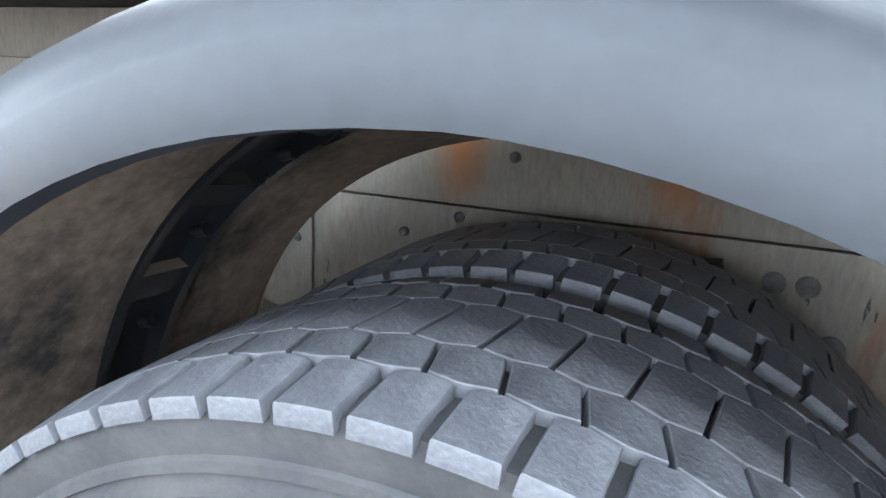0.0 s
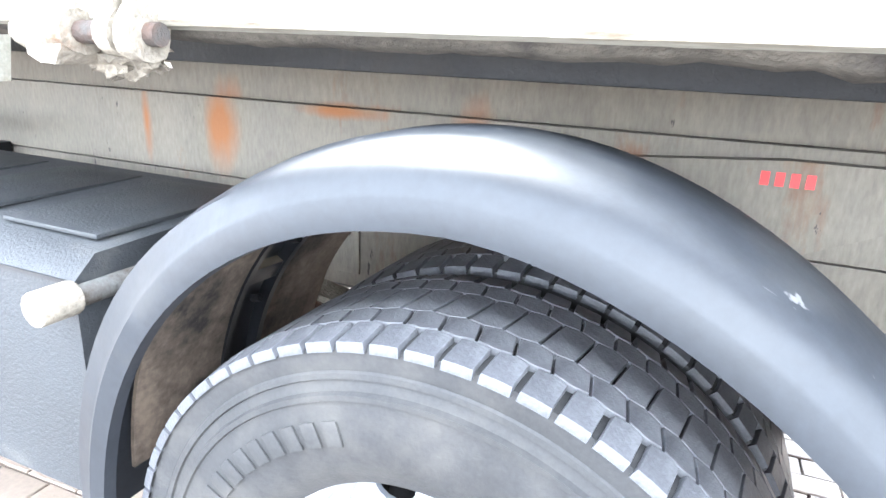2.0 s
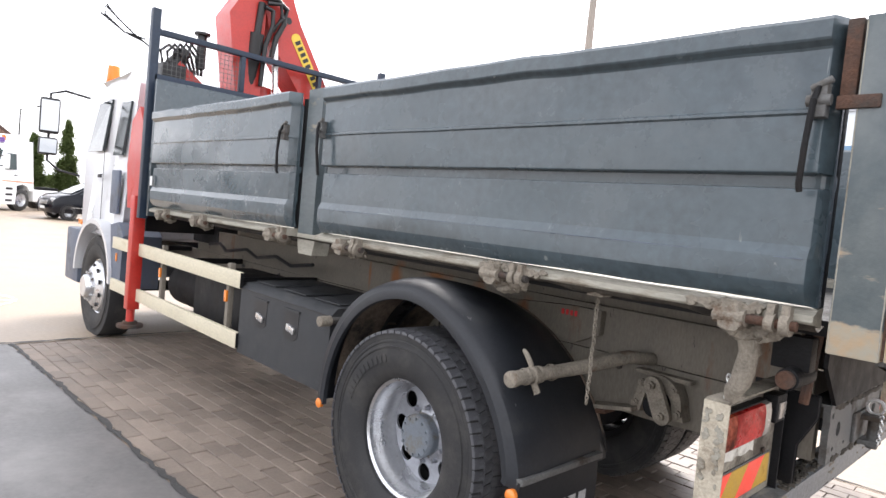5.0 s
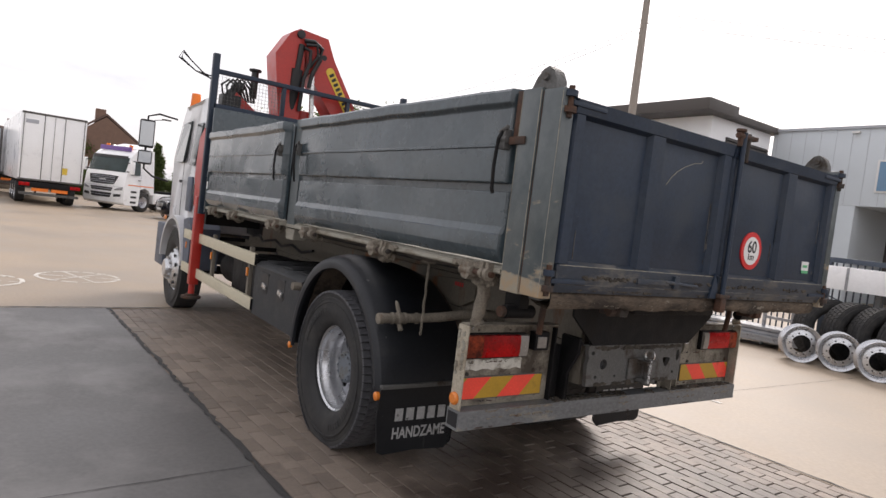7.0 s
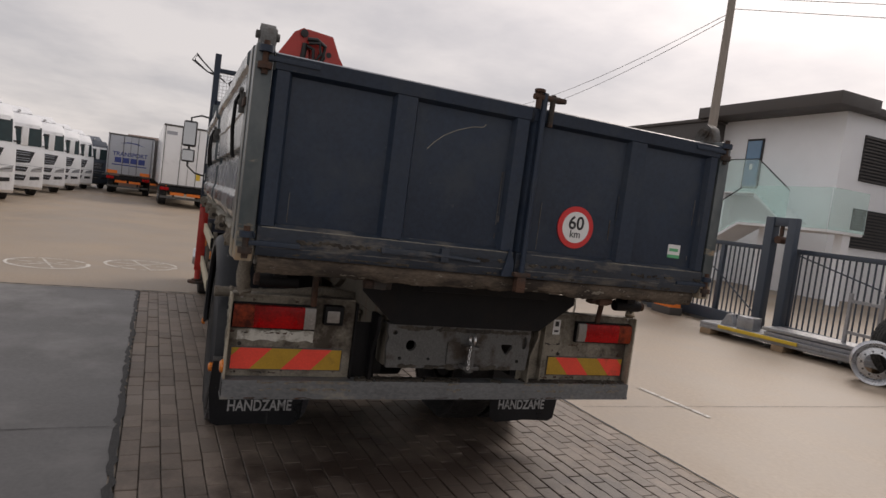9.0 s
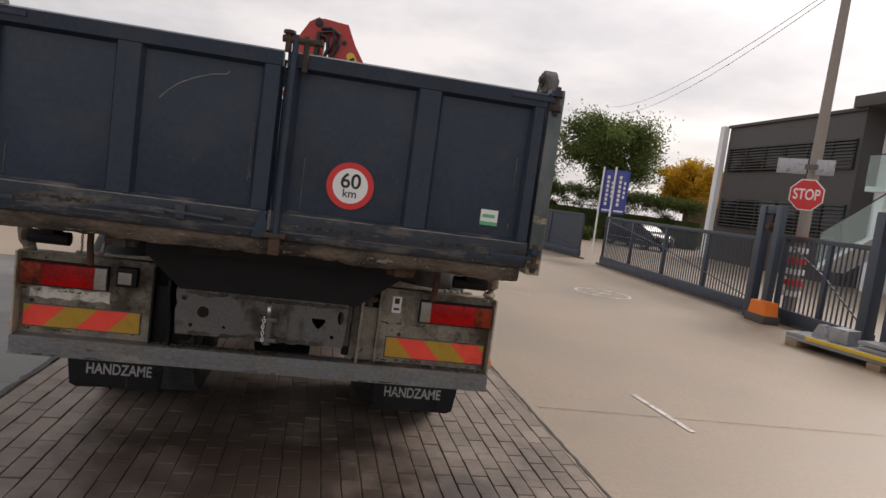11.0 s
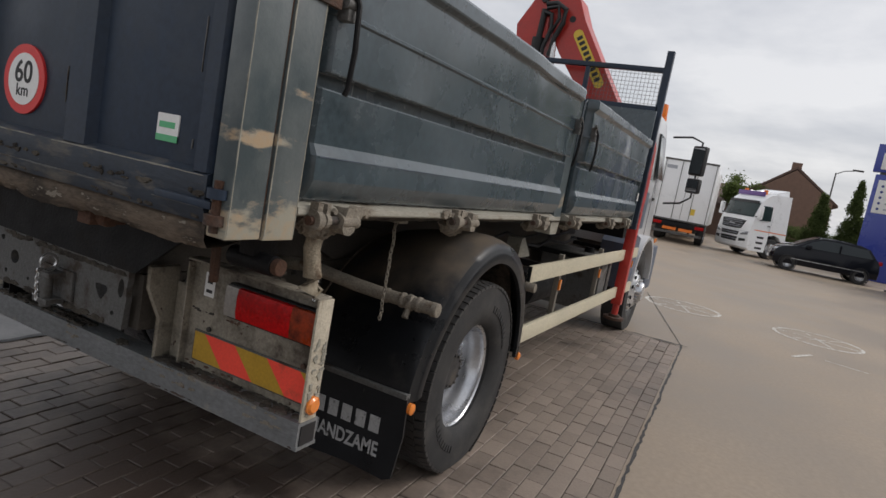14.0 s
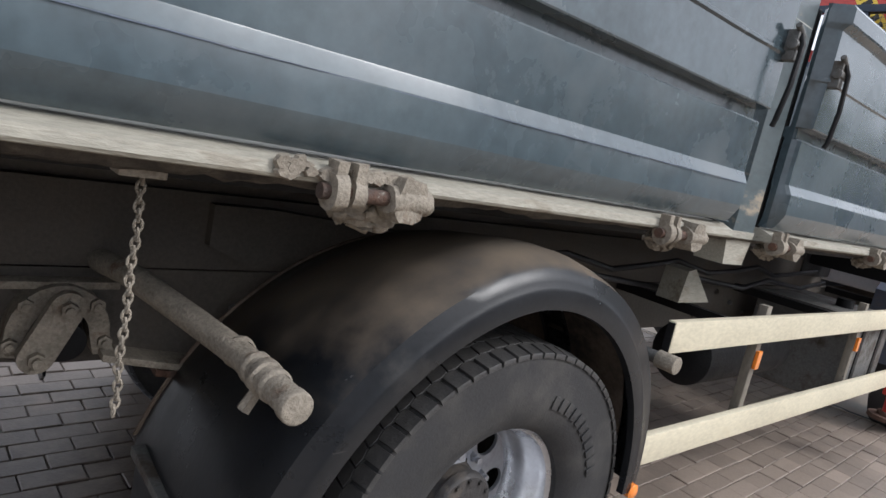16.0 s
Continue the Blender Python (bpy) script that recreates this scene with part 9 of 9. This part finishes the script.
def hedge(name, pts, h, w, seed, label, n_each=60):
    rnd = random.Random(seed)
    centres = []
    for (ax, ay), (bx_, by) in zip(pts, pts[1:]):
        length = math.hypot(bx_ - ax, by - ay)
        n = int(length * 30)
        for _ in range(n):
            t = rnd.random()
            u = rnd.uniform(-w / 2, w / 2)
            dx, dy = (bx_ - ax) / length, (by - ay) / length
            x, y = ax + (bx_ - ax) * t - dy * u, ay + (by - ay) * t + dx * u
            z = rnd.uniform(0.1, h) if rnd.random() < 0.5 else h * rnd.uniform(0.85, 1.04)
            centres.append((x, y, z + 0.15 * noise.noise(Vector((x, y, 0)))))
    t = thing(name, label, "hedge", kind="stuff")
    me = leaf_mesh(centres, 0.055, n_each * 2, (0.20, 0.20, 0.15), seed)
    me.materials.append(M["hedge"])
    ob = new("foliage", me)
    ob.parent = t
    core = bmesh.new()
    for (ax, ay), (bx_, by) in zip(pts, pts[1:]):
        length = math.hypot(bx_ - ax, by - ay)
        box(core, 0, length, -w * 0.10, w * 0.10, 0, h * 0.6, m=pose(ax, ay, 0, 0, 0, math.degrees(math.atan2(by - ay, bx_ - ax))))
    part("inner_growth", core, "hedge", t)


hedge("clipped_hedge", [(-34.0, 8.7), (-36.5, 14.5), (-36.5, 19.5), (-37.5, 26.0)], 3.3, 1.5, 31, "tall dark green clipped hedge behind the gate")
hedge("low_hedge", [(-33.6, 14.3), (-31.6, 15.4)], 0.55, 0.9, 33, "low clipped hedge beside the drive", 40)
hedge("far_shrubs", [(-52, 0.0), (-47, 8.0)], 1.6, 1.5, 34, "distant dark green shrubs", 40)


# ---- paving bricks ----
def lay_bricks():
    """220 x 110 bricks in running bond, long side along the strip; the stretch behind the tailgate as single pieces."""
    def brick_mesh(lx, ly):
        bm = bmesh.new()
        hx, hy, c = lx / 2 - 0.0028, ly / 2 - 0.0028, 0.0035
        a = [bm.verts.new((sx * hx, sy * hy, -0.06)) for sx, sy in ((-1, -1), (1, -1), (1, 1), (-1, 1))]
        b = [bm.verts.new((sx * hx, sy * hy, -c)) for sx, sy in ((-1, -1), (1, -1), (1, 1), (-1, 1))]
        t = [bm.verts.new((sx * (hx - c), sy * (hy - c), 0)) for sx, sy in ((-1, -1), (1, -1), (1, 1), (-1, 1))]
        for u, v in ((a, b), (b, t)):
            for i in range(4):
                bm.faces.new((u[i], u[(i + 1) % 4], v[(i + 1) % 4], v[i]))
        bm.faces.new(t)
        me = finish(bm, 0, 0)
        me.materials.append(M["brick"])
        return me

    pave = new("pavement")
    tagged(pave, "grey-brown brick paving laid in running bond, oil-stained", "pavement", kind="structure")
    full, half = brick_mesh(0.22, 0.112), brick_mesh(0.11, 0.112)
    rnd = random.Random(77)
    verts, faces = [], []
    rows_n = int((SY1 - SY0) / 0.112)
    for j in range(rows_n):
        y = SY0 + (j + 0.5) * 0.112 + 0.005
        x = SX0 + (0.11 if j % 2 else 0.0)
        cells = [(SX0 + 0.055, half)] if j % 2 else []
        while x + 0.22 < SX1:
            cells.append((x + 0.11, full))
            x += 0.22
        for cx, me in cells:
            px = cx + rnd.uniform(-0.002, 0.002)
            py = y + rnd.uniform(-0.0015, 0.0015)
            dz = rnd.uniform(-0.004, 0.002) + 0.006 * noise.noise(Vector((px * 0.8, py * 0.8, 3)))
            m = STRIP @ pose(px, py, dz, rnd.uniform(-0.7, 0.7), rnd.uniform(-0.5, 0.5), rnd.uniform(-0.6, 0.6))
            if 2.05 < cx < 3.98 and me is full:
                ob = new("brick", me)
                ob.parent = pave
                ob.matrix_local = m
            else:
                k = len(verts)
                verts.extend((m @ v.co)[:] for v in me.vertices)
                faces.extend([k + i for i in p.vertices] for p in me.polygons)
    rest = bpy.data.meshes.new("paving_rest")
    rest.from_pydata(verts, [], faces)
    rest.materials.append(M["brick_rest"])
    ob = new("paving", rest)
    ob.parent = pave
    tagged(ob, "", "", "", "stuff")


lay_bricks()
